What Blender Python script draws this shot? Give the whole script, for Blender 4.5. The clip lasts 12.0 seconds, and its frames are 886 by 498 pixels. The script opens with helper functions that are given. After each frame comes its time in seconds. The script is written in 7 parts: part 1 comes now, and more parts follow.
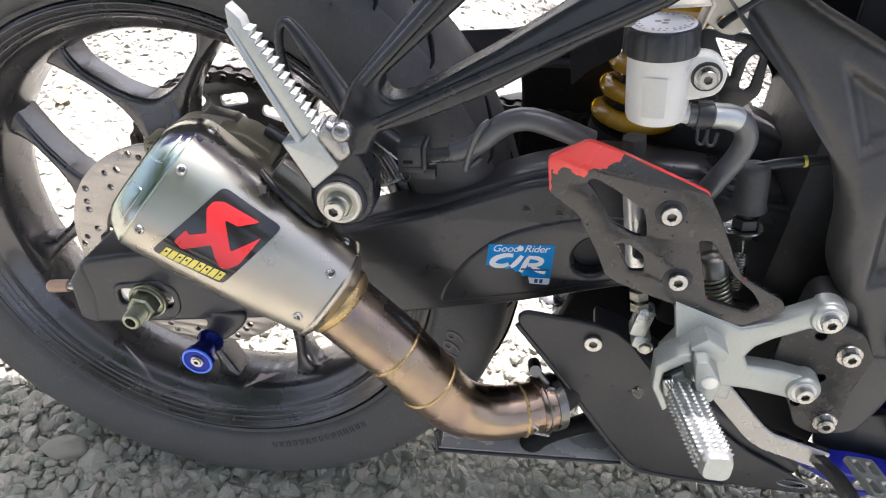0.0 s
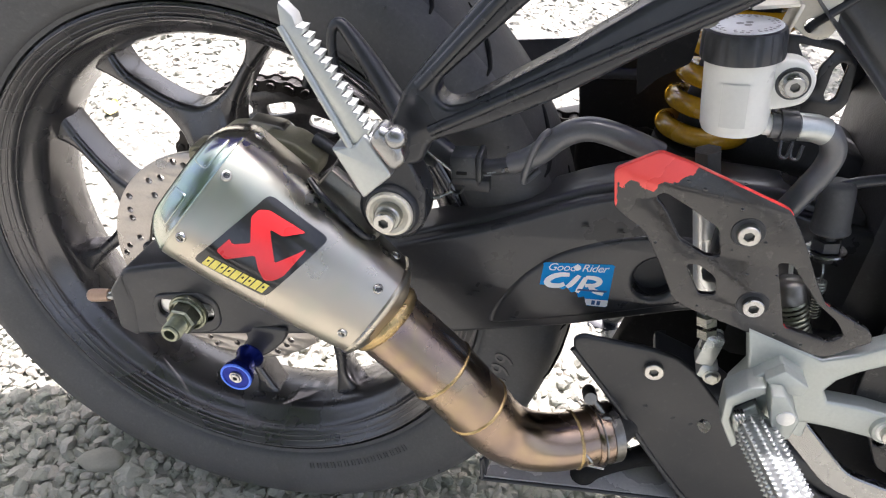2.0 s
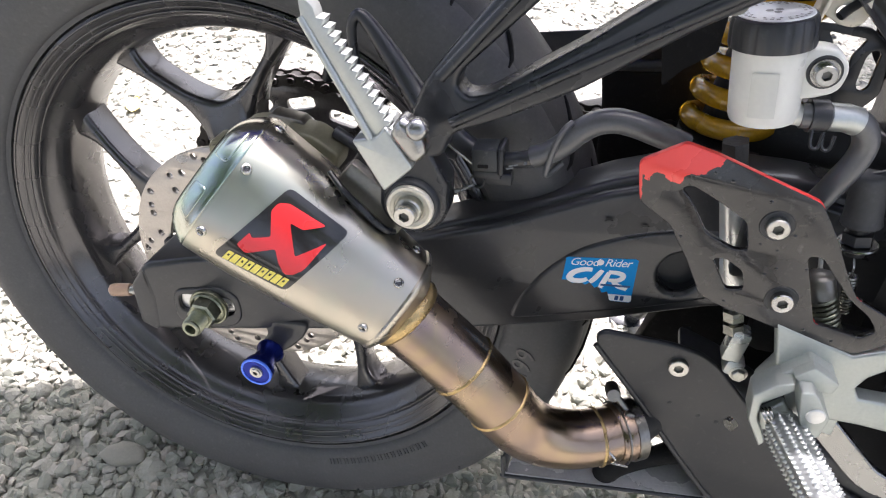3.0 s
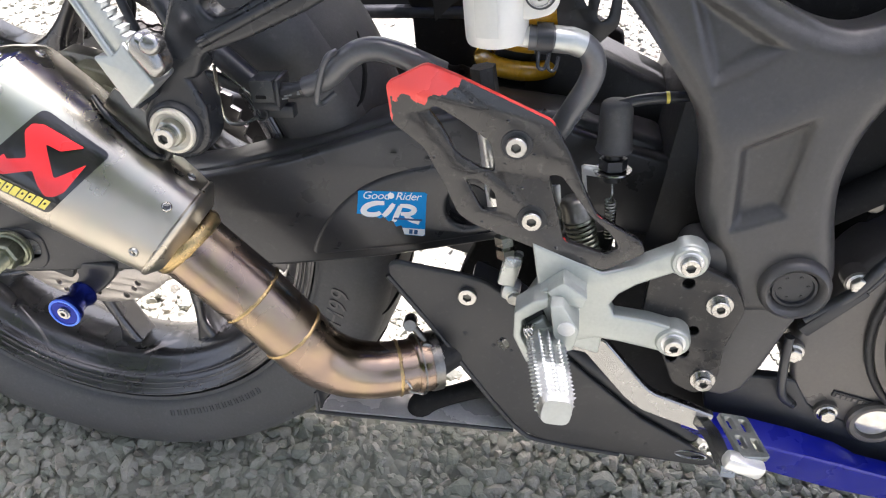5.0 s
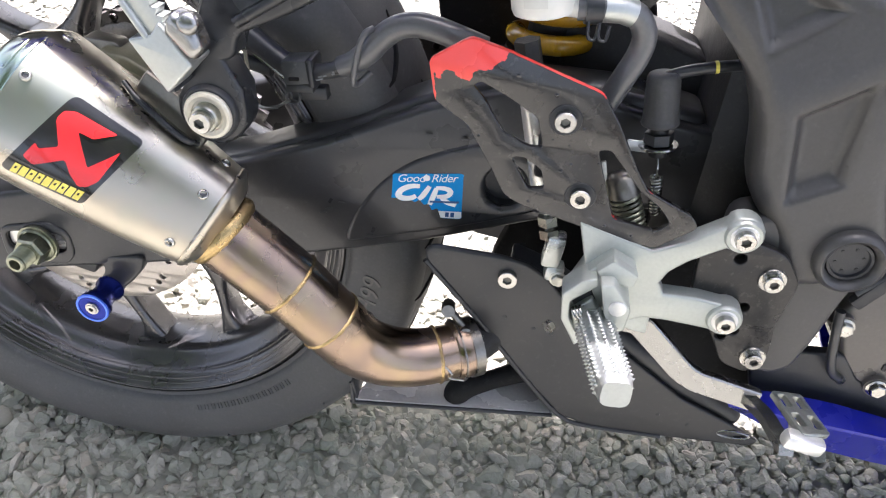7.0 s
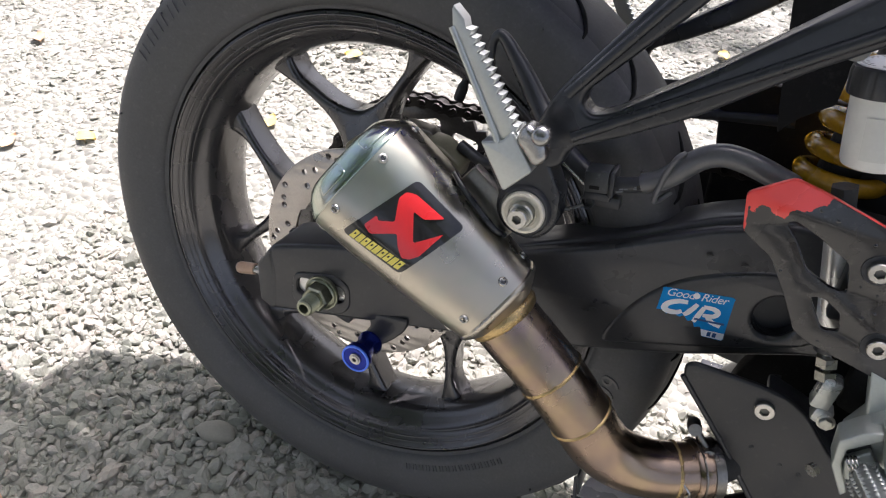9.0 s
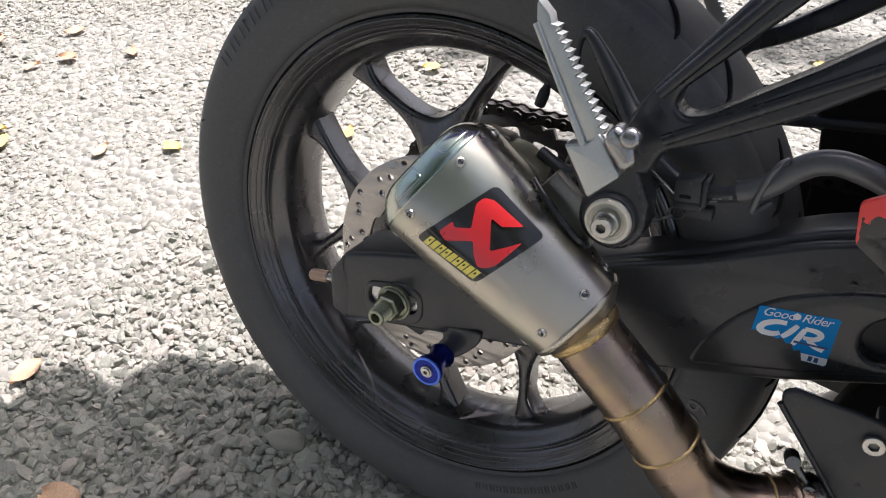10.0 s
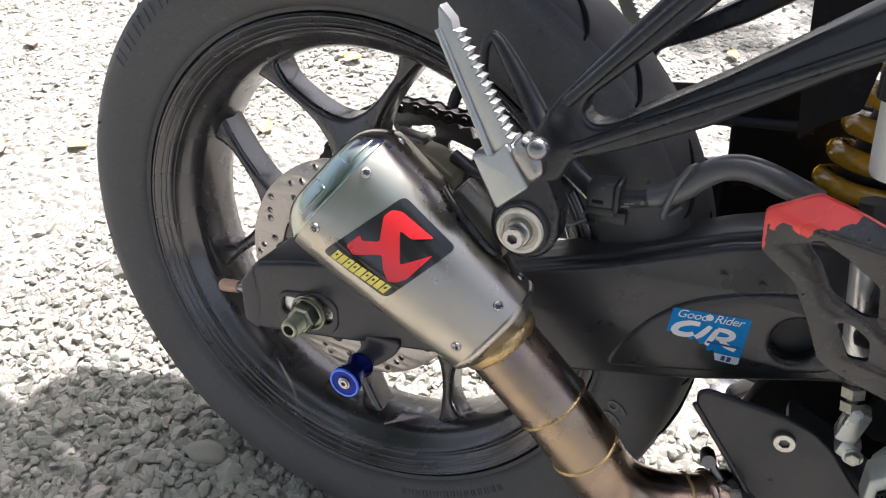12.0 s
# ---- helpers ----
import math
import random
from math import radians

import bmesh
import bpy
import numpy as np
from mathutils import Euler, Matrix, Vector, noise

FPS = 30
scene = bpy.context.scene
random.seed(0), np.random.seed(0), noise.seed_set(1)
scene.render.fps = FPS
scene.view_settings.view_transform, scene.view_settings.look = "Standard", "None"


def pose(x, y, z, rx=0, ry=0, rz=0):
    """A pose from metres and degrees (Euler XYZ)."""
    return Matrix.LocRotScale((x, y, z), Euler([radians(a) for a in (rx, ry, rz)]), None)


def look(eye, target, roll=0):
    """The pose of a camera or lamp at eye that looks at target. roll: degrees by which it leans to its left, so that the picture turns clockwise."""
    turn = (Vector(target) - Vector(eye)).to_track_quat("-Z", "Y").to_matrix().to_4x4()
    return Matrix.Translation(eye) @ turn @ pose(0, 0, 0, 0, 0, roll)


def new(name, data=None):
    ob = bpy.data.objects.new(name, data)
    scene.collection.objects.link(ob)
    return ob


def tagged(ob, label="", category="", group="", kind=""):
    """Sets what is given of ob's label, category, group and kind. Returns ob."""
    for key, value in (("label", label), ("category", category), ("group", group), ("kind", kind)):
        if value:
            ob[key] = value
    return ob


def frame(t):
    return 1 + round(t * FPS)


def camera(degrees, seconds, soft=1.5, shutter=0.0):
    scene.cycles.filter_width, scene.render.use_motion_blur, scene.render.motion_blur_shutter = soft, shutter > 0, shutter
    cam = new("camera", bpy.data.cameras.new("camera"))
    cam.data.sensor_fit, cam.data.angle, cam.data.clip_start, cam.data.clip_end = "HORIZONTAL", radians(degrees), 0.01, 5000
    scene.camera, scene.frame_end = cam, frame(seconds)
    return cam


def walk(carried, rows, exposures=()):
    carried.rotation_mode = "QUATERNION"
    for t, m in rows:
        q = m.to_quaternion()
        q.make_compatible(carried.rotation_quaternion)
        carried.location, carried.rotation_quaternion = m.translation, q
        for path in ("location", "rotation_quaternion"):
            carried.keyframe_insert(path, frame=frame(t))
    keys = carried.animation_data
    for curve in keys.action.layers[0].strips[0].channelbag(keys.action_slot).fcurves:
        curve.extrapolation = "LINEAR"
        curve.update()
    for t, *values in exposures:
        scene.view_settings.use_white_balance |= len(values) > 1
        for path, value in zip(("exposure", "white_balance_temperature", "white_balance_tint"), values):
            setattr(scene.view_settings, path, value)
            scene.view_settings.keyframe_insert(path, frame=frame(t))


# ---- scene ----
EXPOSURES = [(0.0, 2.37), (2.5, 2.37), (4.5, 2.37), (5.0, 2.65), (5.5, 2.8), (6.5, 2.9), (7.2, 2.7), (8.8, 1.90), (9.5, 1.37), (10.5, 1.52), (11.5, 1.74), (12.0, 1.85)]
cam = camera(62.5, 12.0, soft=1.15)
# seconds, eye, turn
ROWS = [
    (0, 0.2920, -0.4158, 0.8697, 37.23, -1.79, 10.35),
    (0.5, 0.2952, -0.4140, 0.8591, 37.42, -1.30, 10.81),
    (1, 0.2939, -0.3994, 0.8554, 37.85, -0.60, 11.44),
    (1.5, 0.2841, -0.4018, 0.8516, 38.22, -0.37, 12.15),
    (2, 0.2791, -0.4024, 0.8442, 38.77, -0.28, 13.21),
    (2.5, 0.2772, -0.4004, 0.8432, 38.73, 0.08, 13.53),
    (2.7, 0.2770, -0.4001, 0.8401, 38.69, 0.41, 13.80),
    (4.3, 0.3259, -0.4191, 0.8361, 37.93, 1.79, 14.62),
    (4.5, 0.3525, -0.4213, 0.8263, 38.04, 1.73, 14.39),
    (5, 0.4021, -0.4207, 0.8244, 38.14, -1.98, 11.22),
    (5.5, 0.4328, -0.4107, 0.8153, 38.22, -4.55, 6.80),
    (6, 0.4472, -0.4074, 0.8112, 37.85, -5.95, 3.50),
    (6.5, 0.4137, -0.4194, 0.8109, 37.36, -3.62, 5.19),
    (7, 0.3710, -0.4213, 0.8095, 37.33, -1.18, 9.84),
    (7.2, 0.3545, -0.4204, 0.8135, 37.56, -2.26, 12.14),
    (8.8, 0.2925, -0.4551, 0.8415, 42.44, -0.70, 21.96),
    (9, 0.2837, -0.4557, 0.8427, 43.29, 1.20, 24.59),
    (9.5, 0.2698, -0.4585, 0.8403, 44.52, 4.92, 29.94),
    (10, 0.2756, -0.4469, 0.8231, 44.82, 4.42, 29.49),
    (10.5, 0.2819, -0.4326, 0.8074, 44.31, 4.02, 28.64),
    (11, 0.2765, -0.4147, 0.7967, 43.27, 3.11, 27.09),
    (11.5, 0.2649, -0.4178, 0.8043, 42.56, 2.21, 25.75),
    (12, 0.2778, -0.4172, 0.8220, 43.33, 1.85, 24.74),
]
walk(cam, [(t, pose(*v)) for t, *v in ROWS], exposures=[(t, stops, 6250, 15) for t, stops in EXPOSURES])

# ---- light: high sun behind the motorcycle, clear sky ----
SUN_ELEVATION, SUN_TURN = 57.0, 8.0
world = bpy.data.worlds.new("sky")
scene.world = world
world.use_nodes = True
sky_nodes = world.node_tree.nodes
sky = sky_nodes.new("ShaderNodeTexSky")
sky.sky_type, sky.sun_disc = "NISHITA", False
sky.sun_elevation, sky.sun_rotation = radians(SUN_ELEVATION), radians(SUN_TURN)
sky.air_density, sky.dust_density, sky.ozone_density = 0.8, 5.0, 0.2
sky_nodes["Background"].inputs["Strength"].default_value = 0.090
haze = sky_nodes.new("ShaderNodeHueSaturation")
haze.inputs["Saturation"].default_value = 0.60
world.node_tree.links.new(sky.outputs["Color"], haze.inputs["Color"])
world.node_tree.links.new(haze.outputs["Color"], sky_nodes["Background"].inputs["Color"])
sun = new("sun", bpy.data.lights.new("sun", "SUN"))
sun.data.energy, sun.data.angle, sun.data.color = 3.5, radians(0.55), (1.0, 0.93, 0.945)
sun.matrix_world = look((2 * math.sin(radians(SUN_TURN)), 2 * math.cos(radians(SUN_TURN)), 2 * math.tan(radians(SUN_ELEVATION))), (0, 0, 0))

# ---- materials ----
def material(name, colour, rough=0.5, metal=0.0, spread=0.12, grain=400.0, bump=0.0, bump_scale=900.0, stain=0.0, coat=0.0, speck=None, stretch=None):
    """A surface with fine grain, broad unevenness in colour and gloss, and relief. Sizes are per metre."""
    m = bpy.data.materials.new(name)
    m.use_nodes = True
    nodes, links = m.node_tree.nodes, m.node_tree.links
    b = nodes["Principled BSDF"]
    coord = nodes.new("ShaderNodeTexCoord")
    source = coord.outputs["Object"]
    if stretch:
        mapping = nodes.new("ShaderNodeMapping")
        mapping.inputs["Scale"].default_value = stretch
        links.new(source, mapping.inputs["Vector"])
        source = mapping.outputs["Vector"]
    fine, broad = nodes.new("ShaderNodeTexNoise"), nodes.new("ShaderNodeTexNoise")
    fine.inputs["Scale"].default_value, fine.inputs["Detail"].default_value = grain, 4
    broad.inputs["Scale"].default_value, broad.inputs["Detail"].default_value = 22.0, 5
    links.new(source, fine.inputs["Vector"])
    links.new(coord.outputs["Object"], broad.inputs["Vector"])
    mix = nodes.new("ShaderNodeMix")
    mix.data_type = "RGBA"
    lo, hi = [tuple(min(1, c * k) for c in colour) + (1,) for k in (1 - spread, 1 + spread)]
    mix.inputs["A"].default_value, mix.inputs["B"].default_value = lo, hi
    add = nodes.new("ShaderNodeMath")
    add.operation, add.use_clamp = "MULTIPLY_ADD", True
    links.new(fine.outputs["Fac"], add.inputs[0])
    add.inputs[1].default_value = 0.6
    links.new(broad.outputs["Fac"], add.inputs[2])
    shift = nodes.new("ShaderNodeMapRange")
    shift.inputs["From Min"].default_value, shift.inputs["From Max"].default_value = 0.55, 1.05
    links.new(add.outputs[0], shift.inputs["Value"])
    links.new(shift.outputs["Result"], mix.inputs["Factor"])
    out = mix.outputs["Result"]
    if speck:
        dust, ramp = nodes.new("ShaderNodeTexNoise"), nodes.new("ShaderNodeMapRange")
        dust.inputs["Scale"].default_value, dust.inputs["Detail"].default_value, dust.inputs["Roughness"].default_value = 160.0, 6, 0.7
        links.new(coord.outputs["Object"], dust.inputs["Vector"])
        ramp.inputs["From Min"].default_value, ramp.inputs["From Max"].default_value, ramp.inputs["To Max"].default_value = 0.56, 0.74, speck[3]
        links.new(dust.outputs["Fac"], ramp.inputs["Value"])
        over = nodes.new("ShaderNodeMix")
        over.data_type = "RGBA"
        over.inputs["B"].default_value = (*speck[:3], 1)
        links.new(ramp.outputs["Result"], over.inputs["Factor"])
        links.new(out, over.inputs["A"])
        out = over.outputs["Result"]
    links.new(out, b.inputs["Base Color"])
    gloss = nodes.new("ShaderNodeMapRange")
    gloss.inputs["To Min"].default_value, gloss.inputs["To Max"].default_value = max(0.03, rough - 0.1 - stain), min(1, rough + 0.1 + stain)
    gloss.inputs["From Min"].default_value, gloss.inputs["From Max"].default_value = 0.3, 0.7
    links.new(broad.outputs["Fac"], gloss.inputs["Value"])
    links.new(gloss.outputs["Result"], b.inputs["Roughness"])
    b.inputs["Metallic"].default_value = metal
    b.inputs["Coat Weight"].default_value = coat
    b.inputs["Coat Roughness"].default_value = 0.06
    if bump:
        relief, bn = nodes.new("ShaderNodeTexNoise"), nodes.new("ShaderNodeBump")
        relief.inputs["Scale"].default_value, relief.inputs["Detail"].default_value = bump_scale, 3
        links.new(source, relief.inputs["Vector"])
        bn.inputs["Strength"].default_value, bn.inputs["Distance"].default_value = bump, 0.001
        links.new(relief.outputs["Fac"], bn.inputs["Height"])
        links.new(bn.outputs["Normal"], b.inputs["Normal"])
    return m


def tinted_metal(name, tones, rough, scale):
    """Bare metal with heat colours that drift across it, finely brushed."""
    m = material(name, tones[0][1], rough, 1.0, bump=0.04, bump_scale=280, stretch=(1, 14, 8))
    nodes, links = m.node_tree.nodes, m.node_tree.links
    coord, drift, ramp = nodes.new("ShaderNodeTexCoord"), nodes.new("ShaderNodeTexNoise"), nodes.new("ShaderNodeValToRGB")
    drift.inputs["Scale"].default_value, drift.inputs["Detail"].default_value = scale, 3
    links.new(coord.outputs["Object"], drift.inputs["Vector"])
    links.new(drift.outputs["Fac"], ramp.inputs["Fac"])
    e = ramp.color_ramp.elements
    e[0].position, e[0].color = tones[0][0], (*tones[0][1], 1)
    e[1].position, e[1].color = tones[-1][0], (*tones[-1][1], 1)
    for at, tone in tones[1:-1]:
        e.new(at).color = (*tone, 1)
    links.new(ramp.outputs["Color"], nodes["Principled BSDF"].inputs["Base Color"])
    return m


DUST = (0.31, 0.30, 0.285)
FRAME_PAINT = material("satin_black_frame_paint", (0.058, 0.056, 0.054), 0.36, 0.0, bump=0.08, bump_scale=700, speck=(*DUST, 0.06))
SUB_PAINT = material("satin_black_casting", (0.019, 0.021, 0.024), 0.28, 0.1, bump=0.06, bump_scale=900, speck=(*DUST, 0.04))
ARM_PAINT = material("satin_graphite_arm_paint", (0.034, 0.035, 0.037), 0.34, 0.25, bump=0.05, bump_scale=800, speck=(*DUST, 0.06), coat=0.2)
RIM_PAINT = material("satin_black_rim_paint", (0.098, 0.095, 0.095), 0.27, 0.7, bump=0.02, speck=(*DUST, 0.05), coat=0.3)
BLACK_PLASTIC = material("black_plastic", (0.023, 0.025, 0.028), 0.40, bump=0.08, bump_scale=1500, speck=(*DUST, 0.08))
DARK_INNER = material("dusty_black_recess_and_chip", (0.021, 0.023, 0.025), 0.55, bump=0.1, speck=(*DUST, 0.06))
GLOSS_PANEL = material("black_painted_guard", (0.016, 0.0175, 0.020), 0.42, bump=0.02, speck=(*DUST, 0.05), coat=0.1)
TREAD = material("tyre_tread_rubber", (0.034, 0.034, 0.035), 0.62, bump=0.2, bump_scale=900, spread=0.25, speck=(*DUST, 0.10))
RUBBER = material("tyre_rubber", (0.066, 0.066, 0.066), 0.58, bump=0.15, bump_scale=1400, spread=0.2, speck=(*DUST, 0.12))
HOSE_RUBBER = material("hose_rubber", (0.029, 0.031, 0.034), 0.36, bump=0.05, speck=(*DUST, 0.10), coat=0.15)
TITANIUM = tinted_metal("brushed_titanium", ((0.30, (0.44, 0.41, 0.35)), (0.52, (0.48, 0.44, 0.37)), (0.64, (0.41, 0.43, 0.36)), (0.78, (0.34, 0.37, 0.41))), 0.31, 11.0)
END_METAL = tinted_metal("polished_end_cap_metal", ((0.32, (0.50, 0.47, 0.40)), (0.50, (0.46, 0.47, 0.41)), (0.62, (0.36, 0.45, 0.38)), (0.74, (0.34, 0.40, 0.50))), 0.18, 22.0)
WELD = material("straw_coloured_weld", (0.50, 0.36, 0.17), 0.28, 1.0, spread=0.3, grain=900, bump=0.4, bump_scale=1200)
STEEL = material("brushed_disc_steel", (0.43, 0.40, 0.37), 0.32, 0.9, spread=0.10, grain=500, bump=0.05, speck=(0.25, 0.2, 0.15, 0.2))
ZINC = material("zinc_plated_steel", (0.40, 0.40, 0.36), 0.30, 1.0, spread=0.2, bump=0.05, speck=(0.2, 0.2, 0.16, 0.35))
BOLT = material("stainless_bolt", (0.47, 0.46, 0.43), 0.27, 1.0, spread=0.16, bump=0.04, speck=(0.12, 0.11, 0.10, 0.35))
ALU = material("silver_cast_alloy", (0.44, 0.46, 0.44), 0.36, 0.8, spread=0.08, bump=0.10, bump_scale=1300)
ALU_GREEN = material("matt_silver_anodised_alloy", (0.42, 0.445, 0.415), 0.38, 0.55, spread=0.08, bump=0.05, speck=(0.2, 0.22, 0.2, 0.15))
ALU_RAW = material("machined_alloy", (0.70, 0.70, 0.68), 0.33, 0.65, spread=0.08, grain=200, stretch=(3, 14, 3), bump=0.04)
BLUE_ANODISED = material("blue_anodised_alloy", (0.010, 0.022, 0.22), 0.24, 0.75, spread=0.2)
BLUE_RING = material("bright_blue_anodised_edge", (0.10, 0.22, 0.95), 0.3, 0.3)
BRASS_DULL = material("khaki_caliper_paint", (0.185, 0.175, 0.115), 0.42, 0.3, spread=0.15, bump=0.15, speck=(*DUST, 0.2))
PALE_CAP = material("amber_plastic_cap", (0.42, 0.28, 0.19), 0.35)
SPRING_YELLOW = material("yellow_spring_paint", (0.46, 0.25, 0.012), 0.25, spread=0.2, coat=0.4, speck=(0.10, 0.07, 0.03, 0.5))
CUP_WHITE = material("translucent_white_plastic", (0.66, 0.66, 0.62), 0.35, spread=0.04)
CUP_WHITE.node_tree.nodes["Principled BSDF"].inputs["Subsurface Weight"].default_value = 0.25
CUP_WHITE.node_tree.nodes["Principled BSDF"].inputs["Subsurface Radius"].default_value = (0.01, 0.01, 0.01)
FLUID = material("brake_fluid_shadow", (0.56, 0.56, 0.52), 0.35, spread=0.05)
CREAM = material("cream_painted_bracket", (0.66, 0.62, 0.52), 0.32, 0.25, spread=0.08, speck=(0.3, 0.22, 0.14, 0.3))
CAP_TOP = material("grey_cap_print", (0.52, 0.55, 0.58), 0.4, spread=0.08)
PRINT_WHITE = material("white_print", (0.82, 0.84, 0.84), 0.4, spread=0.03)
PRINT_BLUE = material("blue_sticker_print", (0.0, 0.24, 0.60), 0.55, spread=0.06)
PRINT_BLUE.node_tree.nodes["Principled BSDF"].inputs["Specular IOR Level"].default_value = 0.2
PRINT_NAVY = material("dark_blue_print", (0.02, 0.08, 0.22), 0.4)
PRINT_RED = material("red_print", (0.62, 0.022, 0.025), 0.3, spread=0.05, coat=0.4)
PRINT_YELLOW = material("yellow_print", (0.80, 0.68, 0.12), 0.35, spread=0.05)
PRINT_BLACK = material("gloss_black_print", (0.012, 0.012, 0.012), 0.16, coat=0.5)
PRINT_GREY = material("dark_grey_print", (0.16, 0.17, 0.18), 0.5)
RED_PAINT = material("red_edge_paint", (0.70, 0.05, 0.045), 0.35, spread=0.15)
BLUE_FAIRING = material("metallic_blue_fairing_paint", (0.005, 0.010, 0.27), 0.30, 0.1, spread=0.06, coat=0.45)
BLUE_FAIRING.node_tree.nodes["Principled BSDF"].inputs["Specular IOR Level"].default_value = 0.3
ORANGE_PRINT = material("orange_red_print", (0.85, 0.13, 0.02), 0.3, spread=0.04)
# darker metal that paints the shade down in the bolt sockets
SOCKET_DARK = material("socket_shade", (0.15, 0.145, 0.13), 0.45, 0.5)
ENGINE = material("graphite_engine_casting", (0.125, 0.117, 0.108), 0.36, 0.35, spread=0.1, bump=0.10, bump_scale=1100, speck=(*DUST, 0.08))
ENGINE_DARK = material("grimy_black_engine", (0.028, 0.028, 0.028), 0.5, 0.2, bump=0.3, bump_scale=500, speck=(*DUST, 0.10))
GLASS_EYE = material("bright_sight_glass", (0.74, 0.72, 0.66), 0.12, 0.6, spread=0.3, grain=150)
CHAIN_STEEL = material("oily_chain_steel", (0.07, 0.065, 0.06), 0.4, 0.8, bump=0.1)
BONE = material("stone", (0.27, 0.255, 0.205), 0.8, bump=0.3, bump_scale=300)
LEAF_YELLOW = material("dry_yellow_leaf", (0.66, 0.50, 0.16), 0.6, spread=0.3)
LEAF_TAN = material("dry_tan_leaf", (0.56, 0.36, 0.22), 0.65, spread=0.3)
LEAF_GREEN = material("green_tree_leaf", (0.06, 0.11, 0.03), 0.5, spread=0.4)
STRAP_METAL = material("dull_strap_metal", (0.20, 0.19, 0.165), 0.36, 0.8, spread=0.15, bump=0.06)
SPROCKET_STEEL = material("oily_sprocket_steel", (0.16, 0.155, 0.15), 0.34, 0.8, spread=0.25, bump=0.1, speck=(0.03, 0.03, 0.03, 0.5))
# flat near-black: shade painted into gaps, grooves and engine; also black rubber
BLACK_AND_SHADE = material("flat_black_and_painted_shade", (0.012, 0.012, 0.012), 0.8, bump=0.3, bump_scale=400, speck=(*DUST, 0.05))
BLACK_AND_SHADE.node_tree.nodes["Principled BSDF"].inputs["Specular IOR Level"].default_value = 0.15
BARK = material("bark", (0.13, 0.10, 0.07), 0.85, bump=0.6, bump_scale=60)


HEAT_PIPE = tinted_metal("heat_tinted_stainless_pipe", ((0.30, (0.22, 0.17, 0.145)), (0.48, (0.31, 0.23, 0.175)), (0.60, (0.34, 0.26, 0.175)), (0.72, (0.29, 0.21, 0.18))), 0.25, 24.0)
OLIVE_ZINC = material("olive_passivated_zinc", (0.27, 0.28, 0.21), 0.34, 0.9, spread=0.25, bump=0.06, speck=(0.08, 0.08, 0.06, 0.4))
HOSE_GREY = material("shiny_grey_black_hose", (0.088, 0.090, 0.094), 0.32, bump=0.03, speck=(*DUST, 0.10), coat=0.3)


def worn_red_black():
    """Black coat on a plate, worn off to red paint at its raised rear corner along a ragged line."""
    m = material("scratched_black_plate_with_red_corner", (0.015, 0.0145, 0.0145), 0.27, 0.1, bump=0.22, bump_scale=200, speck=(0.3, 0.28, 0.25, 0.15), coat=0.45, stain=0.08)
    nodes, links = m.node_tree.nodes, m.node_tree.links
    b = nodes["Principled BSDF"]
    below = b.inputs["Base Color"].links[0].from_socket
    coord, split, rag = nodes.new("ShaderNodeTexCoord"), nodes.new("ShaderNodeSeparateXYZ"), nodes.new("ShaderNodeTexNoise")
    rag.inputs["Scale"].default_value, rag.inputs["Detail"].default_value = 130.0, 4
    links.new(coord.outputs["Object"], split.inputs[0])
    links.new(coord.outputs["Object"], rag.inputs["Vector"])

    def calc(op, a, c):
        n = nodes.new("ShaderNodeMath")
        n.operation = op
        for k, v in enumerate((a, c)):
            if isinstance(v, float):
                n.inputs[k].default_value = v
            else:
                links.new(v, n.inputs[k])
        return n.outputs[0]

    slope = calc("MULTIPLY", calc("MAXIMUM", calc("SUBTRACT", split.outputs["X"], 0.332), 0.0), 0.62)
    line = calc("ADD", slope, 0.1925)
    ragged = calc("MULTIPLY", calc("SUBTRACT", rag.outputs["Fac"], 0.5), 0.022)
    over = calc("SUBTRACT", calc("ADD", split.outputs["Z"], ragged), line)
    edge = calc("SUBTRACT", calc("ADD", calc("MULTIPLY", ragged, 0.15), 0.3115), calc("SUBTRACT", split.outputs["X"], calc("MULTIPLY", calc("SUBTRACT", 0.2, split.outputs["Z"]), 0.15)))
    mask = calc("MAXIMUM", calc("GREATER_THAN", over, 0.0), calc("GREATER_THAN", edge, 0.0))
    mix = nodes.new("ShaderNodeMix")
    mix.data_type = "RGBA"
    mix.inputs["B"].default_value = (0.76, 0.05, 0.04, 1)
    links.new(mask, mix.inputs["Factor"])
    links.new(below, mix.inputs["A"])
    links.new(mix.outputs["Result"], b.inputs["Base Color"])
    return m


HEEL_PAINT = worn_red_black()


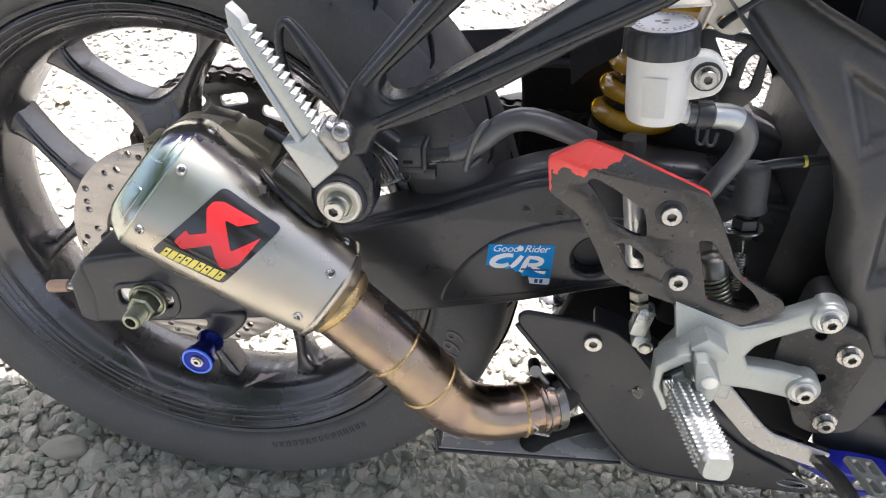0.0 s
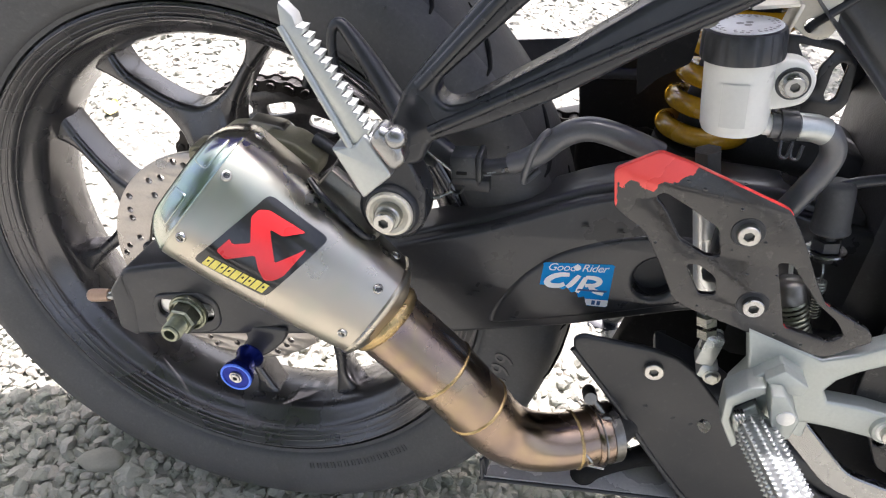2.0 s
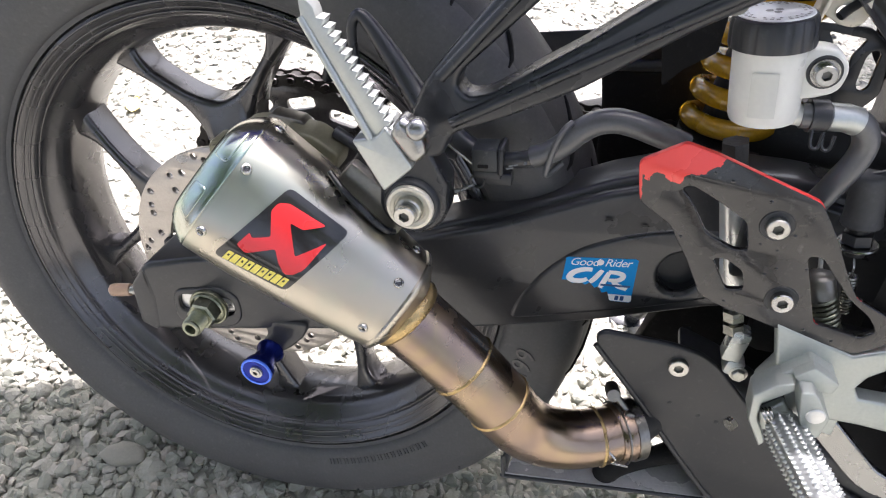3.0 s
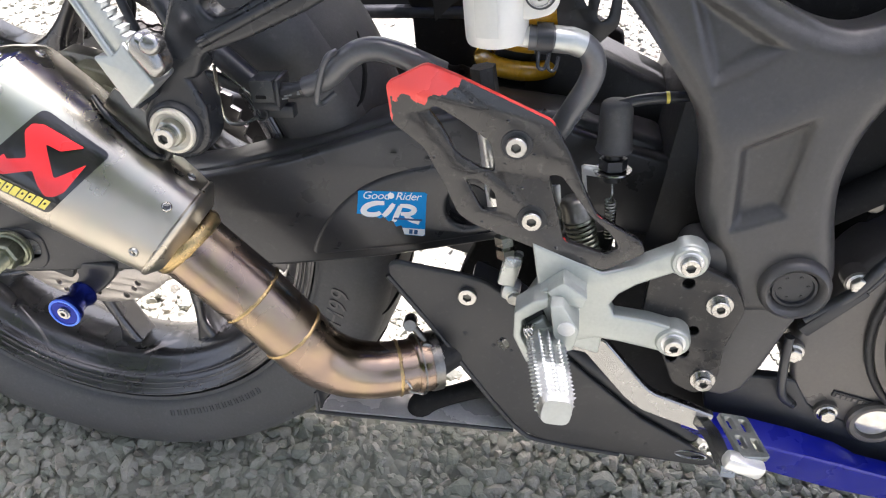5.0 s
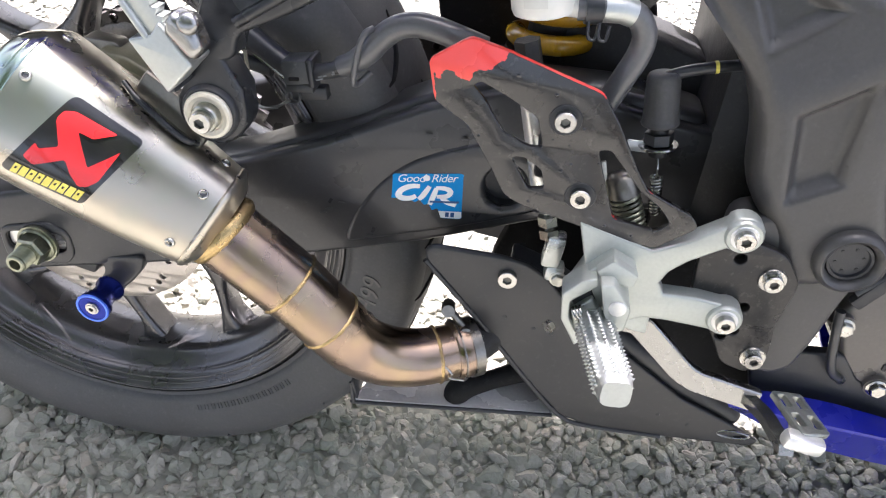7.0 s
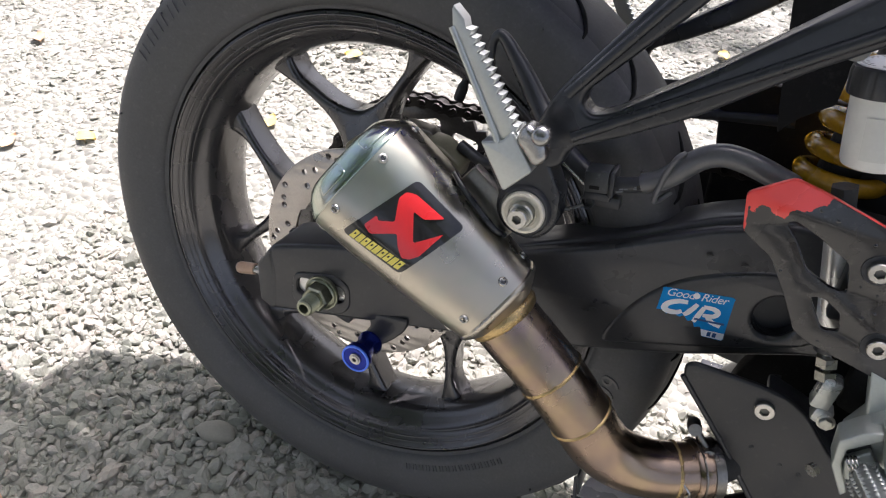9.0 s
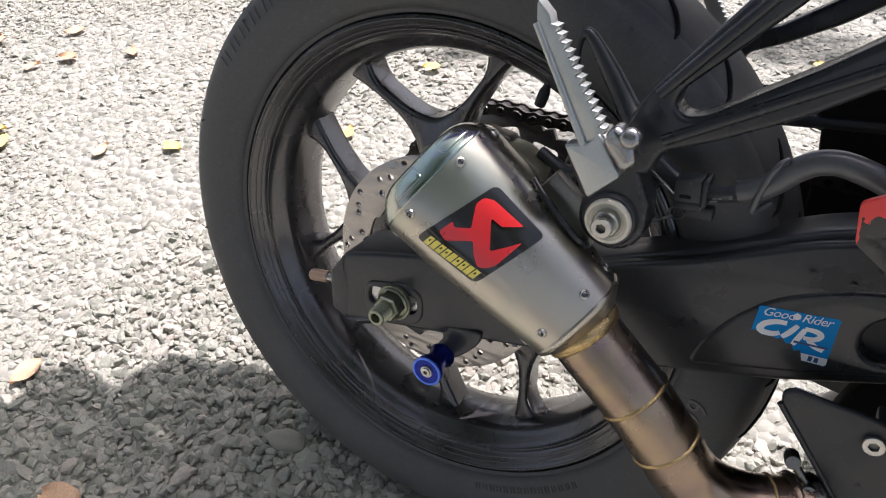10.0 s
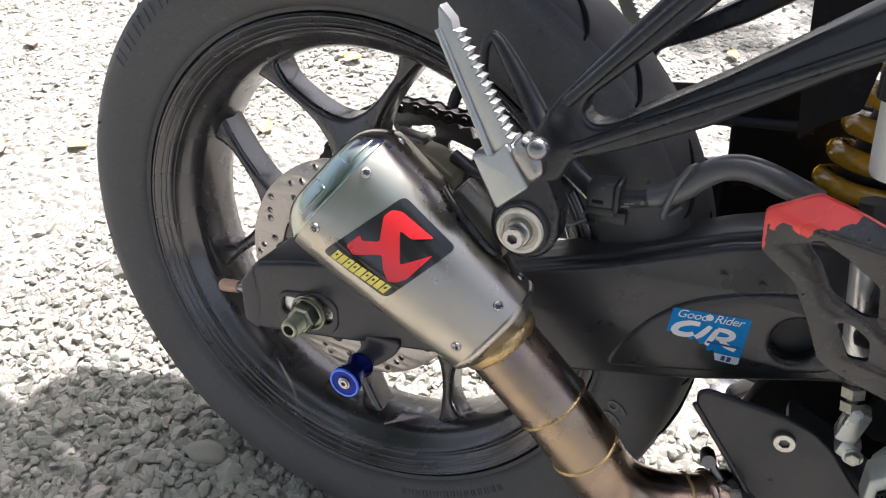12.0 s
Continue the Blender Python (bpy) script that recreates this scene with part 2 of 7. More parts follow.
def gravel_material(name, island):
    m = bpy.data.materials.new(name)
    m.use_nodes = True
    nodes, links = m.node_tree.nodes, m.node_tree.links
    b = nodes["Principled BSDF"]
    coord, fine = nodes.new("ShaderNodeTexCoord"), nodes.new("ShaderNodeTexNoise")
    fine.inputs["Scale"].default_value, fine.inputs["Detail"].default_value = 260.0, 6
    links.new(coord.outputs["Object"], fine.inputs["Vector"])
    ramp = nodes.new("ShaderNodeValToRGB")
    tones = ((0.0, (0.235, 0.243, 0.196)), (0.3, (0.294, 0.292, 0.238)), (0.6, (0.332, 0.323, 0.270)), (0.85, (0.367, 0.349, 0.296)), (1.0, (0.39, 0.352, 0.288))) if island else ((0.0, (0.25, 0.25, 0.208)), (1.0, (0.335, 0.327, 0.278)))
    ramp.color_ramp.elements[0].color, ramp.color_ramp.elements[1].color = (*tones[0][1], 1), (*tones[-1][1], 1)
    for at, tone in tones[1:-1]:
        ramp.color_ramp.elements.new(at).color = (*tone, 1)
    if island:
        g = nodes.new("ShaderNodeNewGeometry")
        links.new(g.outputs["Random Per Island"], ramp.inputs["Fac"])
    else:
        cells = nodes.new("ShaderNodeTexVoronoi")
        cells.inputs["Scale"].default_value = 55.0
        links.new(coord.outputs["Object"], cells.inputs["Vector"])
        grey = nodes.new("ShaderNodeSeparateXYZ")
        links.new(cells.outputs["Color"], grey.inputs[0])
        links.new(grey.outputs[0], ramp.inputs["Fac"])
        bn = nodes.new("ShaderNodeBump")
        bn.inputs["Strength"].default_value, bn.inputs["Distance"].default_value, bn.invert = 1.0, 0.012, True
        links.new(cells.outputs["Distance"], bn.inputs["Height"])
        links.new(bn.outputs["Normal"], b.inputs["Normal"])
    mul = nodes.new("ShaderNodeMix")
    mul.data_type, mul.blend_type = "RGBA", "MULTIPLY"
    mul.inputs["Factor"].default_value = 0.3
    links.new(ramp.outputs["Color"], mul.inputs["A"])
    shade = nodes.new("ShaderNodeValToRGB")
    shade.color_ramp.elements[0].position, shade.color_ramp.elements[0].color = 0.3, (0.5, 0.5, 0.48, 1)
    shade.color_ramp.elements[1].position, shade.color_ramp.elements[1].color = 0.7, (1, 1, 1, 1)
    links.new(fine.outputs["Fac"], shade.inputs["Fac"])
    links.new(shade.outputs["Color"], mul.inputs["B"])
    links.new(mul.outputs["Result"], b.inputs["Base Color"])
    b.inputs["Roughness"].default_value = 0.85
    if island:
        bn = nodes.new("ShaderNodeBump")
        bn.inputs["Strength"].default_value, bn.inputs["Distance"].default_value = 0.8, 0.002
        links.new(fine.outputs["Fac"], bn.inputs["Height"])
        links.new(bn.outputs["Normal"], b.inputs["Normal"])
    return m


POLISHED_ALU = material("polished_alloy", (0.31, 0.31, 0.30), 0.24, 0.95, spread=0.10, grain=250, stretch=(3, 14, 14), bump=0.05)
GRAVEL = gravel_material("crushed_grey_gravel", True)
GRAVEL_BED = gravel_material("gravel_bed", False)

# ---- building helpers; the motorcycle's own axes: x ahead, y away to its left, z up, the rear axle at 0 ----
LEAN, AXLE_HEIGHT = -17.78, 0.3016


def part(name, data, mat, parent, label="", smooth=None):
    """Links a bmesh or mesh as one mesh object under a thing or a part. smooth: degrees up to which edges are rounded over."""
    if isinstance(data, bmesh.types.BMesh):
        me = bpy.data.meshes.new(name)
        data.to_mesh(me)
        data.free()
    else:
        me = data
    for one in mat if isinstance(mat, (list, tuple)) else (mat,):
        me.materials.append(one)
    if smooth:
        me.shade_smooth()
        me.set_sharp_from_angle(angle=radians(smooth))
    ob = new(name, me)
    if parent:
        ob.parent = parent
    return tagged(ob, label)


def fillet(points, r, n=4):
    """The outline with its corners rounded by about r."""
    out = []
    for k, p in enumerate(points):
        p, a, c = Vector(p[:2]), Vector(points[k - 1][:2]), Vector(points[(k + 1) % len(points)][:2])
        d1, d2 = a - p, c - p
        t = min(r, d1.length * 0.45, d2.length * 0.45)
        q1, q2 = p + d1.normalized() * t, p + d2.normalized() * t
        for i in range(n + 1):
            f = i / n
            out.append(tuple((q1.lerp(p, f)).lerp(p.lerp(q2, f), f)))
    return out


def ring(x, z, r, n=20, rz=None, turn=0.0):
    rz = r if rz is None else rz
    return [(x + r * math.cos(2 * math.pi * k / n + turn), z + rz * math.sin(2 * math.pi * k / n + turn)) for k in range(n)]


def flat_mesh(outlines, half, bevel=0.0, res=2):
    """A plate in x and y, with holes, of thickness 2 * half, its edges rounded by bevel."""
    cu = bpy.data.curves.new("outline", "CURVE")
    cu.dimensions, cu.fill_mode = "2D", "BOTH"
    cu.extrude, cu.bevel_depth, cu.bevel_resolution, cu.offset = max(half - bevel, 0.0), bevel, res, -bevel
    for outline in outlines:
        sp = cu.splines.new("POLY")
        sp.points.add(len(outline) - 1)
        for q, p in zip(sp.points, outline):
            q.co = (p[0], p[1], 0, 1)
        sp.use_cyclic_u = True
    ob = bpy.data.objects.new("outline", cu)
    scene.collection.objects.link(ob)
    me = bpy.data.meshes.new_from_object(ob.evaluated_get(bpy.context.evaluated_depsgraph_get()))
    bpy.data.objects.remove(ob)
    bpy.data.curves.remove(cu)
    bm = bmesh.new()
    bm.from_mesh(me)
    bpy.data.meshes.remove(me)
    bmesh.ops.remove_doubles(bm, verts=bm.verts, dist=1e-6)
    return bm


def plate(outline, y_out, y_in, holes=(), bevel=0.001, slope=0.0, res=2):
    """A plate across the motorcycle: outline in x and z, from y_out (the near side) to y_in; its y also grows by slope per metre ahead."""
    bm = flat_mesh([outline, *holes], (y_in - y_out) / 2, bevel, res)
    mid = (y_in + y_out) / 2
    for v in bm.verts:
        x, z, w = v.co
        v.co = (x, mid - w + slope * x, z)
    bmesh.ops.recalc_face_normals(bm, faces=bm.faces)
    return bm


def curve_points(points, step=6):
    """A smooth line through the points (Catmull-Rom), with any number of values each."""
    P = [np.array(p, float) for p in points]
    P = [2 * P[0] - P[1]] + P + [2 * P[-1] - P[-2]]
    out = []
    for a, b, c, d in zip(P, P[1:], P[2:], P[3:]):
        for k in range(step):
            t = k / step
            out.append(0.5 * (2 * b + (c - a) * t + (2 * a - 5 * b + 4 * c - d) * t * t + (3 * b - a - 3 * c + d) * t ** 3))
    return out + [P[-2]]


def tube(points, radius, seg=12, smooth_line=True, step=6, caps=True, profile=None, up=(0, 0, 1)):
    """A tube along points (x, y, z[, radius]). profile: a cross-section of (across, up) in place of a circle."""
    line = curve_points([(*p[:3], p[3] if len(p) > 3 else radius) for p in points], step) if smooth_line else [np.array((*p[:3], p[3] if len(p) > 3 else radius)) for p in points]
    bm = bmesh.new()
    spots = [Vector(p[:3]) for p in line]
    ahead = [(spots[min(k + 1, len(spots) - 1)] - spots[max(k - 1, 0)]).normalized() for k in range(len(spots))]
    side = ahead[0].cross(Vector(up))
    side = side.normalized() if side.length > 1e-4 else ahead[0].orthogonal().normalized()
    rows = []
    for s, d, p in zip(spots, ahead, line):
        side = (side - d * side.dot(d)).normalized()
        top = side.cross(d)
        shape = profile or [(math.cos(2 * math.pi * k / seg), math.sin(2 * math.pi * k / seg)) for k in range(seg)]
        k = p[3] if not profile else p[3] / radius
        rows.append([bm.verts.new(s + side * (u * k) + top * (v * k)) for u, v in shape])
    n = len(rows[0])
    for a, b in zip(rows, rows[1:]):
        for k in range(n):
            bm.faces.new((a[k], a[(k + 1) % n], b[(k + 1) % n], b[k]))
    if caps:
        bm.faces.new(rows[0][::-1])
        bm.faces.new(rows[-1])
    bmesh.ops.recalc_face_normals(bm, faces=bm.faces)
    return bm


def spun(profile, x, z, n=40, closed=False):
    """Turned about a line along y through (x, z): profile of (radius, y)."""
    bm = bmesh.new()
    rows = []
    for r, y in profile:
        if r < 1e-6:
            rows.append([bm.verts.new((x, y, z))])
        else:
            rows.append([bm.verts.new((x + r * math.cos(2 * math.pi * k / n), y, z + r * math.sin(2 * math.pi * k / n))) for k in range(n)])
    pairs = list(zip(rows, rows[1:])) + ([(rows[-1], rows[0])] if closed else [])
    for a, b in pairs:
        for k in range(n):
            four = [a[k % len(a)], a[(k + 1) % len(a)], b[(k + 1) % len(b)], b[k % len(b)]]
            four = list(dict.fromkeys(four))
            if len(four) > 2:
                bm.faces.new(four)
    bmesh.ops.recalc_face_normals(bm, faces=bm.faces)
    return bm


def turned(bm, at, towards, spin=0.0):
    """Moves a shape that was made about y through 0 (outer end at -y) so that its outer end looks towards a direction, at a place."""
    q = Vector((0, -1, 0)).rotation_difference(Vector(towards).normalized()).to_matrix().to_4x4()
    bm.transform(Matrix.Translation(at) @ q @ Matrix.Rotation(spin, 4, "Y"))
    return bm


def socket_bolt_mesh(r, h):
    """A cap screw's head with a hexagon socket, its outer end at y = -h."""
    bm = bmesh.new()
    n = 24
    hexa = [0.48 * r / max(abs(math.cos(math.fmod(2 * math.pi * k / n + math.pi / 6, math.pi / 3) - math.pi / 6)), 0.5) * 0.9 for k in range(n)]
    rings = [[(r, 0)] * n, [(r, -h * 0.88)] * n, [(r * 0.92, -h)] * n, [(q * 1.04, -h) for q in hexa], [(q, -h * 0.95) for q in hexa], [(q, -h * 0.75) for q in hexa], [(q * 0.97, -h * 0.50) for q in hexa]]
    rows = [[bm.verts.new((q * math.cos(2 * math.pi * k / n), y, q * math.sin(2 * math.pi * k / n))) for k, (q, y) in enumerate(row)] for row in rings]
    for a, b in zip(rows, rows[1:]):
        for k in range(n):
            # second slot darkens the socket's floor as shade
            bm.faces.new((a[k], a[(k + 1) % n], b[(k + 1) % n], b[k])).material_index = int(b is rows[-1])
    bm.faces.new(rows[-1]).material_index = 1
    bm.faces.new(rows[0][::-1])
    bmesh.ops.recalc_face_normals(bm, faces=bm.faces)
    return bm


def socket_bolt(parent, at, r=0.006, h=0.006, towards=(0, -1, 0), mat=None, washer=0.0, label=""):
    b = part("bolt", turned(socket_bolt_mesh(r, h), at, towards), [mat or BOLT, SOCKET_DARK], parent, label, smooth=35)
    if washer and parent.parent is None:
        part("washer", turned(spun([(r * 0.5, 0), (washer, 0), (washer, -0.0015), (washer * 0.95, -0.002), (r * 0.5, -0.002)], 0, 0, 24, True), at, towards), BOLT, b, smooth=35)
    return b


def hex_bolt(parent, at, r=0.006, h=0.005, towards=(0, -1, 0), mat=None, flange=1.35, spin=0.2, name="bolt"):
    """A flanged hexagon bolt."""
    bm = spun([(0, 0), (r * flange, 0), (r * flange, -h * 0.2), (r, -h * 0.3)], 0, 0, 24)
    top = spun([(r * 1.06, -h * 0.25), (r * 1.06, -h * 0.9), (r * 0.9, -h), (0, -h)], 0, 0, 6)
    me = bpy.data.meshes.new("top")
    top.to_mesh(me)
    top.free()
    bm.from_mesh(me)
    bpy.data.meshes.remove(me)
    return part(name, turned(bm, at, towards, spin), mat or BOLT, parent, smooth=30)


def box_mesh(size, bevel=0.001, seg=2):
    bm = bmesh.new()
    bmesh.ops.create_cube(bm, size=1)
    bmesh.ops.scale(bm, verts=bm.verts, vec=size)
    bmesh.ops.bevel(bm, geom=bm.edges, offset=bevel, segments=seg, profile=0.5, affect="EDGES")
    return bm


def block(size, m, bevel=0.001, seg=2):
    bm = box_mesh(size, bevel, seg)
    bm.transform(m)
    return bm


def joined(*bms):
    out = bmesh.new()
    for one in bms:
        me = bpy.data.meshes.new("piece")
        one.to_mesh(me)
        one.free()
        out.from_mesh(me)
        bpy.data.meshes.remove(me)
    return out


def text_mesh(words, size, depth, shear=0.0, spacing=1.0):
    """Words as a mesh in x and y, the lower left corner at 0."""
    cu = bpy.data.curves.new("words", "FONT")
    cu.body, cu.size, cu.extrude, cu.shear, cu.space_character, cu.resolution_u = words, size, depth, shear, spacing, 3
    ob = bpy.data.objects.new("words", cu)
    scene.collection.objects.link(ob)
    me = bpy.data.meshes.new_from_object(ob.evaluated_get(bpy.context.evaluated_depsgraph_get()))
    bpy.data.objects.remove(ob)
    bpy.data.curves.remove(cu)
    bm = bmesh.new()
    bm.from_mesh(me)
    bpy.data.meshes.remove(me)
    return bm


def coil(at_a, at_b, radius, wire, turns, seg=10, steps=22):
    """A coil spring from one end to the other."""
    a, b = Vector(at_a), Vector(at_b)
    d = (b - a).normalized()
    u = d.orthogonal().normalized()
    v = d.cross(u)
    n = int(turns * steps)
    line = [a.lerp(b, k / n) + u * (radius * math.cos(2 * math.pi * k / steps)) + v * (radius * math.sin(2 * math.pi * k / steps)) for k in range(n + 1)]
    return tube(line, wire, seg, smooth_line=False)


motorcycle = tagged(new("motorcycle"), "black and blue sport motorcycle on its side stand on gravel", "motorcycle")
motorcycle.matrix_world = Matrix.Translation((0, 0, AXLE_HEIGHT)) @ Matrix.Rotation(radians(LEAN), 4, "X")

# ---- fallen leaves: x, y, size, turn, material, label, curl ----
LEAF_SPOTS = [
    (-0.79, 0.25, 0.045, 0.0, LEAF_YELLOW, "dry yellow fallen leaf lying on gravel", 0.4),
    (-0.917, 0.183, 0.04, 1.7, LEAF_TAN, "curled tan dry leaf lying on gravel", 0.7),
    (-1.275, 0.402, 0.05, 3.4, LEAF_TAN, "curled tan dry leaf lying on gravel", 1.0),
    (-1.136, 0.107, 0.06, 5.1, LEAF_YELLOW, "dry yellow fallen leaf lying on gravel", 0.4),
    (-1.183, 0.139, 0.045, 0.6, LEAF_YELLOW, "dry yellow fallen leaf lying on gravel", 0.7),
    (-1.519, 0.393, 0.05, 2.3, LEAF_TAN, "curled tan dry leaf lying on gravel", 1.0),
    (-1.365, 0.5, 0.05, 4.0, LEAF_TAN, "curled tan dry leaf lying on gravel", 0.4),
    (-1.145, 0.48, 0.045, 5.7, LEAF_TAN, "curled tan dry leaf lying on gravel", 0.7),
    (-1.326, 0.342, 0.04, 1.2, LEAF_TAN, "curled tan dry leaf lying on gravel", 1.0),
    (-0.775, -0.205, 0.05, 2.9, LEAF_TAN, "curled tan dry leaf lying on gravel", 0.4),
    (-0.599, -0.24, 0.05, 4.6, LEAF_TAN, "curled tan dry leaf lying on gravel", 0.7),
    (-0.385, -0.352, 0.070, 0.1, LEAF_TAN, "curled tan dry leaf lying on gravel", 1.0),
    (-0.5, 0.427, 0.04, 1.8, LEAF_YELLOW, "dry yellow fallen leaf lying on gravel", 0.4),
    (-0.467, 0.69, 0.04, 3.5, LEAF_YELLOW, "dry yellow fallen leaf lying on gravel", 0.7),
    (0.245, 0.98, 0.035, 5.2, LEAF_YELLOW, "dry yellow fallen leaf lying on gravel", 1.0),
]

# ---- ground ----
def ground_sheet():
    bm = bmesh.new()
    xs = sorted({-80, -20, -6, *np.linspace(-3, 3, 61).round(3).tolist(), 6, 20, 80})
    grid = [[bm.verts.new((x, y, -0.001 + (0.006 * noise.noise((x * 2.1, y * 2.1, 0)) if abs(x) < 2.9 and abs(y) < 2.9 else 0))) for x in xs] for y in xs]
    for a, b in zip(grid, grid[1:]):
        for k in range(len(xs) - 1):
            bm.faces.new((a[k], a[k + 1], b[k + 1], b[k]))
    return bm


ground = tagged(part("ground", ground_sheet(), GRAVEL_BED, None, "grey crushed gravel yard", smooth=60), kind="structure", category="ground")


def stones():
    """Crushed stones lying loose over the bed, finer shaped near the motorcycle."""
    rng = np.random.default_rng(5)
    all_verts, all_faces, count = [], [], 0
    for x0, x1, y0, y1, per_m2, size, level, sunk, flat in ((-0.62, 1.00, -0.42, 0.12, 15500, 0.0067, 2, -0.45, 0.74), (-1.95, 1.3, 0.12, 1.45, 11500, 0.0058, 1, -0.66, 0.46), (-1.95, -0.62, -0.42, 0.12, 14000, 0.0056, 1, -0.60, 0.52), (1.00, 1.3, -0.42, 0.12, 10000, 0.0054, 1, -0.45, 0.6), (-1.95, 1.3, 1.45, 2.6, 3000, 0.008, 1, -0.6, 0.6)):
        ico = bmesh.new()
        bmesh.ops.create_icosphere(ico, subdivisions=level, radius=1)
        base = np.array([v.co for v in ico.verts])
        faces = np.array([[v.index for v in f.verts] for f in ico.faces])
        ico.free()
        n = int((x1 - x0) * (y1 - y0) * per_m2)
        size = size * np.exp(rng.normal(0, 0.26, n))
        verts = np.repeat(base[None], n, 0) * rng.uniform(0.90, 1.12, (n, len(base), 1))
        for _ in range(9 if level == 2 else 3):
            # broken faces: each cuts a flat off the stone
            cut = rng.normal(0, 1, (n, 3))
            cut /= np.linalg.norm(cut, axis=1, keepdims=True)
            over = np.einsum("nkj,nj->nk", verts, cut) - rng.uniform(0.42, 0.80, (n, 1))
            verts -= np.maximum(over, 0)[:, :, None] * cut[:, None, :]
        verts *= rng.uniform(0.70, 1.20, (n, 1, 3)) * np.array([1.35, 1.20, flat * 1.15])
        q = rng.normal(0, 1, (n, 4)) * np.array([1, 0.3, 0.3, 1]) * np.array([1, flat, flat, 1])
        q /= np.linalg.norm(q, axis=1, keepdims=True)
        w, x, y, z = q.T
        R = np.stack([1 - 2 * (y * y + z * z), 2 * (x * y - w * z), 2 * (x * z + w * y), 2 * (x * y + w * z), 1 - 2 * (x * x + z * z), 2 * (y * z - w * x), 2 * (x * z - w * y), 2 * (y * z + w * x), 1 - 2 * (x * x + y * y)], 1).reshape(n, 3, 3)
        verts = np.einsum("nij,nkj->nki", R, verts) * size[:, None, None]
        verts[:, :, 0] += rng.uniform(x0, x1, n)[:, None]
        verts[:, :, 1] += rng.uniform(y0, y1, n)[:, None]
        verts[:, :, 2] += (rng.uniform(sunk, sunk + 0.7, n) * size)[:, None]
        all_verts.append(verts.reshape(-1, 3))
        all_faces.append((faces[None] + (np.arange(n) * len(base))[:, None, None]).reshape(-1, 3) + count)
        count += n * len(base)
    me = bpy.data.meshes.new("gravel")
    me.from_pydata(np.concatenate(all_verts), [], np.concatenate(all_faces))
    return me


gravel = tagged(part("gravel", stones(), GRAVEL, None, "loose angular grey crushed stones covering the yard"), category="gravel", kind="stuff")


def pebble(x, y, size, turn):
    bm = bmesh.new()
    bmesh.ops.create_icosphere(bm, subdivisions=3, radius=1)
    for v in bm.verts:
        v.co *= 1 + 0.22 * noise.noise(v.co * 1.3 + Vector((x * 9, y * 9, 0))) + 0.05 * noise.noise(v.co * 4)
    bm.transform(Matrix.Translation((x, y, size[2] * 0.55)) @ Matrix.Rotation(turn, 4, "Z") @ Matrix.Diagonal((*size, 1)))
    return tagged(part("pebble", bm, BONE, None, "smooth oblong tan pebble half sunk in gravel", smooth=180), category="stone")


pebble(-0.194, -0.155, (0.027, 0.015, 0.011), 0.15)


def dry_leaf(x, y, size, turn, mat, label, curl):
    """A dry leaf with a raised midrib and curled edges."""
    bm = bmesh.new()
    rows = []
    n = 9
    for k in range(n):
        t = k / (n - 1)
        wide = 0.36 * math.sin(math.pi * min(1, t * 0.97 + 0.03)) ** 0.8 * (1.15 - 0.5 * t)
        rows.append([bm.verts.new((t - 0.5, s * wide * (1 + 0.08 * math.sin(9 * t + s)), 0.05 + curl * (abs(s) ** 2) * 0.10 + 0.04 * math.sin(5 * t + 2 * s))) for s in (-1, -0.5, 0, 0.5, 1)])
    for a, b in zip(rows, rows[1:]):
        for k in range(4):
            bm.faces.new((a[k], a[k + 1], b[k + 1], b[k]))
    got = bmesh.ops.extrude_face_region(bm, geom=list(bm.faces))
    bmesh.ops.translate(bm, verts=[g for g in got["geom"] if isinstance(g, bmesh.types.BMVert)], vec=(0, 0, 0.012))
    bm.transform(Matrix.Translation((x, y, 0.006)) @ Matrix.Rotation(turn, 4, "Z") @ Matrix.Scale(size, 4))
    return tagged(part("dry_leaf", bm, mat, None, label, smooth=50), category="leaf", group="fallen leaves on the gravel")


for spot in LEAF_SPOTS:
    dry_leaf(*spot)


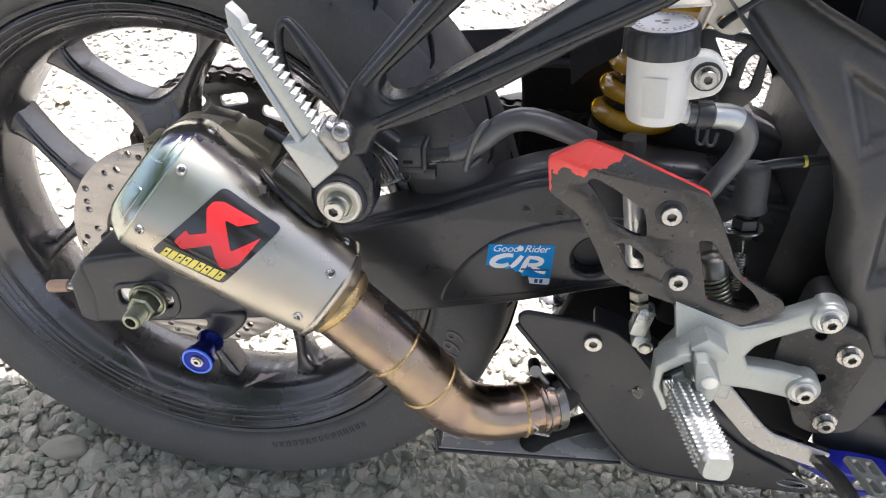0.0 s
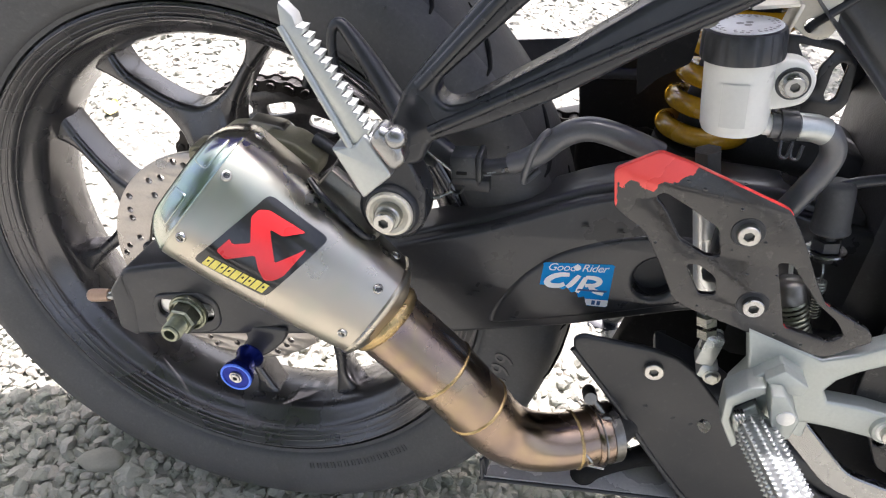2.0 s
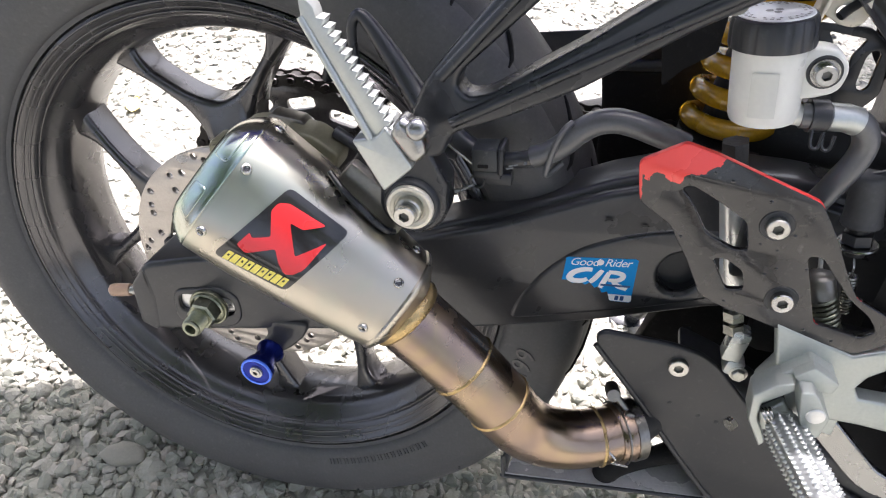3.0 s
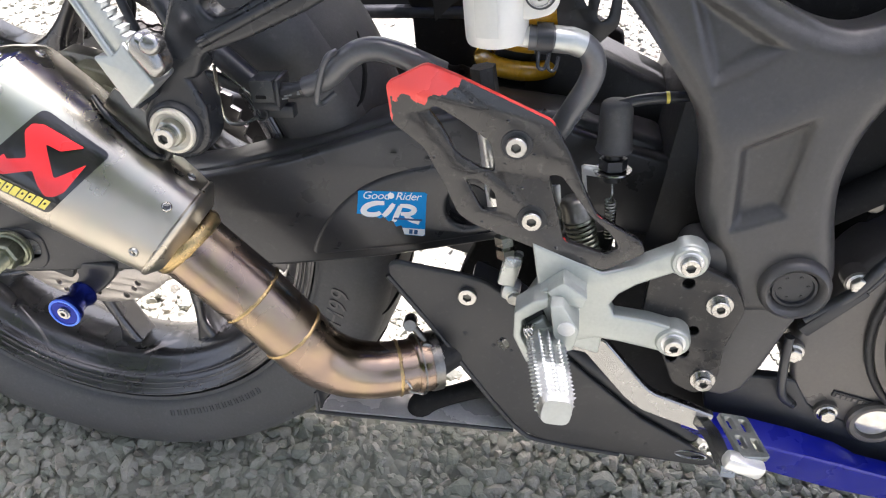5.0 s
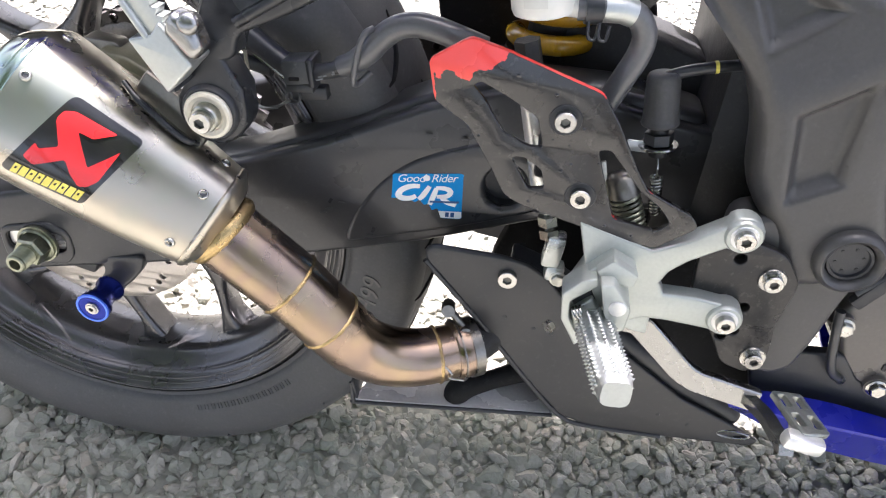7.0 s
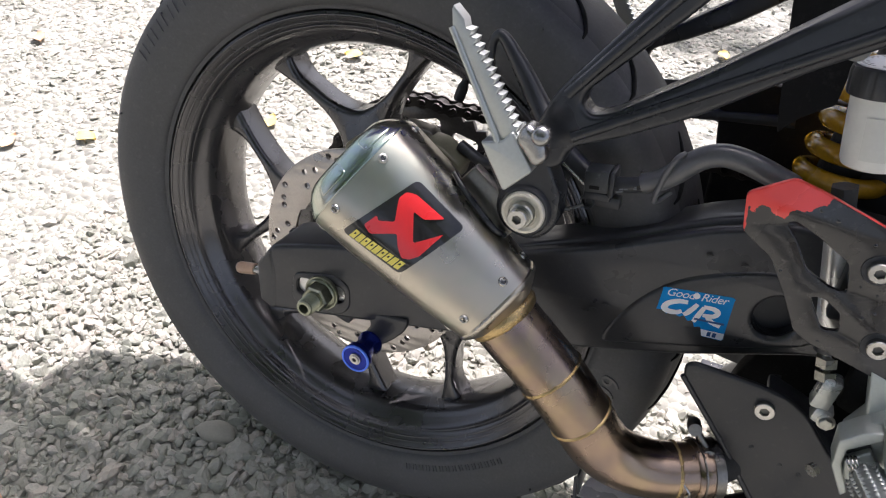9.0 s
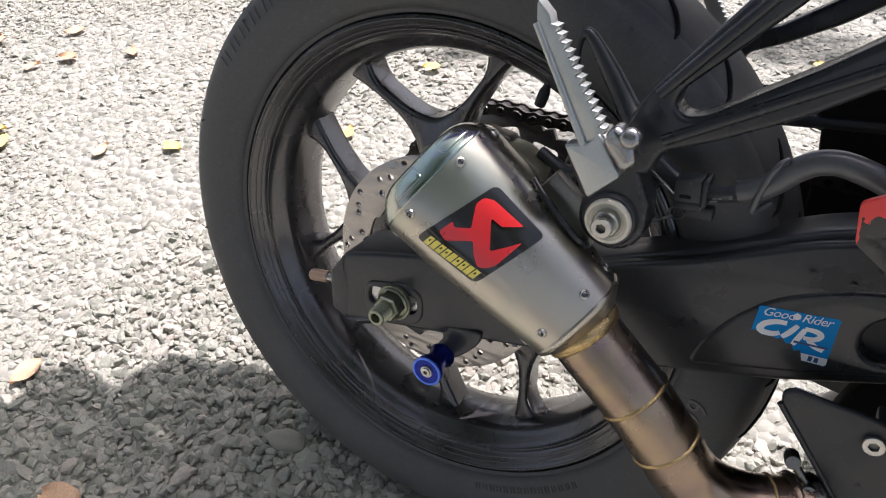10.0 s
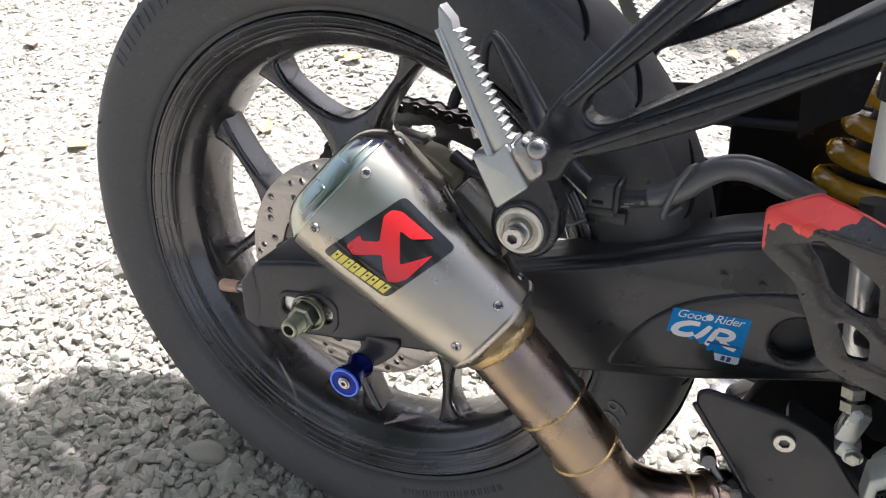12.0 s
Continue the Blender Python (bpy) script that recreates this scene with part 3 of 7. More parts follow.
def shade_tree(x, y, height, reach, seed):
    """An unseen broad-leaved tree beyond the yard; its crown throws shade and cuts sky light."""
    rng = random.Random(seed)
    tree = tagged(new("tree"), "unseen leafy green tree beyond the gravel yard", "tree")
    tree.location = (x, y, 0)
    part("trunk", tube([(0, 0, -0.05, 0.17), (0.05, 0, height * 0.3, 0.13), (-0.05, 0.06, height * 0.6, 0.10), (0, 0, height * 0.95, 0.03)], 0.1, 10), BARK, tree, smooth=60)
    clumps = []
    for k in range(11):
        a, up = rng.uniform(0, 6.28), rng.uniform(0.5, 0.95)
        end = Vector((math.cos(a) * reach * rng.uniform(0.5, 1), math.sin(a) * reach * rng.uniform(0.5, 1), height * up + 0.5))
        part("limb", tube([(0, 0, height * (up - 0.22), 0.05), (*(end * 0.5 + Vector((0, 0, height * (up - 0.1) * 0.5))), 0.03), (*end, 0.008)], 0.03, 6), BARK, tree, smooth=60)
        clumps += [(end + Vector((rng.gauss(0, 0.35), rng.gauss(0, 0.35), rng.gauss(0, 0.25))), rng.uniform(0.25, 0.5)) for _ in range(5)]
    verts, faces = [], []
    for c, r in clumps:
        for _ in range(170):
            p = c + Vector((rng.gauss(0, r), rng.gauss(0, r), rng.gauss(0, r * 0.6)))
            u = Vector((rng.gauss(0, 1), rng.gauss(0, 1), rng.gauss(0, 0.5))).normalized()
            v = u.cross(Vector((rng.gauss(0, 0.4), rng.gauss(0, 0.4), 1))).normalized()
            s = rng.uniform(0.05, 0.10)
            k = len(verts)
            verts += [p - u * s, p + v * s * 0.45, p + u * s, p - v * s * 0.45]
            faces.append((k, k + 1, k + 2, k + 3))
    me = bpy.data.meshes.new("crown")
    me.from_pydata([tuple(v) for v in verts], [], faces)
    part("crown", me, LEAF_GREEN, tree)
    return tree


# these two throw the far shade
shade_tree(-3.05, 5.80, 4.4, 1.6, 3)
shade_tree(1.75, 6.05, 4.6, 1.8, 8)
# unseen trees added on the near side to dim the sky and darken reflections
shade_tree(-2.2, -4.6, 4.6, 1.9, 11)
shade_tree(-3.9, -2.0, 4.6, 1.9, 21)
shade_tree(1.6, -4.2, 4.2, 1.9, 14)
shade_tree(-0.2, -5.6, 5.4, 2.0, 17)

# ---- motorcycle: rear wheel ----
def rear_wheel():
    rim = [(0.2325, -0.057), (0.2285, -0.0585), (0.2255, -0.0565), (0.2230, -0.0530), (0.2185, -0.0505), (0.2162, -0.0475), (0.2152, -0.0435), (0.2120, -0.0395), (0.2080, -0.0362), (0.2040, -0.0325), (0.2010, -0.0270), (0.1990, -0.0200),
           (0.1975, 0.0), (0.1990, 0.0200), (0.2040, 0.0330), (0.2155, 0.0430), (0.2185, 0.0500), (0.2255, 0.0565), (0.2325, 0.057), (0.2300, 0.046), (0.2160, 0.040), (0.2080, 0.012), (0.2080, -0.012), (0.2160, -0.040), (0.2300, -0.046)]
    wheel = part("rear_wheel", spun(rim, 0, 0, 128, True), RIM_PAINT, motorcycle, "satin black cast rim with split spokes", smooth=30)
    half = [(0.2290, 0.0470), (0.2345, 0.0500), (0.2345, 0.0575), (0.2380, 0.0590), (0.2395, 0.0620), (0.2440, 0.0640), (0.2600, 0.0690), (0.2770, 0.0705), (0.2900, 0.0680), (0.2988, 0.0620), (0.3042, 0.0510), (0.3090, 0.0330), (0.3115, 0.0140)]
    tyre = [(r, -y) for r, y in half] + [(0.3123, 0.0)] + half[::-1] + [(0.262, 0.050), (0.300, 0.030), (0.300, -0.030), (0.262, -0.050)]
    bm = spun(tyre, 0, 0, 128, True)
    for f in bm.faces:
        c = f.calc_center_median()
        f.material_index = 1 if math.hypot(c.x, c.z) > 0.3015 else 0
    ty = part("tyre", bm, [RUBBER, TREAD], wheel, "dusty black rubber tyre with moulded sidewall", smooth=40)
    # slanting tread grooves from the shoulder towards the crown, near-black beads for their shade
    depth = lambda y: float(np.interp(abs(y), [0.0, 0.0140, 0.0330, 0.0510, 0.0620], [0.3123, 0.3115, 0.3090, 0.3042, 0.2988]))
    for k in range(26):
        a0, line = 2 * math.pi * k / 26, []
        for t in np.linspace(0, 1, 9):
            y, a = -0.056 + 0.046 * t, a0 + 0.14 * t ** 1.5 + (0.05 if k % 2 else 0)
            line.append((depth(y) * math.cos(a), y, depth(y) * math.sin(a), 0.0008 + 0.0016 * math.sin(math.pi * t) ** 0.5))
        part("tread_groove", tube(line, 0.002, 6, step=1), BLACK_AND_SHADE, ty, smooth=60)
    for r, y, wire in ((0.2300, -0.0584, 0.0011), (0.2243, -0.0548, 0.0008), (0.2203, -0.0517, 0.0010), (0.2158, -0.0452, 0.0008)):
        part("rim_bead", tube([(r * math.cos(a), y, r * math.sin(a)) for a in np.linspace(0, 2 * math.pi, 129)], wire, 8, step=1), RIM_PAINT, wheel, smooth=60)
    # Y-shaped spokes: a broad stem that parts into two slim arms
    side = [(0.030, 0.023), (0.080, 0.022), (0.106, 0.0245), (0.131, 0.0350), (0.154, 0.0560), (0.172, 0.0780), (0.1835, 0.0955), (0.1965, 0.0640), (0.1800, 0.0615), (0.1690, 0.0560), (0.1490, 0.0345), (0.1385, 0.0180), (0.1340, 0.0045)]
    shape = fillet(side + [(u, -v) for u, v in side[::-1]], 0.011, 5)
    for k in range(5):
        a = radians(SPOKE_TURN + 72 * k)
        bm = plate(shape, -0.014, 0.020, bevel=0.0060, res=4)
        for v in bm.verts:
            r = math.hypot(v.co.x, v.co.z)
            v.co.y -= 0.20 * max(0.0, 0.115 - r)
        bm.transform(Matrix.Rotation(-a, 4, "Y"))
        part("spoke", bm, RIM_PAINT, wheel, smooth=60)
    part("hub", spun([(0.0, -0.075), (0.026, -0.075), (0.030, -0.060), (0.040, -0.055), (0.046, -0.045), (0.046, 0.03), (0.055, 0.035), (0.060, 0.06), (0.03, 0.07), (0.0, 0.07)], 0, 0, 48), RIM_PAINT, wheel, smooth=35)
    part("valve_stem", tube([(0.0745, -0.020, 0.1985, 0.0030), (0.0715, -0.021, 0.1850, 0.0034), (0.0700, -0.021, 0.1790, 0.0050), (0.0675, -0.021, 0.1690, 0.0050), (0.0670, -0.021, 0.1670, 0.0040)], 0.004, 10), BLACK_PLASTIC, wheel, smooth=50)
    # drilled brake disc on a black carrier
    holes = []
    for k in range(30):
        a = 2 * math.pi * k / 30 + 0.1
        r = (0.1040, 0.0955, 0.0870)[k % 3]
        holes.append(ring(r * math.cos(a), r * math.sin(a), 0.0031, 12))
    for k in range(15):
        a = 2 * math.pi * (k + 0.5) / 15 + 0.02
        holes.append(ring(0.0990 * math.cos(a), 0.0990 * math.sin(a), 0.0029, 10))
    inner = [((0.0775 if (k // 6) % 2 else 0.0735) * math.cos(2 * math.pi * k / 96), (0.0775 if (k // 6) % 2 else 0.0735) * math.sin(2 * math.pi * k / 96)) for k in range(96)]
    part("brake_disc", plate(ring(0, 0, 0.110, 96), -0.0545, -0.0500, [inner, *holes], bevel=0.0004, res=1), STEEL, wheel, "drilled steel brake disc with wear rings", smooth=30)
    arms = []
    for k in range(5):
        a = radians(40 + 72 * k)
        arms.append(plate([(u * math.cos(a) - v * math.sin(a), u * math.sin(a) + v * math.cos(a)) for u, v in fillet([(0.03, -0.016), (0.082, -0.012), (0.082, 0.012), (0.03, 0.016)], 0.004)], -0.060, -0.050, bevel=0.0015))
    part("disc_carrier", joined(plate(ring(0, 0, 0.050, 40), -0.060, -0.046, [ring(0, 0, 0.02, 24)], 0.0015), *arms), BLACK_PLASTIC, wheel, smooth=40)
    # sprocket
    teeth = []
    for k in range(172):
        a = 2 * math.pi * k / 172
        teeth.append(((0.1170 + (0.0035, 0.0, -0.0035, 0.0)[k % 4]) * math.cos(a), (0.1170 + (0.0035, 0.0, -0.0035, 0.0)[k % 4]) * math.sin(a)))
    cuts = []
    for k in range(5):
        for r, wide, long in ((0.064, 0.007, 0.012),):
            a = radians(66 + 72 * k)
            cuts.append([(r * math.cos(a) + u * math.cos(a) - v * math.sin(a), r * math.sin(a) + u * math.sin(a) + v * math.cos(a)) for u, v in fillet([(-wide, -long), (wide, -long), (wide, long), (-wide, long)], 0.007)])
    for k in range(13):
        a, slant = radians(92.0 + 360 / 13 * k), 0.25
        mid = Vector((0.0945 * math.cos(a), 0.0945 * math.sin(a)))
        along = Vector((-math.sin(a + slant), math.cos(a + slant)))
        across = Vector((along.y, -along.x))
        cuts.append([tuple(mid + across * u + along * v) for u, v in fillet([(-0.0062, -0.0150), (0.0062, -0.0150), (0.0062, 0.0150), (-0.0062, 0.0150)], 0.0058, 5)])
    part("sprocket", plate(teeth, 0.083, 0.089, [ring(0, 0, 0.034, 32), *cuts], bevel=0.0006, res=1), SPROCKET_STEEL, wheel, "grey steel rear sprocket with oval cut-outs", smooth=30)
    # moulded sidewall writing that cannot be read, and the load mark that can
    y_at = lambda r: -0.0002 - float(np.interp(r, [0.2395, 0.244, 0.260, 0.277, 0.290, 0.2988], [0.0620, 0.0640, 0.0690, 0.0705, 0.0680, 0.0620]))
    for first, count, r0, r1, step, wide in ((106, 11, 0.278, 0.291, 4.1, 0.0085), (288, 15, 0.247, 0.253, 1.9, 0.0035)):
        for k in range(count):
            a = radians(first + step * k)
            letter = []
            for v in (-wide / 2, wide / 2):
                letter.append(tube([(r * math.cos(a) - v * math.sin(a), y_at(r) , r * math.sin(a) + v * math.cos(a)) for r in np.linspace(r0, r1, 4)], 0.0009, 5))
            part("sidewall_mark", joined(*letter), RUBBER, wheel)
    word = text_mesh("66H", 0.0245, 0.0012, spacing=1.05)
    a0 = radians(LOAD_MARK)
    for v in word.verts:
        a, r = a0 - v.co.x / 0.262, 0.2535 + v.co.y
        v.co = (r * math.cos(a), y_at(r) - v.co.z + 0.0002, r * math.sin(a))
    part("load_mark", word, material("rubber_lettering", (0.115, 0.11, 0.105), 0.6), wheel, "moulded load index lettering")
    for k in range(14):
        a = radians(25.7 * k + 9)
        part("rubber_nub", spun([(0.0012, 0), (0.0012, -0.002), (0.0, -0.0024)], 0.290 * math.cos(a), 0.290 * math.sin(a), 6), RUBBER, wheel).location = (0, -0.0685, 0)
    return wheel


SPOKE_TURN, LOAD_MARK = 105.7, -6.0
wheel = rear_wheel()


def chain():
    """Chain round the back of the sprocket and ahead along both runs."""
    body = part("chain", tube([(0.1195 * math.cos(a), 0.073, 0.1195 * math.sin(a)) for a in np.linspace(radians(80), radians(280), 40)] + [(0.25, 0.073, -0.075), (0.45, 0.073, 0.02)], 0.0035, 6, step=1), CHAIN_STEEL, motorcycle, "oily dark drive chain")
    body.location = (0, 0.013, 0)
    spots = [(0.1195 * math.cos(a), 0.1195 * math.sin(a), a + math.pi / 2) for a in np.linspace(radians(82), radians(278), 24)]
    for k in range(22):
        p = Vector((0.019, 0.1185)) + Vector((0.96, 0.035)).normalized() * (0.0159 * k)
        spots.append((p.x, p.y, 0.036))
    outline = fillet([(-0.0125, -0.0045), (-0.008, -0.0075), (-0.003, -0.005), (0.003, -0.005), (0.008, -0.0075), (0.0125, -0.0045), (0.0125, 0.0045), (0.008, 0.0075), (0.003, 0.005), (-0.003, 0.005), (-0.008, 0.0075), (-0.0125, 0.0045)], 0.003, 2)
    bm = joined(plate(outline, 0.064, 0.0665, bevel=0.0004, res=1), plate(outline, 0.0795, 0.082, bevel=0.0004, res=1), *[spun([(0, 0.062), (0.003, 0.062), (0.005, 0.066), (0.005, 0.080), (0.003, 0.084), (0, 0.084)], s * 0.0079, 0, 10) for s in (-1, 1)])
    link = bpy.data.meshes.new("chain_link")
    bm.to_mesh(link)
    bm.free()
    link.materials.append(CHAIN_STEEL)
    for x, z, a in spots:
        ob = new("chain_link", link)
        ob.parent = body
        ob.matrix_local = Matrix.Translation((x, 0, z)) @ Matrix.Rotation(-a, 4, "Y")


chain()

# ---- swingarm, axle, spool, caliper ----
ARM_Y, ARM_SLOPE = -0.125, 0.14


def swingarm():
    upper = [(-0.052, 0.034), (-0.020, 0.043), (0.060, 0.060), (0.162, 0.084), (0.228, 0.108), (0.300, 0.141), (0.352, 0.157), (0.425, 0.155), (0.470, 0.143), (0.540, 0.132), (0.640, 0.130)]
    lower = [(0.640, 0.065), (0.480, 0.070), (0.388, 0.051), (0.304, 0.025), (0.225, 0.007), (0.119, -0.011), (0.0, -0.028), (-0.050, -0.0345), (-0.062, -0.027), (-0.0645, 0.012)]
    slot = fillet([(-0.026, -0.009), (0.020, -0.009), (0.020, 0.009), (-0.026, 0.009)], 0.008)
    hollow = ring(0.362, 0.081, 0.016, 28, 0.018)
    arm = part("swingarm", plate(fillet(upper + lower, 0.005, 4), ARM_Y, ARM_Y + 0.055, [slot, hollow], bevel=0.0050, slope=ARM_SLOPE, res=4), ARM_PAINT, motorcycle, "satin graphite painted swingarm with a tapered box section", smooth=45)
    # the rib along the top, set back, and a dark sheet painted as the hollow's shade
    rib = [(0.100, 0.066), (0.162, 0.086), (0.228, 0.112), (0.300, 0.146), (0.352, 0.163), (0.43, 0.160), (0.50, 0.146), (0.50, 0.120), (0.35, 0.13), (0.16, 0.07)]
    part("top_rib", plate(fillet(rib, 0.01), ARM_Y + 0.009, ARM_Y + 0.050, bevel=0.006, slope=ARM_SLOPE, res=3), ARM_PAINT, arm, smooth=45)
    part("hollow_shade", plate(fillet([(0.33, 0.055), (0.40, 0.055), (0.40, 0.115), (0.33, 0.115)], 0.006), ARM_Y + 0.012, ARM_Y + 0.016, slope=ARM_SLOPE), DARK_INNER, arm)
    part("hollow_rim", plate(ring(0.362, 0.081, 0.0215, 32, 0.0235), ARM_Y - 0.0006, ARM_Y + 0.004, [hollow], bevel=0.0018, slope=ARM_SLOPE), ARM_PAINT, arm, smooth=60)
    # raised pad with a swept rear edge
    pad = fillet([(0.241, 0.020), (0.247, 0.042), (0.262, 0.070), (0.286, 0.095), (0.318, 0.110), (0.345, 0.118), (0.395, 0.122), (0.400, 0.064), (0.345, 0.046), (0.300, 0.034)], 0.02, 5)
    part("raised_pad", plate(pad, ARM_Y - 0.0010, ARM_Y + 0.0045, [hollow], bevel=0.0040, slope=ARM_SLOPE, res=3), ARM_PAINT, arm, smooth=60)
    # chain adjuster end plate, axle washer, nut
    part("adjuster_plate", plate(fillet([(-0.0660, 0.011), (-0.054, 0.030), (-0.050, 0.030), (-0.045, 0.0), (-0.046, -0.031), (-0.050, -0.0355), (-0.0635, -0.028)], 0.003), ARM_Y - 0.0009, ARM_Y + 0.050, bevel=0.004, slope=ARM_SLOPE), ARM_PAINT, arm, smooth=40)
    part("axle_boss", plate(fillet([(-0.030, -0.020), (0.018, -0.021), (0.026, -0.010), (0.024, 0.012), (0.010, 0.020), (-0.030, 0.013)], 0.010, 5), ARM_Y - 0.0016, ARM_Y + 0.002, [slot], bevel=0.0014, slope=ARM_SLOPE), ARM_PAINT, arm, smooth=50)
    part("slot_plate", plate(slot, ARM_Y + 0.003, ARM_Y + 0.006, bevel=0.0005, slope=ARM_SLOPE), ALU_RAW, arm)
    part("axle_washer", spun([(0.006, -0.1265), (0.0165, -0.1265), (0.0170, -0.1280), (0.0165, -0.1300), (0.006, -0.1305)], 0, 0, 32), OLIVE_ZINC, arm, smooth=35)
    nut = joined(spun([(0.006, -0.1300), (0.0150, -0.1300), (0.0150, -0.1320), (0.0138, -0.1330)], 0, 0, 32), spun([(0.0126, -0.1305), (0.0126, -0.1410), (0.0112, -0.1430), (0.0085, -0.1430)], 0, 0, 6))
    part("axle_nut", nut, OLIVE_ZINC, arm, "zinc plated axle nut", smooth=30)
    thread = [(0.0086, -0.130)]
    for k in range(12):
        thread += [(0.0082, -0.1445 - 0.0010 * k), (0.0075, -0.1450 - 0.0010 * k)]
    part("axle_end", spun(thread + [(0.0075, -0.1575), (0.0066, -0.1585), (0.0046, -0.1585), (0.0042, -0.1500), (0, -0.1500)], 0, 0, 28), OLIVE_ZINC, arm, smooth=25)
    part("adjuster_bolt", tube([(-0.058, -0.118, -0.003), (-0.080, -0.121, -0.007)], 0.0042, 10, smooth_line=False), BOLT, arm, smooth=40)
    part("adjuster_nut", turned(spun([(0.004, 0), (0.0075, 0), (0.0075, -0.005), (0.004, -0.005)], 0, 0, 6), (-0.066, -0.119, -0.0045), (-1, -0.12, -0.18)), BOLT, arm, smooth=25)
    part("adjuster_cap", tube([(-0.078, -0.1205, -0.0065, 0.0055), (-0.092, -0.1225, -0.0085, 0.0057), (-0.0955, -0.123, -0.009, 0.0045), (-0.0975, -0.1233, -0.0093, 0.0012)], 0.005, 12, step=3), PALE_CAP, arm, "pale worn plastic bolt cap", smooth=60)
    # stones chips in the paint
    for x, z in ((0.303, 0.121), (0.329, 0.119), (0.226, 0.048), (0.231, 0.052), (0.262, 0.030), (0.240, 0.058)):
        part("paint_chip", plate(fillet([(x - 0.003, z - 0.0006), (x + 0.002, z - 0.001), (x + 0.003, z + 0.0006), (x - 0.001, z + 0.001)], 0.0008), ARM_Y - 0.0030, ARM_Y - 0.0020, bevel=0.0002, slope=ARM_SLOPE), DARK_INNER, arm)
    return arm


arm = swingarm()


def arm_sticker():
    """A blue sticker with white lettering, its lower edge torn away."""
    sk, y = ARM_SLOPE, ARM_Y - 0.0026
    torn = [(0.2775, 0.0655), (0.284, 0.066), (0.286, 0.063), (0.290, 0.066), (0.296, 0.063), (0.299, 0.0655), (0.303, 0.061), (0.306, 0.063), (0.309, 0.057), (0.313, 0.059), (0.3155, 0.0535), (0.3165, 0.0505), (0.331, 0.0505), (0.3325, 0.0525)]
    base = part("sticker", plate(fillet([(0.3315, 0.0885), (0.329, 0.0905), (0.279, 0.0865), (0.2775, 0.0845)], 0.001, 2) + fillet(torn, 0.0006, 1), y, y + 0.0006, bevel=0.00015, slope=sk, res=1), PRINT_BLUE, arm, "blue and white sticker with a torn lower edge")

    def on(name, bm, mat, lift):
        for v in bm.verts:
            x, z, w = v.co
            v.co = (x, y - lift - w + sk * x, z)
        part(name, bm, mat, base)

    words = text_mesh("Good  Rider", 0.0095, 0.00008, shear=0.3, spacing=0.92)
    words.transform(Matrix.Translation((0.2815, 0.0800, 0)) @ Matrix.Rotation(0.075, 4, "Z"))
    on("lettering", words, PRINT_WHITE, 0.00035)
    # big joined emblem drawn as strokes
    for stroke, width in (([(0.2990, 0.0778), (0.2925, 0.0772), (0.2858, 0.0738), (0.2832, 0.0690), (0.2862, 0.0665), (0.2925, 0.0668), (0.2965, 0.0690)], 0.0024), ([(0.3062, 0.0782), (0.3040, 0.0738), (0.3008, 0.0686), (0.2985, 0.0662)], 0.0021), ([(0.3070, 0.0620), (0.3092, 0.0690), (0.3115, 0.0768)], 0.0021), ([(0.3110, 0.0772), (0.3185, 0.0770), (0.3222, 0.0745), (0.3195, 0.0706), (0.3120, 0.0696)], 0.0021), ([(0.3150, 0.0700), (0.3195, 0.0655), (0.3268, 0.0630)], 0.0021)):
        line = curve_points(stroke, 5)
        left, right = [], []
        for k, p in enumerate(line):
            d = Vector(line[min(k + 1, len(line) - 1)] - line[max(k - 1, 0)]).normalized()
            wide = width * (0.72 + 0.28 * math.sin(math.pi * (k + 0.5) / len(line)))
            left.append((p[0] - d.y * wide, p[1] + d.x * wide))
            right.append((p[0] + d.y * wide, p[1] - d.x * wide))
        bm = bmesh.new()
        for a, b, c, d in zip(left, left[1:], right[1:], right):
            bm.faces.new([bm.verts.new((*q, 0)) for q in (d, c, b, a)])
        on("emblem_stroke", bm, PRINT_WHITE, 0.00045)
    on("emblem_dot", flat_mesh([ring(0.3036, 0.0850, 0.0026, 18)], 0.0001), PRINT_WHITE, 0.0004)
    on("white_corner", flat_mesh([[(0.3160, 0.0512), (0.3305, 0.0512), (0.3320, 0.0528), (0.3315, 0.0575), (0.3140, 0.0570)]], 0.0001), PRINT_WHITE, 0.0004)
    for k in range(2):
        on("number_bar", flat_mesh([[(0.3195 + 0.004 * k, 0.0523), (0.3222 + 0.004 * k, 0.0523), (0.3222 + 0.004 * k, 0.0563), (0.3195 + 0.004 * k, 0.0563)]], 0.0001), PRINT_NAVY, 0.0006)
    on("number_bar", flat_mesh([[(0.3070, 0.0640), (0.3290, 0.0648), (0.3290, 0.0665), (0.3070, 0.0658)]], 0.0001), PRINT_NAVY, 0.0004)


arm_sticker()


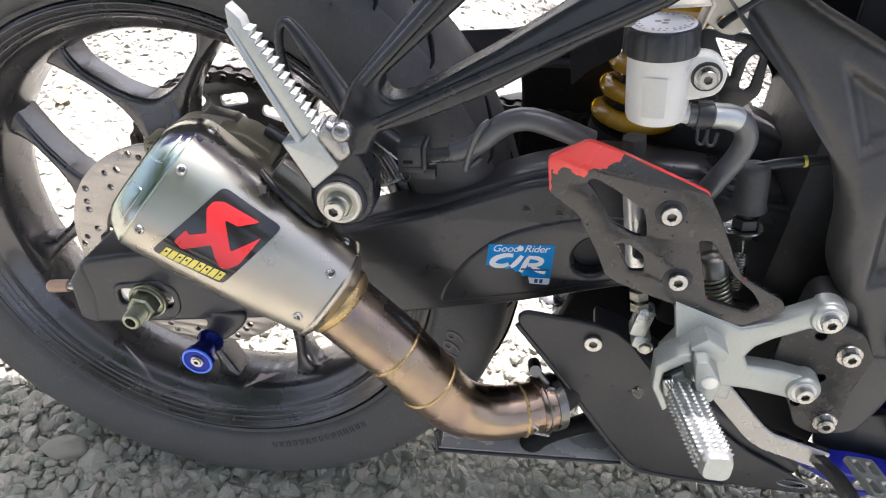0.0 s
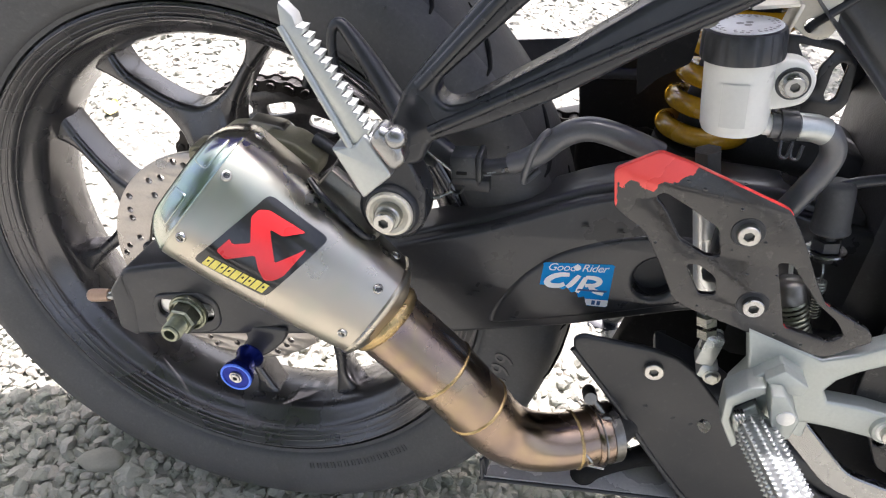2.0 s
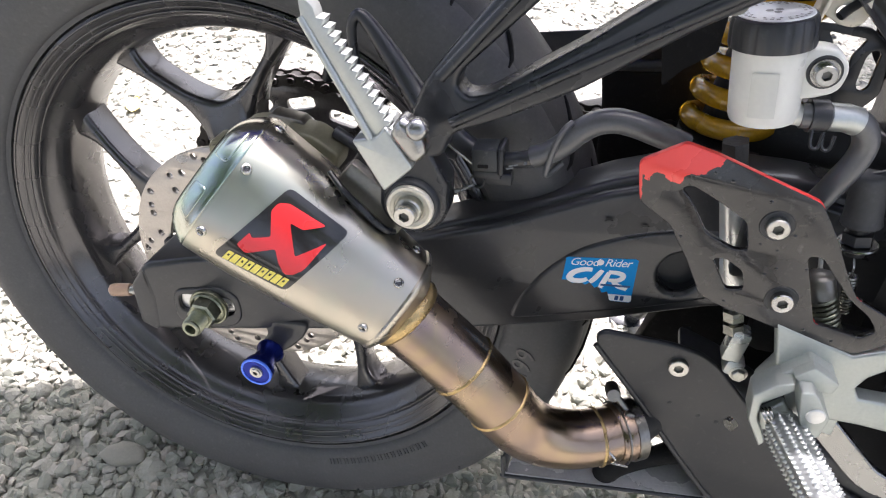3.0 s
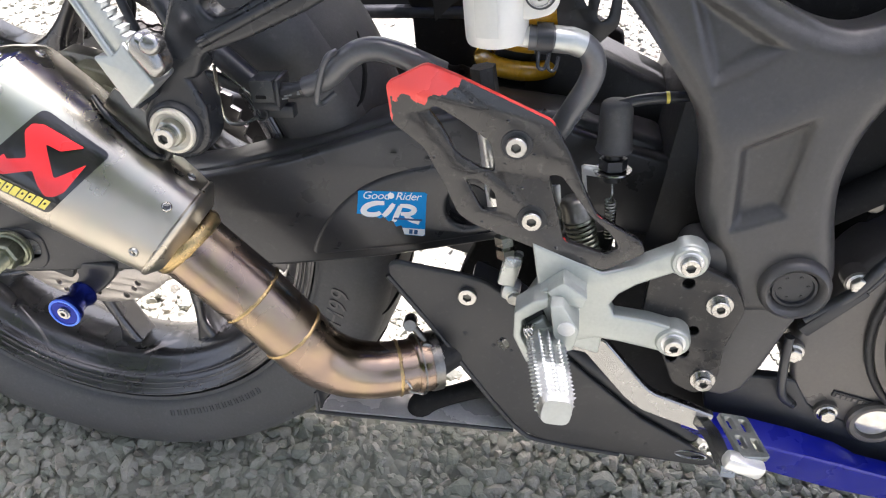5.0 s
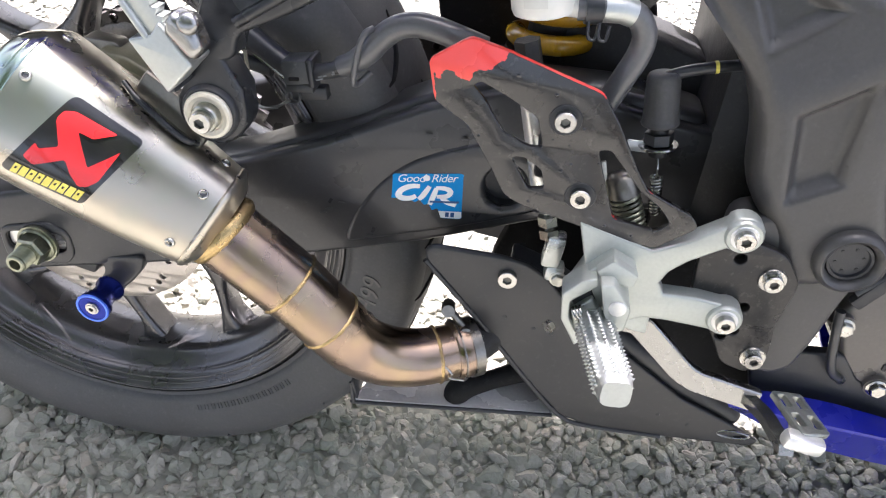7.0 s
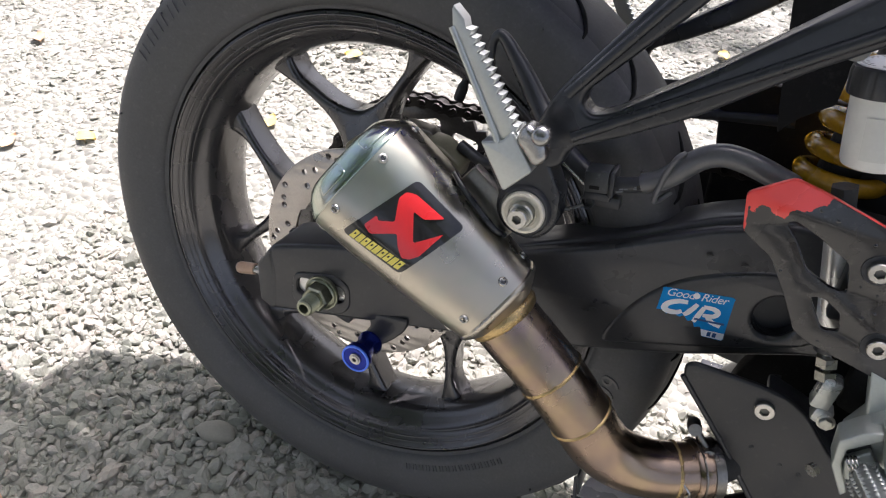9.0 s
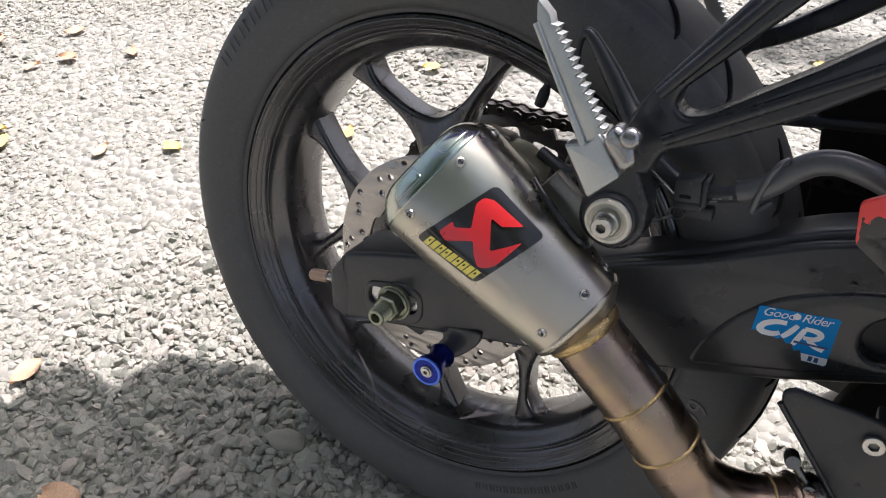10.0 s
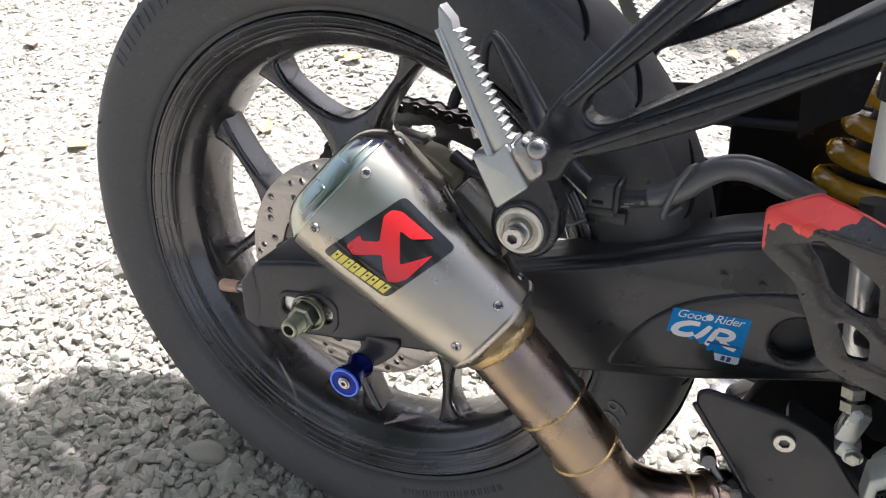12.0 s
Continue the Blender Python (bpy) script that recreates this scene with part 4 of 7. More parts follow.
def paddock_spool():
    part("spool_lug", joined(plate(fillet([(0.040, -0.012), (0.082, -0.006), (0.079, -0.020), (0.066, -0.036), (0.054, -0.046), (0.042, -0.046), (0.039, -0.036), (0.046, -0.026)], 0.006), -0.118, -0.108, bevel=0.002)), ARM_PAINT, motorcycle, smooth=45)
    sp = part("spool", spun([(0.004, -0.1450), (0.0095, -0.1460), (0.0125, -0.1455), (0.0135, -0.1435), (0.0130, -0.1385), (0.0100, -0.1340), (0.0095, -0.1240), (0.0120, -0.1200), (0.0120, -0.1180), (0.004, -0.1180)], 0.0465, -0.0440, 40, True), BLUE_ANODISED, motorcycle, "blue anodised paddock stand spool with a bright rim", smooth=40)
    part("spool_ring", spun([(0.0118, -0.1466), (0.0134, -0.1466), (0.0138, -0.1452), (0.0118, -0.1450)], 0.0465, -0.0440, 40, True), BLUE_RING, sp, smooth=30)
    part("spool_washer", spun([(0.0025, -0.1468), (0.0055, -0.1468), (0.0055, -0.1445), (0.0025, -0.1445)], 0.0465, -0.0440, 24, True), BOLT, sp, smooth=30)
    b = part("spool_bolt", socket_bolt_mesh(0.0042, 0.004), [BOLT, SOCKET_DARK], sp, smooth=35)
    b.location = (0.0465, -0.1440, -0.0440)


paddock_spool()


def caliper():
    body = part("brake_caliper", joined(
        plate(fillet([(-0.004, 0.112), (0.002, 0.130), (0.022, 0.147), (0.046, 0.152), (0.052, 0.144), (0.060, 0.130), (0.050, 0.106), (0.020, 0.100)], 0.004), -0.080, -0.056, bevel=0.0025),
        plate(fillet([(0.046, 0.108), (0.056, 0.134), (0.056, 0.152), (0.080, 0.150), (0.101, 0.138), (0.098, 0.122), (0.082, 0.110)], 0.004), -0.088, -0.060, bevel=0.0025),
        plate(fillet([(0.060, 0.116), (0.064, 0.136), (0.080, 0.141), (0.096, 0.133), (0.093, 0.120), (0.078, 0.111)], 0.004), -0.097, -0.085, bevel=0.002),
        plate(fillet([(0.014, 0.122), (0.018, 0.140), (0.042, 0.145), (0.044, 0.128)], 0.003), -0.088, -0.078, bevel=0.002),
        spun([(0.0, -0.089), (0.0075, -0.089), (0.0085, -0.087), (0.0085, -0.070), (0.0, -0.070)], 0.003, 0.126, 24)), BRASS_DULL, motorcycle, "khaki painted two-piece brake caliper", smooth=40)
    part("pad_spring", plate(fillet([(0.036, 0.146), (0.040, 0.156), (0.066, 0.154), (0.072, 0.146)], 0.003), -0.074, -0.058, bevel=0.001), STRAP_METAL, body, smooth=40)
    part("pad_pin", tube([(0.050, -0.094, 0.128), (0.050, -0.02, 0.128)], 0.005, 10, smooth_line=False), ZINC, body, smooth=40)
    socket_bolt(body, (0.003, -0.089, 0.126), 0.0055, 0.004, mat=BRASS_DULL)
    part("caliper_bracket", plate(fillet([(-0.006, 0.020), (0.026, 0.014), (0.056, 0.100), (0.016, 0.118), (0.000, 0.098)], 0.012), -0.088, -0.076, bevel=0.002), BLACK_PLASTIC, body, smooth=40)
    for k, (x, z, w) in enumerate(((0.012, 0.045, 0.016), (0.012, 0.039, 0.012))):
        part("cast_bar", block((w, 0.001, 0.0032), Matrix.Translation((x, -0.0885, z)), 0.0003, 1), PRINT_GREY, body)
    part("bleed_hose", tube([(0.092, -0.070, 0.148), (0.118, -0.075, 0.140), (0.140, -0.080, 0.150), (0.165, -0.085, 0.158), (0.19, -0.088, 0.155)], 0.005, 10), HOSE_RUBBER, body, smooth=60)


caliper()

# ---- muffler and link pipe ----
CAN_AT = Vector((0.0635, -0.1690, 0.1480))
CAN_AHEAD = (Vector((0.1595, -0.1640, 0.0840)) - CAN_AT).normalized()
CAN_OUT = Vector((0.325, -0.902, 0.278))
CAN_OUT = (CAN_OUT - CAN_AHEAD * CAN_OUT.dot(CAN_AHEAD)).normalized()
CAN_DOWN = CAN_AHEAD.cross(CAN_OUT)
CAN_DOWN = CAN_DOWN if CAN_DOWN.z < 0 else -CAN_DOWN
CAN_SIZE = [(-0.030, 0.0470), (-0.012, 0.0490), (0.0, 0.0490), (0.030, 0.0475), (0.060, 0.0450), (0.090, 0.0415), (0.118, 0.0380), (0.132, 0.0360), (0.160, 0.0330)]


def can_radius(s):
    return float(np.interp(s, [a for a, _ in CAN_SIZE], [b for _, b in CAN_SIZE]))


def can_point(s, a, lift=0.0, k=1.0, power=2.75):
    """A place on the can: s metres ahead along it, a radians down from the outer side."""
    r = can_radius(s) * k
    c, d = math.cos(a), math.sin(a)
    w = (abs(c) ** power + abs(d) ** power) ** (-1 / power)
    return CAN_AT + CAN_AHEAD * s + (CAN_OUT * c + CAN_DOWN * d) * (r * w + lift)


def can_shell(rows, n=72):
    """Lofted rows of (s, lift, factor)."""
    bm = bmesh.new()
    loops = [[bm.verts.new(can_point(s, 2 * math.pi * k / n, lift, f)) for k in range(n)] for s, lift, f in rows]
    for a, b in zip(loops, loops[1:]):
        for k in range(n):
            bm.faces.new((a[k], a[(k + 1) % n], b[(k + 1) % n], b[k]))
    bmesh.ops.recalc_face_normals(bm, faces=bm.faces)
    return bm


def on_can(outline, lift, holes=(), thick=0.0):
    """A flat outline of (ahead, down) laid onto the can's outer side."""
    bm = flat_mesh([outline, *holes], max(thick, 0.0001))
    for axis, lo, hi, n in ((1, -0.05, 0.05, 26), (0, 0.0, 0.13, 14)):
        for c in np.linspace(lo, hi, n):
            co, no = [0, 0, 0], [0, 0, 0]
            co[axis], no[axis] = c, 1
            bmesh.ops.bisect_plane(bm, geom=bm.verts[:] + bm.edges[:] + bm.faces[:], plane_co=co, plane_no=no)
    for v in bm.verts:
        s, d, w = v.co
        a = d / (can_radius(s) * 1.02)
        v.co = can_point(s, a, lift + w)
    bmesh.ops.recalc_face_normals(bm, faces=bm.faces)
    return bm


def muffler():
    can = part("muffler", can_shell([(-0.0058, -0.0015, 1), (-0.0055, 0.0, 1), (-0.003, 0, 1), (0.0, 0, 1), (0.03, 0, 1), (0.06, 0, 1), (0.09, 0, 1), (0.118, 0, 1), (0.1255, 0, 1), (0.1265, -0.0012, 1)]), TITANIUM, motorcycle, "short tapered brushed titanium muffler", smooth=35)
    part("end_cap", can_shell([(-0.004, -0.0022, 1), (-0.0061, -0.0002, 1), (-0.0072, -0.0003, 1), (-0.0088, -0.0012, 1), (-0.0130, -0.0036, 1), (-0.0180, -0.0072, 1), (-0.0215, -0.0110, 1), (-0.0234, -0.0150, 1), (-0.0238, -0.0185, 1), (-0.0225, -0.0212, 1), (-0.0160, -0.0225, 1), (0.010, -0.0230, 1)]), END_METAL, can, "polished metal end cap", smooth=50)
    for d in (-0.030, 0.012):
        panel = fillet([(-0.0208, d - 0.0105), (-0.0112, d - 0.0120), (-0.0112, d + 0.0120), (-0.0208, d + 0.0105)], 0.003)
        part("pressed_panel", on_can_cap(panel), END_METAL, can, smooth=60)
    part("front_collar", can_shell([(0.1240, -0.0020, 1), (0.1270, 0.0012, 1), (0.1295, 0.0010, 1), (0.1315, -0.0015, 1), (0.1350, -0.0060, 1), (0.1380, -0.0110, 1)]), TITANIUM, can, smooth=50)
    for s, d in ((0.0, -0.0235), (0.0, 0.0235), (0.1155, -0.0190), (0.1155, 0.0190), (0.0, -0.064), (0.1155, -0.05), (0.0, 0.064), (0.1155, 0.05)):
        a = d / (can_radius(s) * 1.02)
        spot = can_point(s, a, -0.0008)
        out = (can_point(s, a, 0.01) - spot).normalized()
        rivet = part("rivet", turned(spun([(0.0017, 0.0), (0.0018, -0.0016), (0.0022, -0.0022), (0.0028, -0.0021), (0.0034, -0.0013), (0.0035, 0.0)], 0, 0, 20), spot, out), BOLT, can, smooth=50)
        part("rivet_hole", turned(spun([(0.0, -0.0009), (0.0018, -0.0009)], 0, 0, 12), spot, out), PRINT_BLACK, rivet)
    # badge: black ground, red emblem, yellow wordmark drawn as plain bars
    badge = part("badge", on_can(fillet([(0.0262, -0.0292), (0.0712, -0.0275), (0.0615, 0.0262), (0.0128, 0.0320)], 0.0045), 0.0004), PRINT_BLACK, can, "black badge with a red emblem and yellow bars", smooth=60)
    red = [(0.0231, 0.0061), (0.0261, 0.0085), (0.0345, 0.0012), (0.0255, -0.0125), (0.0265, -0.0183), (0.0319, -0.0215), (0.0573, -0.0225), (0.0475, -0.0132), (0.0388, -0.0125), (0.0532, 0.0033), (0.0638, -0.0151), (0.0624, 0.0073), (0.0590, 0.0134), (0.0546, 0.0163), (0.0475, 0.0123), (0.0411, 0.0061), (0.0281, 0.0187), (0.0210, 0.0170)]
    part("emblem", on_can(fillet(red, 0.0016, 3), 0.0008), PRINT_RED, badge, smooth=60)
    for k in range(9):
        s0, d0 = 0.0188 + 0.0045 * k, 0.0231 - 0.00068 * k
        part("wordmark_bar", on_can([(s0 + 0.0008, d0), (s0 + 0.0044, d0 - 0.0005), (s0 + 0.0036, d0 + 0.0067), (s0 - 0.0002, d0 + 0.0072)], 0.0009, [[(s0 + 0.0016, d0 + 0.0018), (s0 + 0.0028, d0 + 0.0016), (s0 + 0.0025, d0 + 0.0036), (s0 + 0.0013, d0 + 0.0038)]] if k % 3 != 1 else []), PRINT_YELLOW, badge)
    # strap to the footpeg hanger
    part("strap", block((0.052, 0.010, 0.034), Matrix.Translation((0.150, -0.160, 0.148)) @ Matrix.Rotation(0.62, 4, "Y"), 0.003), STRAP_METAL, can, smooth=40)
    part("strap_edge", tube([can_point(0.040, -1.15, 0.002), can_point(0.055, -1.0, 0.003), can_point(0.085, -0.95, 0.003), can_point(0.095, -1.1, 0.002)], 0.0022, 8), SUB_PAINT, can, smooth=60)
    return can


def on_can_cap(outline):
    bm = flat_mesh([outline], 0.0017, 0.0012)
    for c in np.linspace(-0.05, 0.05, 40):
        bmesh.ops.bisect_plane(bm, geom=bm.verts[:] + bm.edges[:] + bm.faces[:], plane_co=(0, c, 0), plane_no=(0, 1, 0))
    for v in bm.verts:
        s, d, w = v.co
        v.co = can_point(s, d / 0.046, w - 0.0008 + float(np.interp(-s, [0.0072, 0.0088, 0.0130, 0.0180, 0.0215, 0.0234], [-0.0003, -0.0012, -0.0036, -0.0072, -0.0110, -0.0150])))
    bmesh.ops.recalc_face_normals(bm, faces=bm.faces)
    return bm


can = muffler()

PIPE_LINE = [(0.1715, -0.1638, 0.0705, 0.0258), (0.1835, -0.1635, 0.0590, 0.0258), (0.2208, -0.1620, 0.0272, 0.0256), (0.2490, -0.1580, -0.0045, 0.0250), (0.2673, -0.1520, -0.0290, 0.0244), (0.2866, -0.1450, -0.0430, 0.0238), (0.3075, -0.1370, -0.0490, 0.0232), (0.3268, -0.1290, -0.0490, 0.0225), (0.3440, -0.1200, -0.0475, 0.0218), (0.3560, -0.1130, -0.0465, 0.0214)]


CLAMP_STEEL = material("dark_clamp_steel", (0.22, 0.21, 0.19), 0.3, 1.0, spread=0.2, bump=0.1)


def link_pipe():
    line = [p[:3] for p in curve_points(PIPE_LINE, 8)]
    wide_at = [p[3] for p in curve_points(PIPE_LINE, 8)]
    pipe = part("link_pipe", tube(PIPE_LINE, 0.0258, 48, step=8), HEAT_PIPE, motorcycle, "heat tinted stainless link pipe with straw coloured welds", smooth=60)

    def weld(k, lift=0.0004, wide=0.0019):
        r = wide_at[k] + lift
        d = Vector(line[k + 1] - line[k - 1]).normalized()
        u = d.orthogonal().normalized()
        v = d.cross(u)
        rng = random.Random(k)
        bm = bmesh.new()
        rows = []
        for j in range(72):
            a = 2 * math.pi * j / 72
            off = Vector(line[k]) + d * rng.uniform(-0.0003, 0.0003)
            o = u * math.cos(a) + v * math.sin(a)
            hump = 0.0011 + 0.0003 * math.sin(j * 2.6)
            rows.append([bm.verts.new(off + o * (r - 0.0012) - d * wide), bm.verts.new(off + o * (r - 0.0003 + hump * 0.6) - d * wide * 0.5), bm.verts.new(off + o * (r - 0.0003 + hump)), bm.verts.new(off + o * (r - 0.0003 + hump * 0.6) + d * wide * 0.5), bm.verts.new(off + o * (r - 0.0012) + d * wide)])
        for j in range(72):
            for q in range(4):
                bm.faces.new((rows[j][q], rows[(j + 1) % 72][q], rows[(j + 1) % 72][q + 1], rows[j][q + 1]))
        bmesh.ops.recalc_face_normals(bm, faces=bm.faces)
        part("weld", bm, WELD, pipe, "rippled straw coloured weld bead", smooth=60)

    for k in (16, 24, 56):
        weld(k)
    # weld where the pipe leaves the can
    weld(3, 0.0022, 0.0050)
    weld(5, 0.0014, 0.0032)
    # sleeve and band clamp with its screw
    d = Vector(line[70] - line[64]).normalized()
    at = Vector(line[67])
    part("sleeve", turned(spun([(0.0215, 0.007), (0.0236, 0.007), (0.0240, 0.005), (0.0240, -0.010), (0.0226, -0.012), (0.0215, -0.012)], 0, 0, 40, True), at, -d), HEAT_PIPE, pipe, smooth=40)
    clamp = part("band_clamp", joined(turned(spun([(0.0238, 0.004), (0.0250, 0.004), (0.0250, -0.004), (0.0238, -0.004)], 0, 0, 40, True), at + d * 0.004, -d),
                                      turned(spun([(0.0240, 0.0006), (0.0256, 0.0006), (0.0256, -0.0006), (0.0240, -0.0006)], 0, 0, 40, True), at - d * 0.008, -d)), CLAMP_STEEL, motorcycle, "steel band clamp with screw", smooth=35)
    for spot in ((0.3320, -0.1150, -0.0110), (0.3480, -0.1180, -0.0290)):
        part("clamp_ear", turned(spun([(0.0, 0.009), (0.0050, 0.009), (0.0056, 0.006), (0.0056, -0.006), (0.0050, -0.008), (0.0, -0.008)], 0, 0, 20), spot, (0.1, -1, 0.35)), CLAMP_STEEL, clamp, smooth=40)
    part("clamp_screw", tube([(0.3290, -0.1140, -0.0080), (0.3570, -0.1200, -0.0380)], 0.0032, 10, smooth_line=False), CLAMP_STEEL, clamp, smooth=40)
    hex_bolt(clamp, (0.3560, -0.1200, -0.0360), 0.0056, 0.006, (0.7, -0.3, -0.65))
    part("wire_latch", tube([at + Vector((-0.014, -0.030, 0.006)), at + Vector((-0.006, -0.031, -0.002)), at + Vector((-0.008, -0.029, -0.008)), at + Vector((0.004, -0.031, -0.006))], 0.001, 6), BOLT, clamp, smooth=60)
    part("front_pipe", tube([(0.352, -0.1150, -0.0468), (0.366, -0.096, -0.0460), (0.388, -0.076, -0.045), (0.47, -0.05, -0.040), (0.60, -0.03, -0.05)], 0.0170, 24), ENGINE_DARK, motorcycle, "dark header pipe", smooth=60)


link_pipe()

# ---- passenger footpeg and its hanger ----
def passenger_hanger():
    boss = [(0.200 + 0.0, 0.172)] + [(0.179 + 0.0225 * math.cos(a), 0.156 + 0.0225 * math.sin(a)) for a in np.linspace(radians(15), radians(-200), 16)]
    outline = [(0.166, 0.186), (0.172, 0.205), (0.183, 0.237), (0.194, 0.253), (0.222, 0.292), (0.300, 0.402), (0.334, 0.402), (0.2500, 0.2970), (0.2040, 0.2450), (0.2010, 0.2360), (0.2075, 0.2295), (0.2190, 0.2330), (0.2690, 0.2700), (0.2970, 0.2930), (0.3450, 0.3330), (0.3800, 0.3330), (0.3600, 0.3080), (0.3210, 0.2830), (0.2680, 0.2430), (0.2290, 0.2200), (0.2000, 0.2060), (0.1960, 0.190)]
    hanger = part("passenger_hanger", plate(fillet(outline, 0.006, 3) + boss, -0.166, -0.142, bevel=0.004, res=3), SUB_PAINT, motorcycle, "satin black cast footpeg hanger with two arms", smooth=45)
    # raised rails along the arms
    for a, b, r in (((0.192, 0.240), (0.315, 0.402), 0.0036), ((0.200, 0.214), (0.352, 0.312), 0.0036)):
        part("hanger_rib", tube([(a[0], -0.166, a[1]), (b[0], -0.166, b[1])], r, 10, smooth_line=False), SUB_PAINT, hanger, smooth=60)
    part("bush", spun([(0.008, -0.170), (0.0165, -0.170), (0.0180, -0.168), (0.0185, -0.160), (0.008, -0.160)], 0.179, 0.156, 32, True), BLACK_PLASTIC, hanger, smooth=40)
    part("peg_washer", spun([(0.004, -0.1702), (0.0098, -0.1712), (0.0104, -0.1720), (0.0120, -0.1725), (0.0126, -0.1730), (0.0144, -0.1730), (0.0151, -0.1718), (0.0151, -0.1690), (0.004, -0.1690)], 0.179, 0.156, 44, True), CREAM, hanger, "pale dished washer with a raised rim", smooth=30)
    part("flange_nut", spun([(0.004, -0.1775), (0.0078, -0.1775), (0.0086, -0.1765), (0.0088, -0.1702), (0.004, -0.1702)], 0.179, 0.156, 32, True), ZINC, hanger, smooth=30)
    b = part("hanger_bolt", socket_bolt_mesh(0.0068, 0.006), [BOLT, SOCKET_DARK], hanger, smooth=35)
    b.location = (0.1785, -0.1772, 0.1555)
    # loop hook
    hook = [(0.1420, -0.1350, 0.2030, 0.0032), (0.1342, -0.1350, 0.2216, 0.0030), (0.1303, -0.1350, 0.2363, 0.0030), (0.1291, -0.1350, 0.2509, 0.0031), (0.1320, -0.1350, 0.2580, 0.0034), (0.1375, -0.1350, 0.2570, 0.0042), (0.1536, -0.1375, 0.2395, 0.0062), (0.1704, -0.1420, 0.2200, 0.0078), (0.1840, -0.1500, 0.2080, 0.0090)]
    part("hook", tube(hook, 0.004, 12), SUB_PAINT, hanger, "black luggage hook loop", smooth=60)
    return hanger


hanger = passenger_hanger()


def passenger_peg():
    """Folded-up footpeg: a slim blade with a saw-toothed rubber-free edge on a square root."""
    a, b = Vector((0.1215, 0.2790)), Vector((0.1690, 0.2050))
    d = (b - a).normalized()
    n = Vector((-d.y, d.x))
    n = n if n.x > 0 else -n
    left = a - n * 0.0045 + d * 0.010
    teeth = []
    count = 15
    for k in range(count):
        s = k / count
        p = a.lerp(b, s) + d * 0.010 * (1 - s)
        wide = 0.0055 + 0.0045 * s
        teeth += [p + n * (wide - 0.0002), p + n * (wide + 0.0032) + d * 0.0026]
    outline = [a + n * 0.0015 - d * 0.003, a + n * 0.0035 - d * 0.0045, a + n * 0.0065 + d * 0.005] + teeth + [b + n * 0.0120, b - n * 0.0045, left]
    blade = part("passenger_footpeg", plate([tuple(p) for p in outline], -0.1945, -0.184, bevel=0.0010, res=1), ALU, motorcycle, "folded silver alloy passenger footpeg with a saw-toothed edge", smooth=30)
    part("peg_spine", tube([((a - n * 0.0030 + d * 0.006).x, -0.1940, (a - n * 0.0030 + d * 0.006).y), ((b - n * 0.0035).x, -0.1955, (b - n * 0.0035).y)], 0.0022, 8, smooth_line=False), ALU, blade, smooth=60)
    root = fillet([(0.1505, 0.2085), (0.1700, 0.1795), (0.1865, 0.1975), (0.1700, 0.2200), (0.1640, 0.2120)], 0.002, 3)
    part("peg_root", plate(root, -0.1975, -0.172, bevel=0.0015), ALU, blade, smooth=40)
    part("root_pad", plate(fillet([(0.150, 0.202), (0.164, 0.178), (0.171, 0.176), (0.158, 0.205)], 0.003), -0.190, -0.165, bevel=0.002), BLACK_PLASTIC, blade, smooth=40)
    fork = fillet([(0.1725, 0.2155), (0.1745, 0.2225), (0.1785, 0.2270), (0.1835, 0.2250), (0.1915, 0.2180), (0.1945, 0.2070), (0.1890, 0.2015), (0.1850, 0.2020)], 0.0065, 6)
    part("clevis", plate(fork, -0.2005, -0.1830, bevel=0.0050, res=4), POLISHED_ALU, blade, "rounded silver peg clevis", smooth=50)
    part("pivot_pin", turned(spun([(0.0, -0.003), (0.0035, -0.003), (0.0055, -0.0015), (0.0062, 0.001), (0.0062, 0.008)], 0, 0, 20), (0.1885, -0.2005, 0.2225), (0.15, -1, 0.25)), POLISHED_ALU, blade, smooth=50)
    return blade


peg_blade = passenger_peg()


def far_side_copy(source, name, label):
    """The same part on the motorcycle's other side."""
    bm = bmesh.new()
    bm.from_mesh(source.data)
    bm.transform(Matrix.Diagonal((1, -1, 1, 1)))
    bmesh.ops.reverse_faces(bm, faces=bm.faces)
    return part(name, bm, source.data.materials[0], motorcycle, label, smooth=45)


far_side_copy(hanger, "far_passenger_hanger", "satin black cast footpeg hanger on the far side")
far_side_copy(peg_blade, "far_passenger_footpeg", "silver alloy passenger footpeg on the far side")

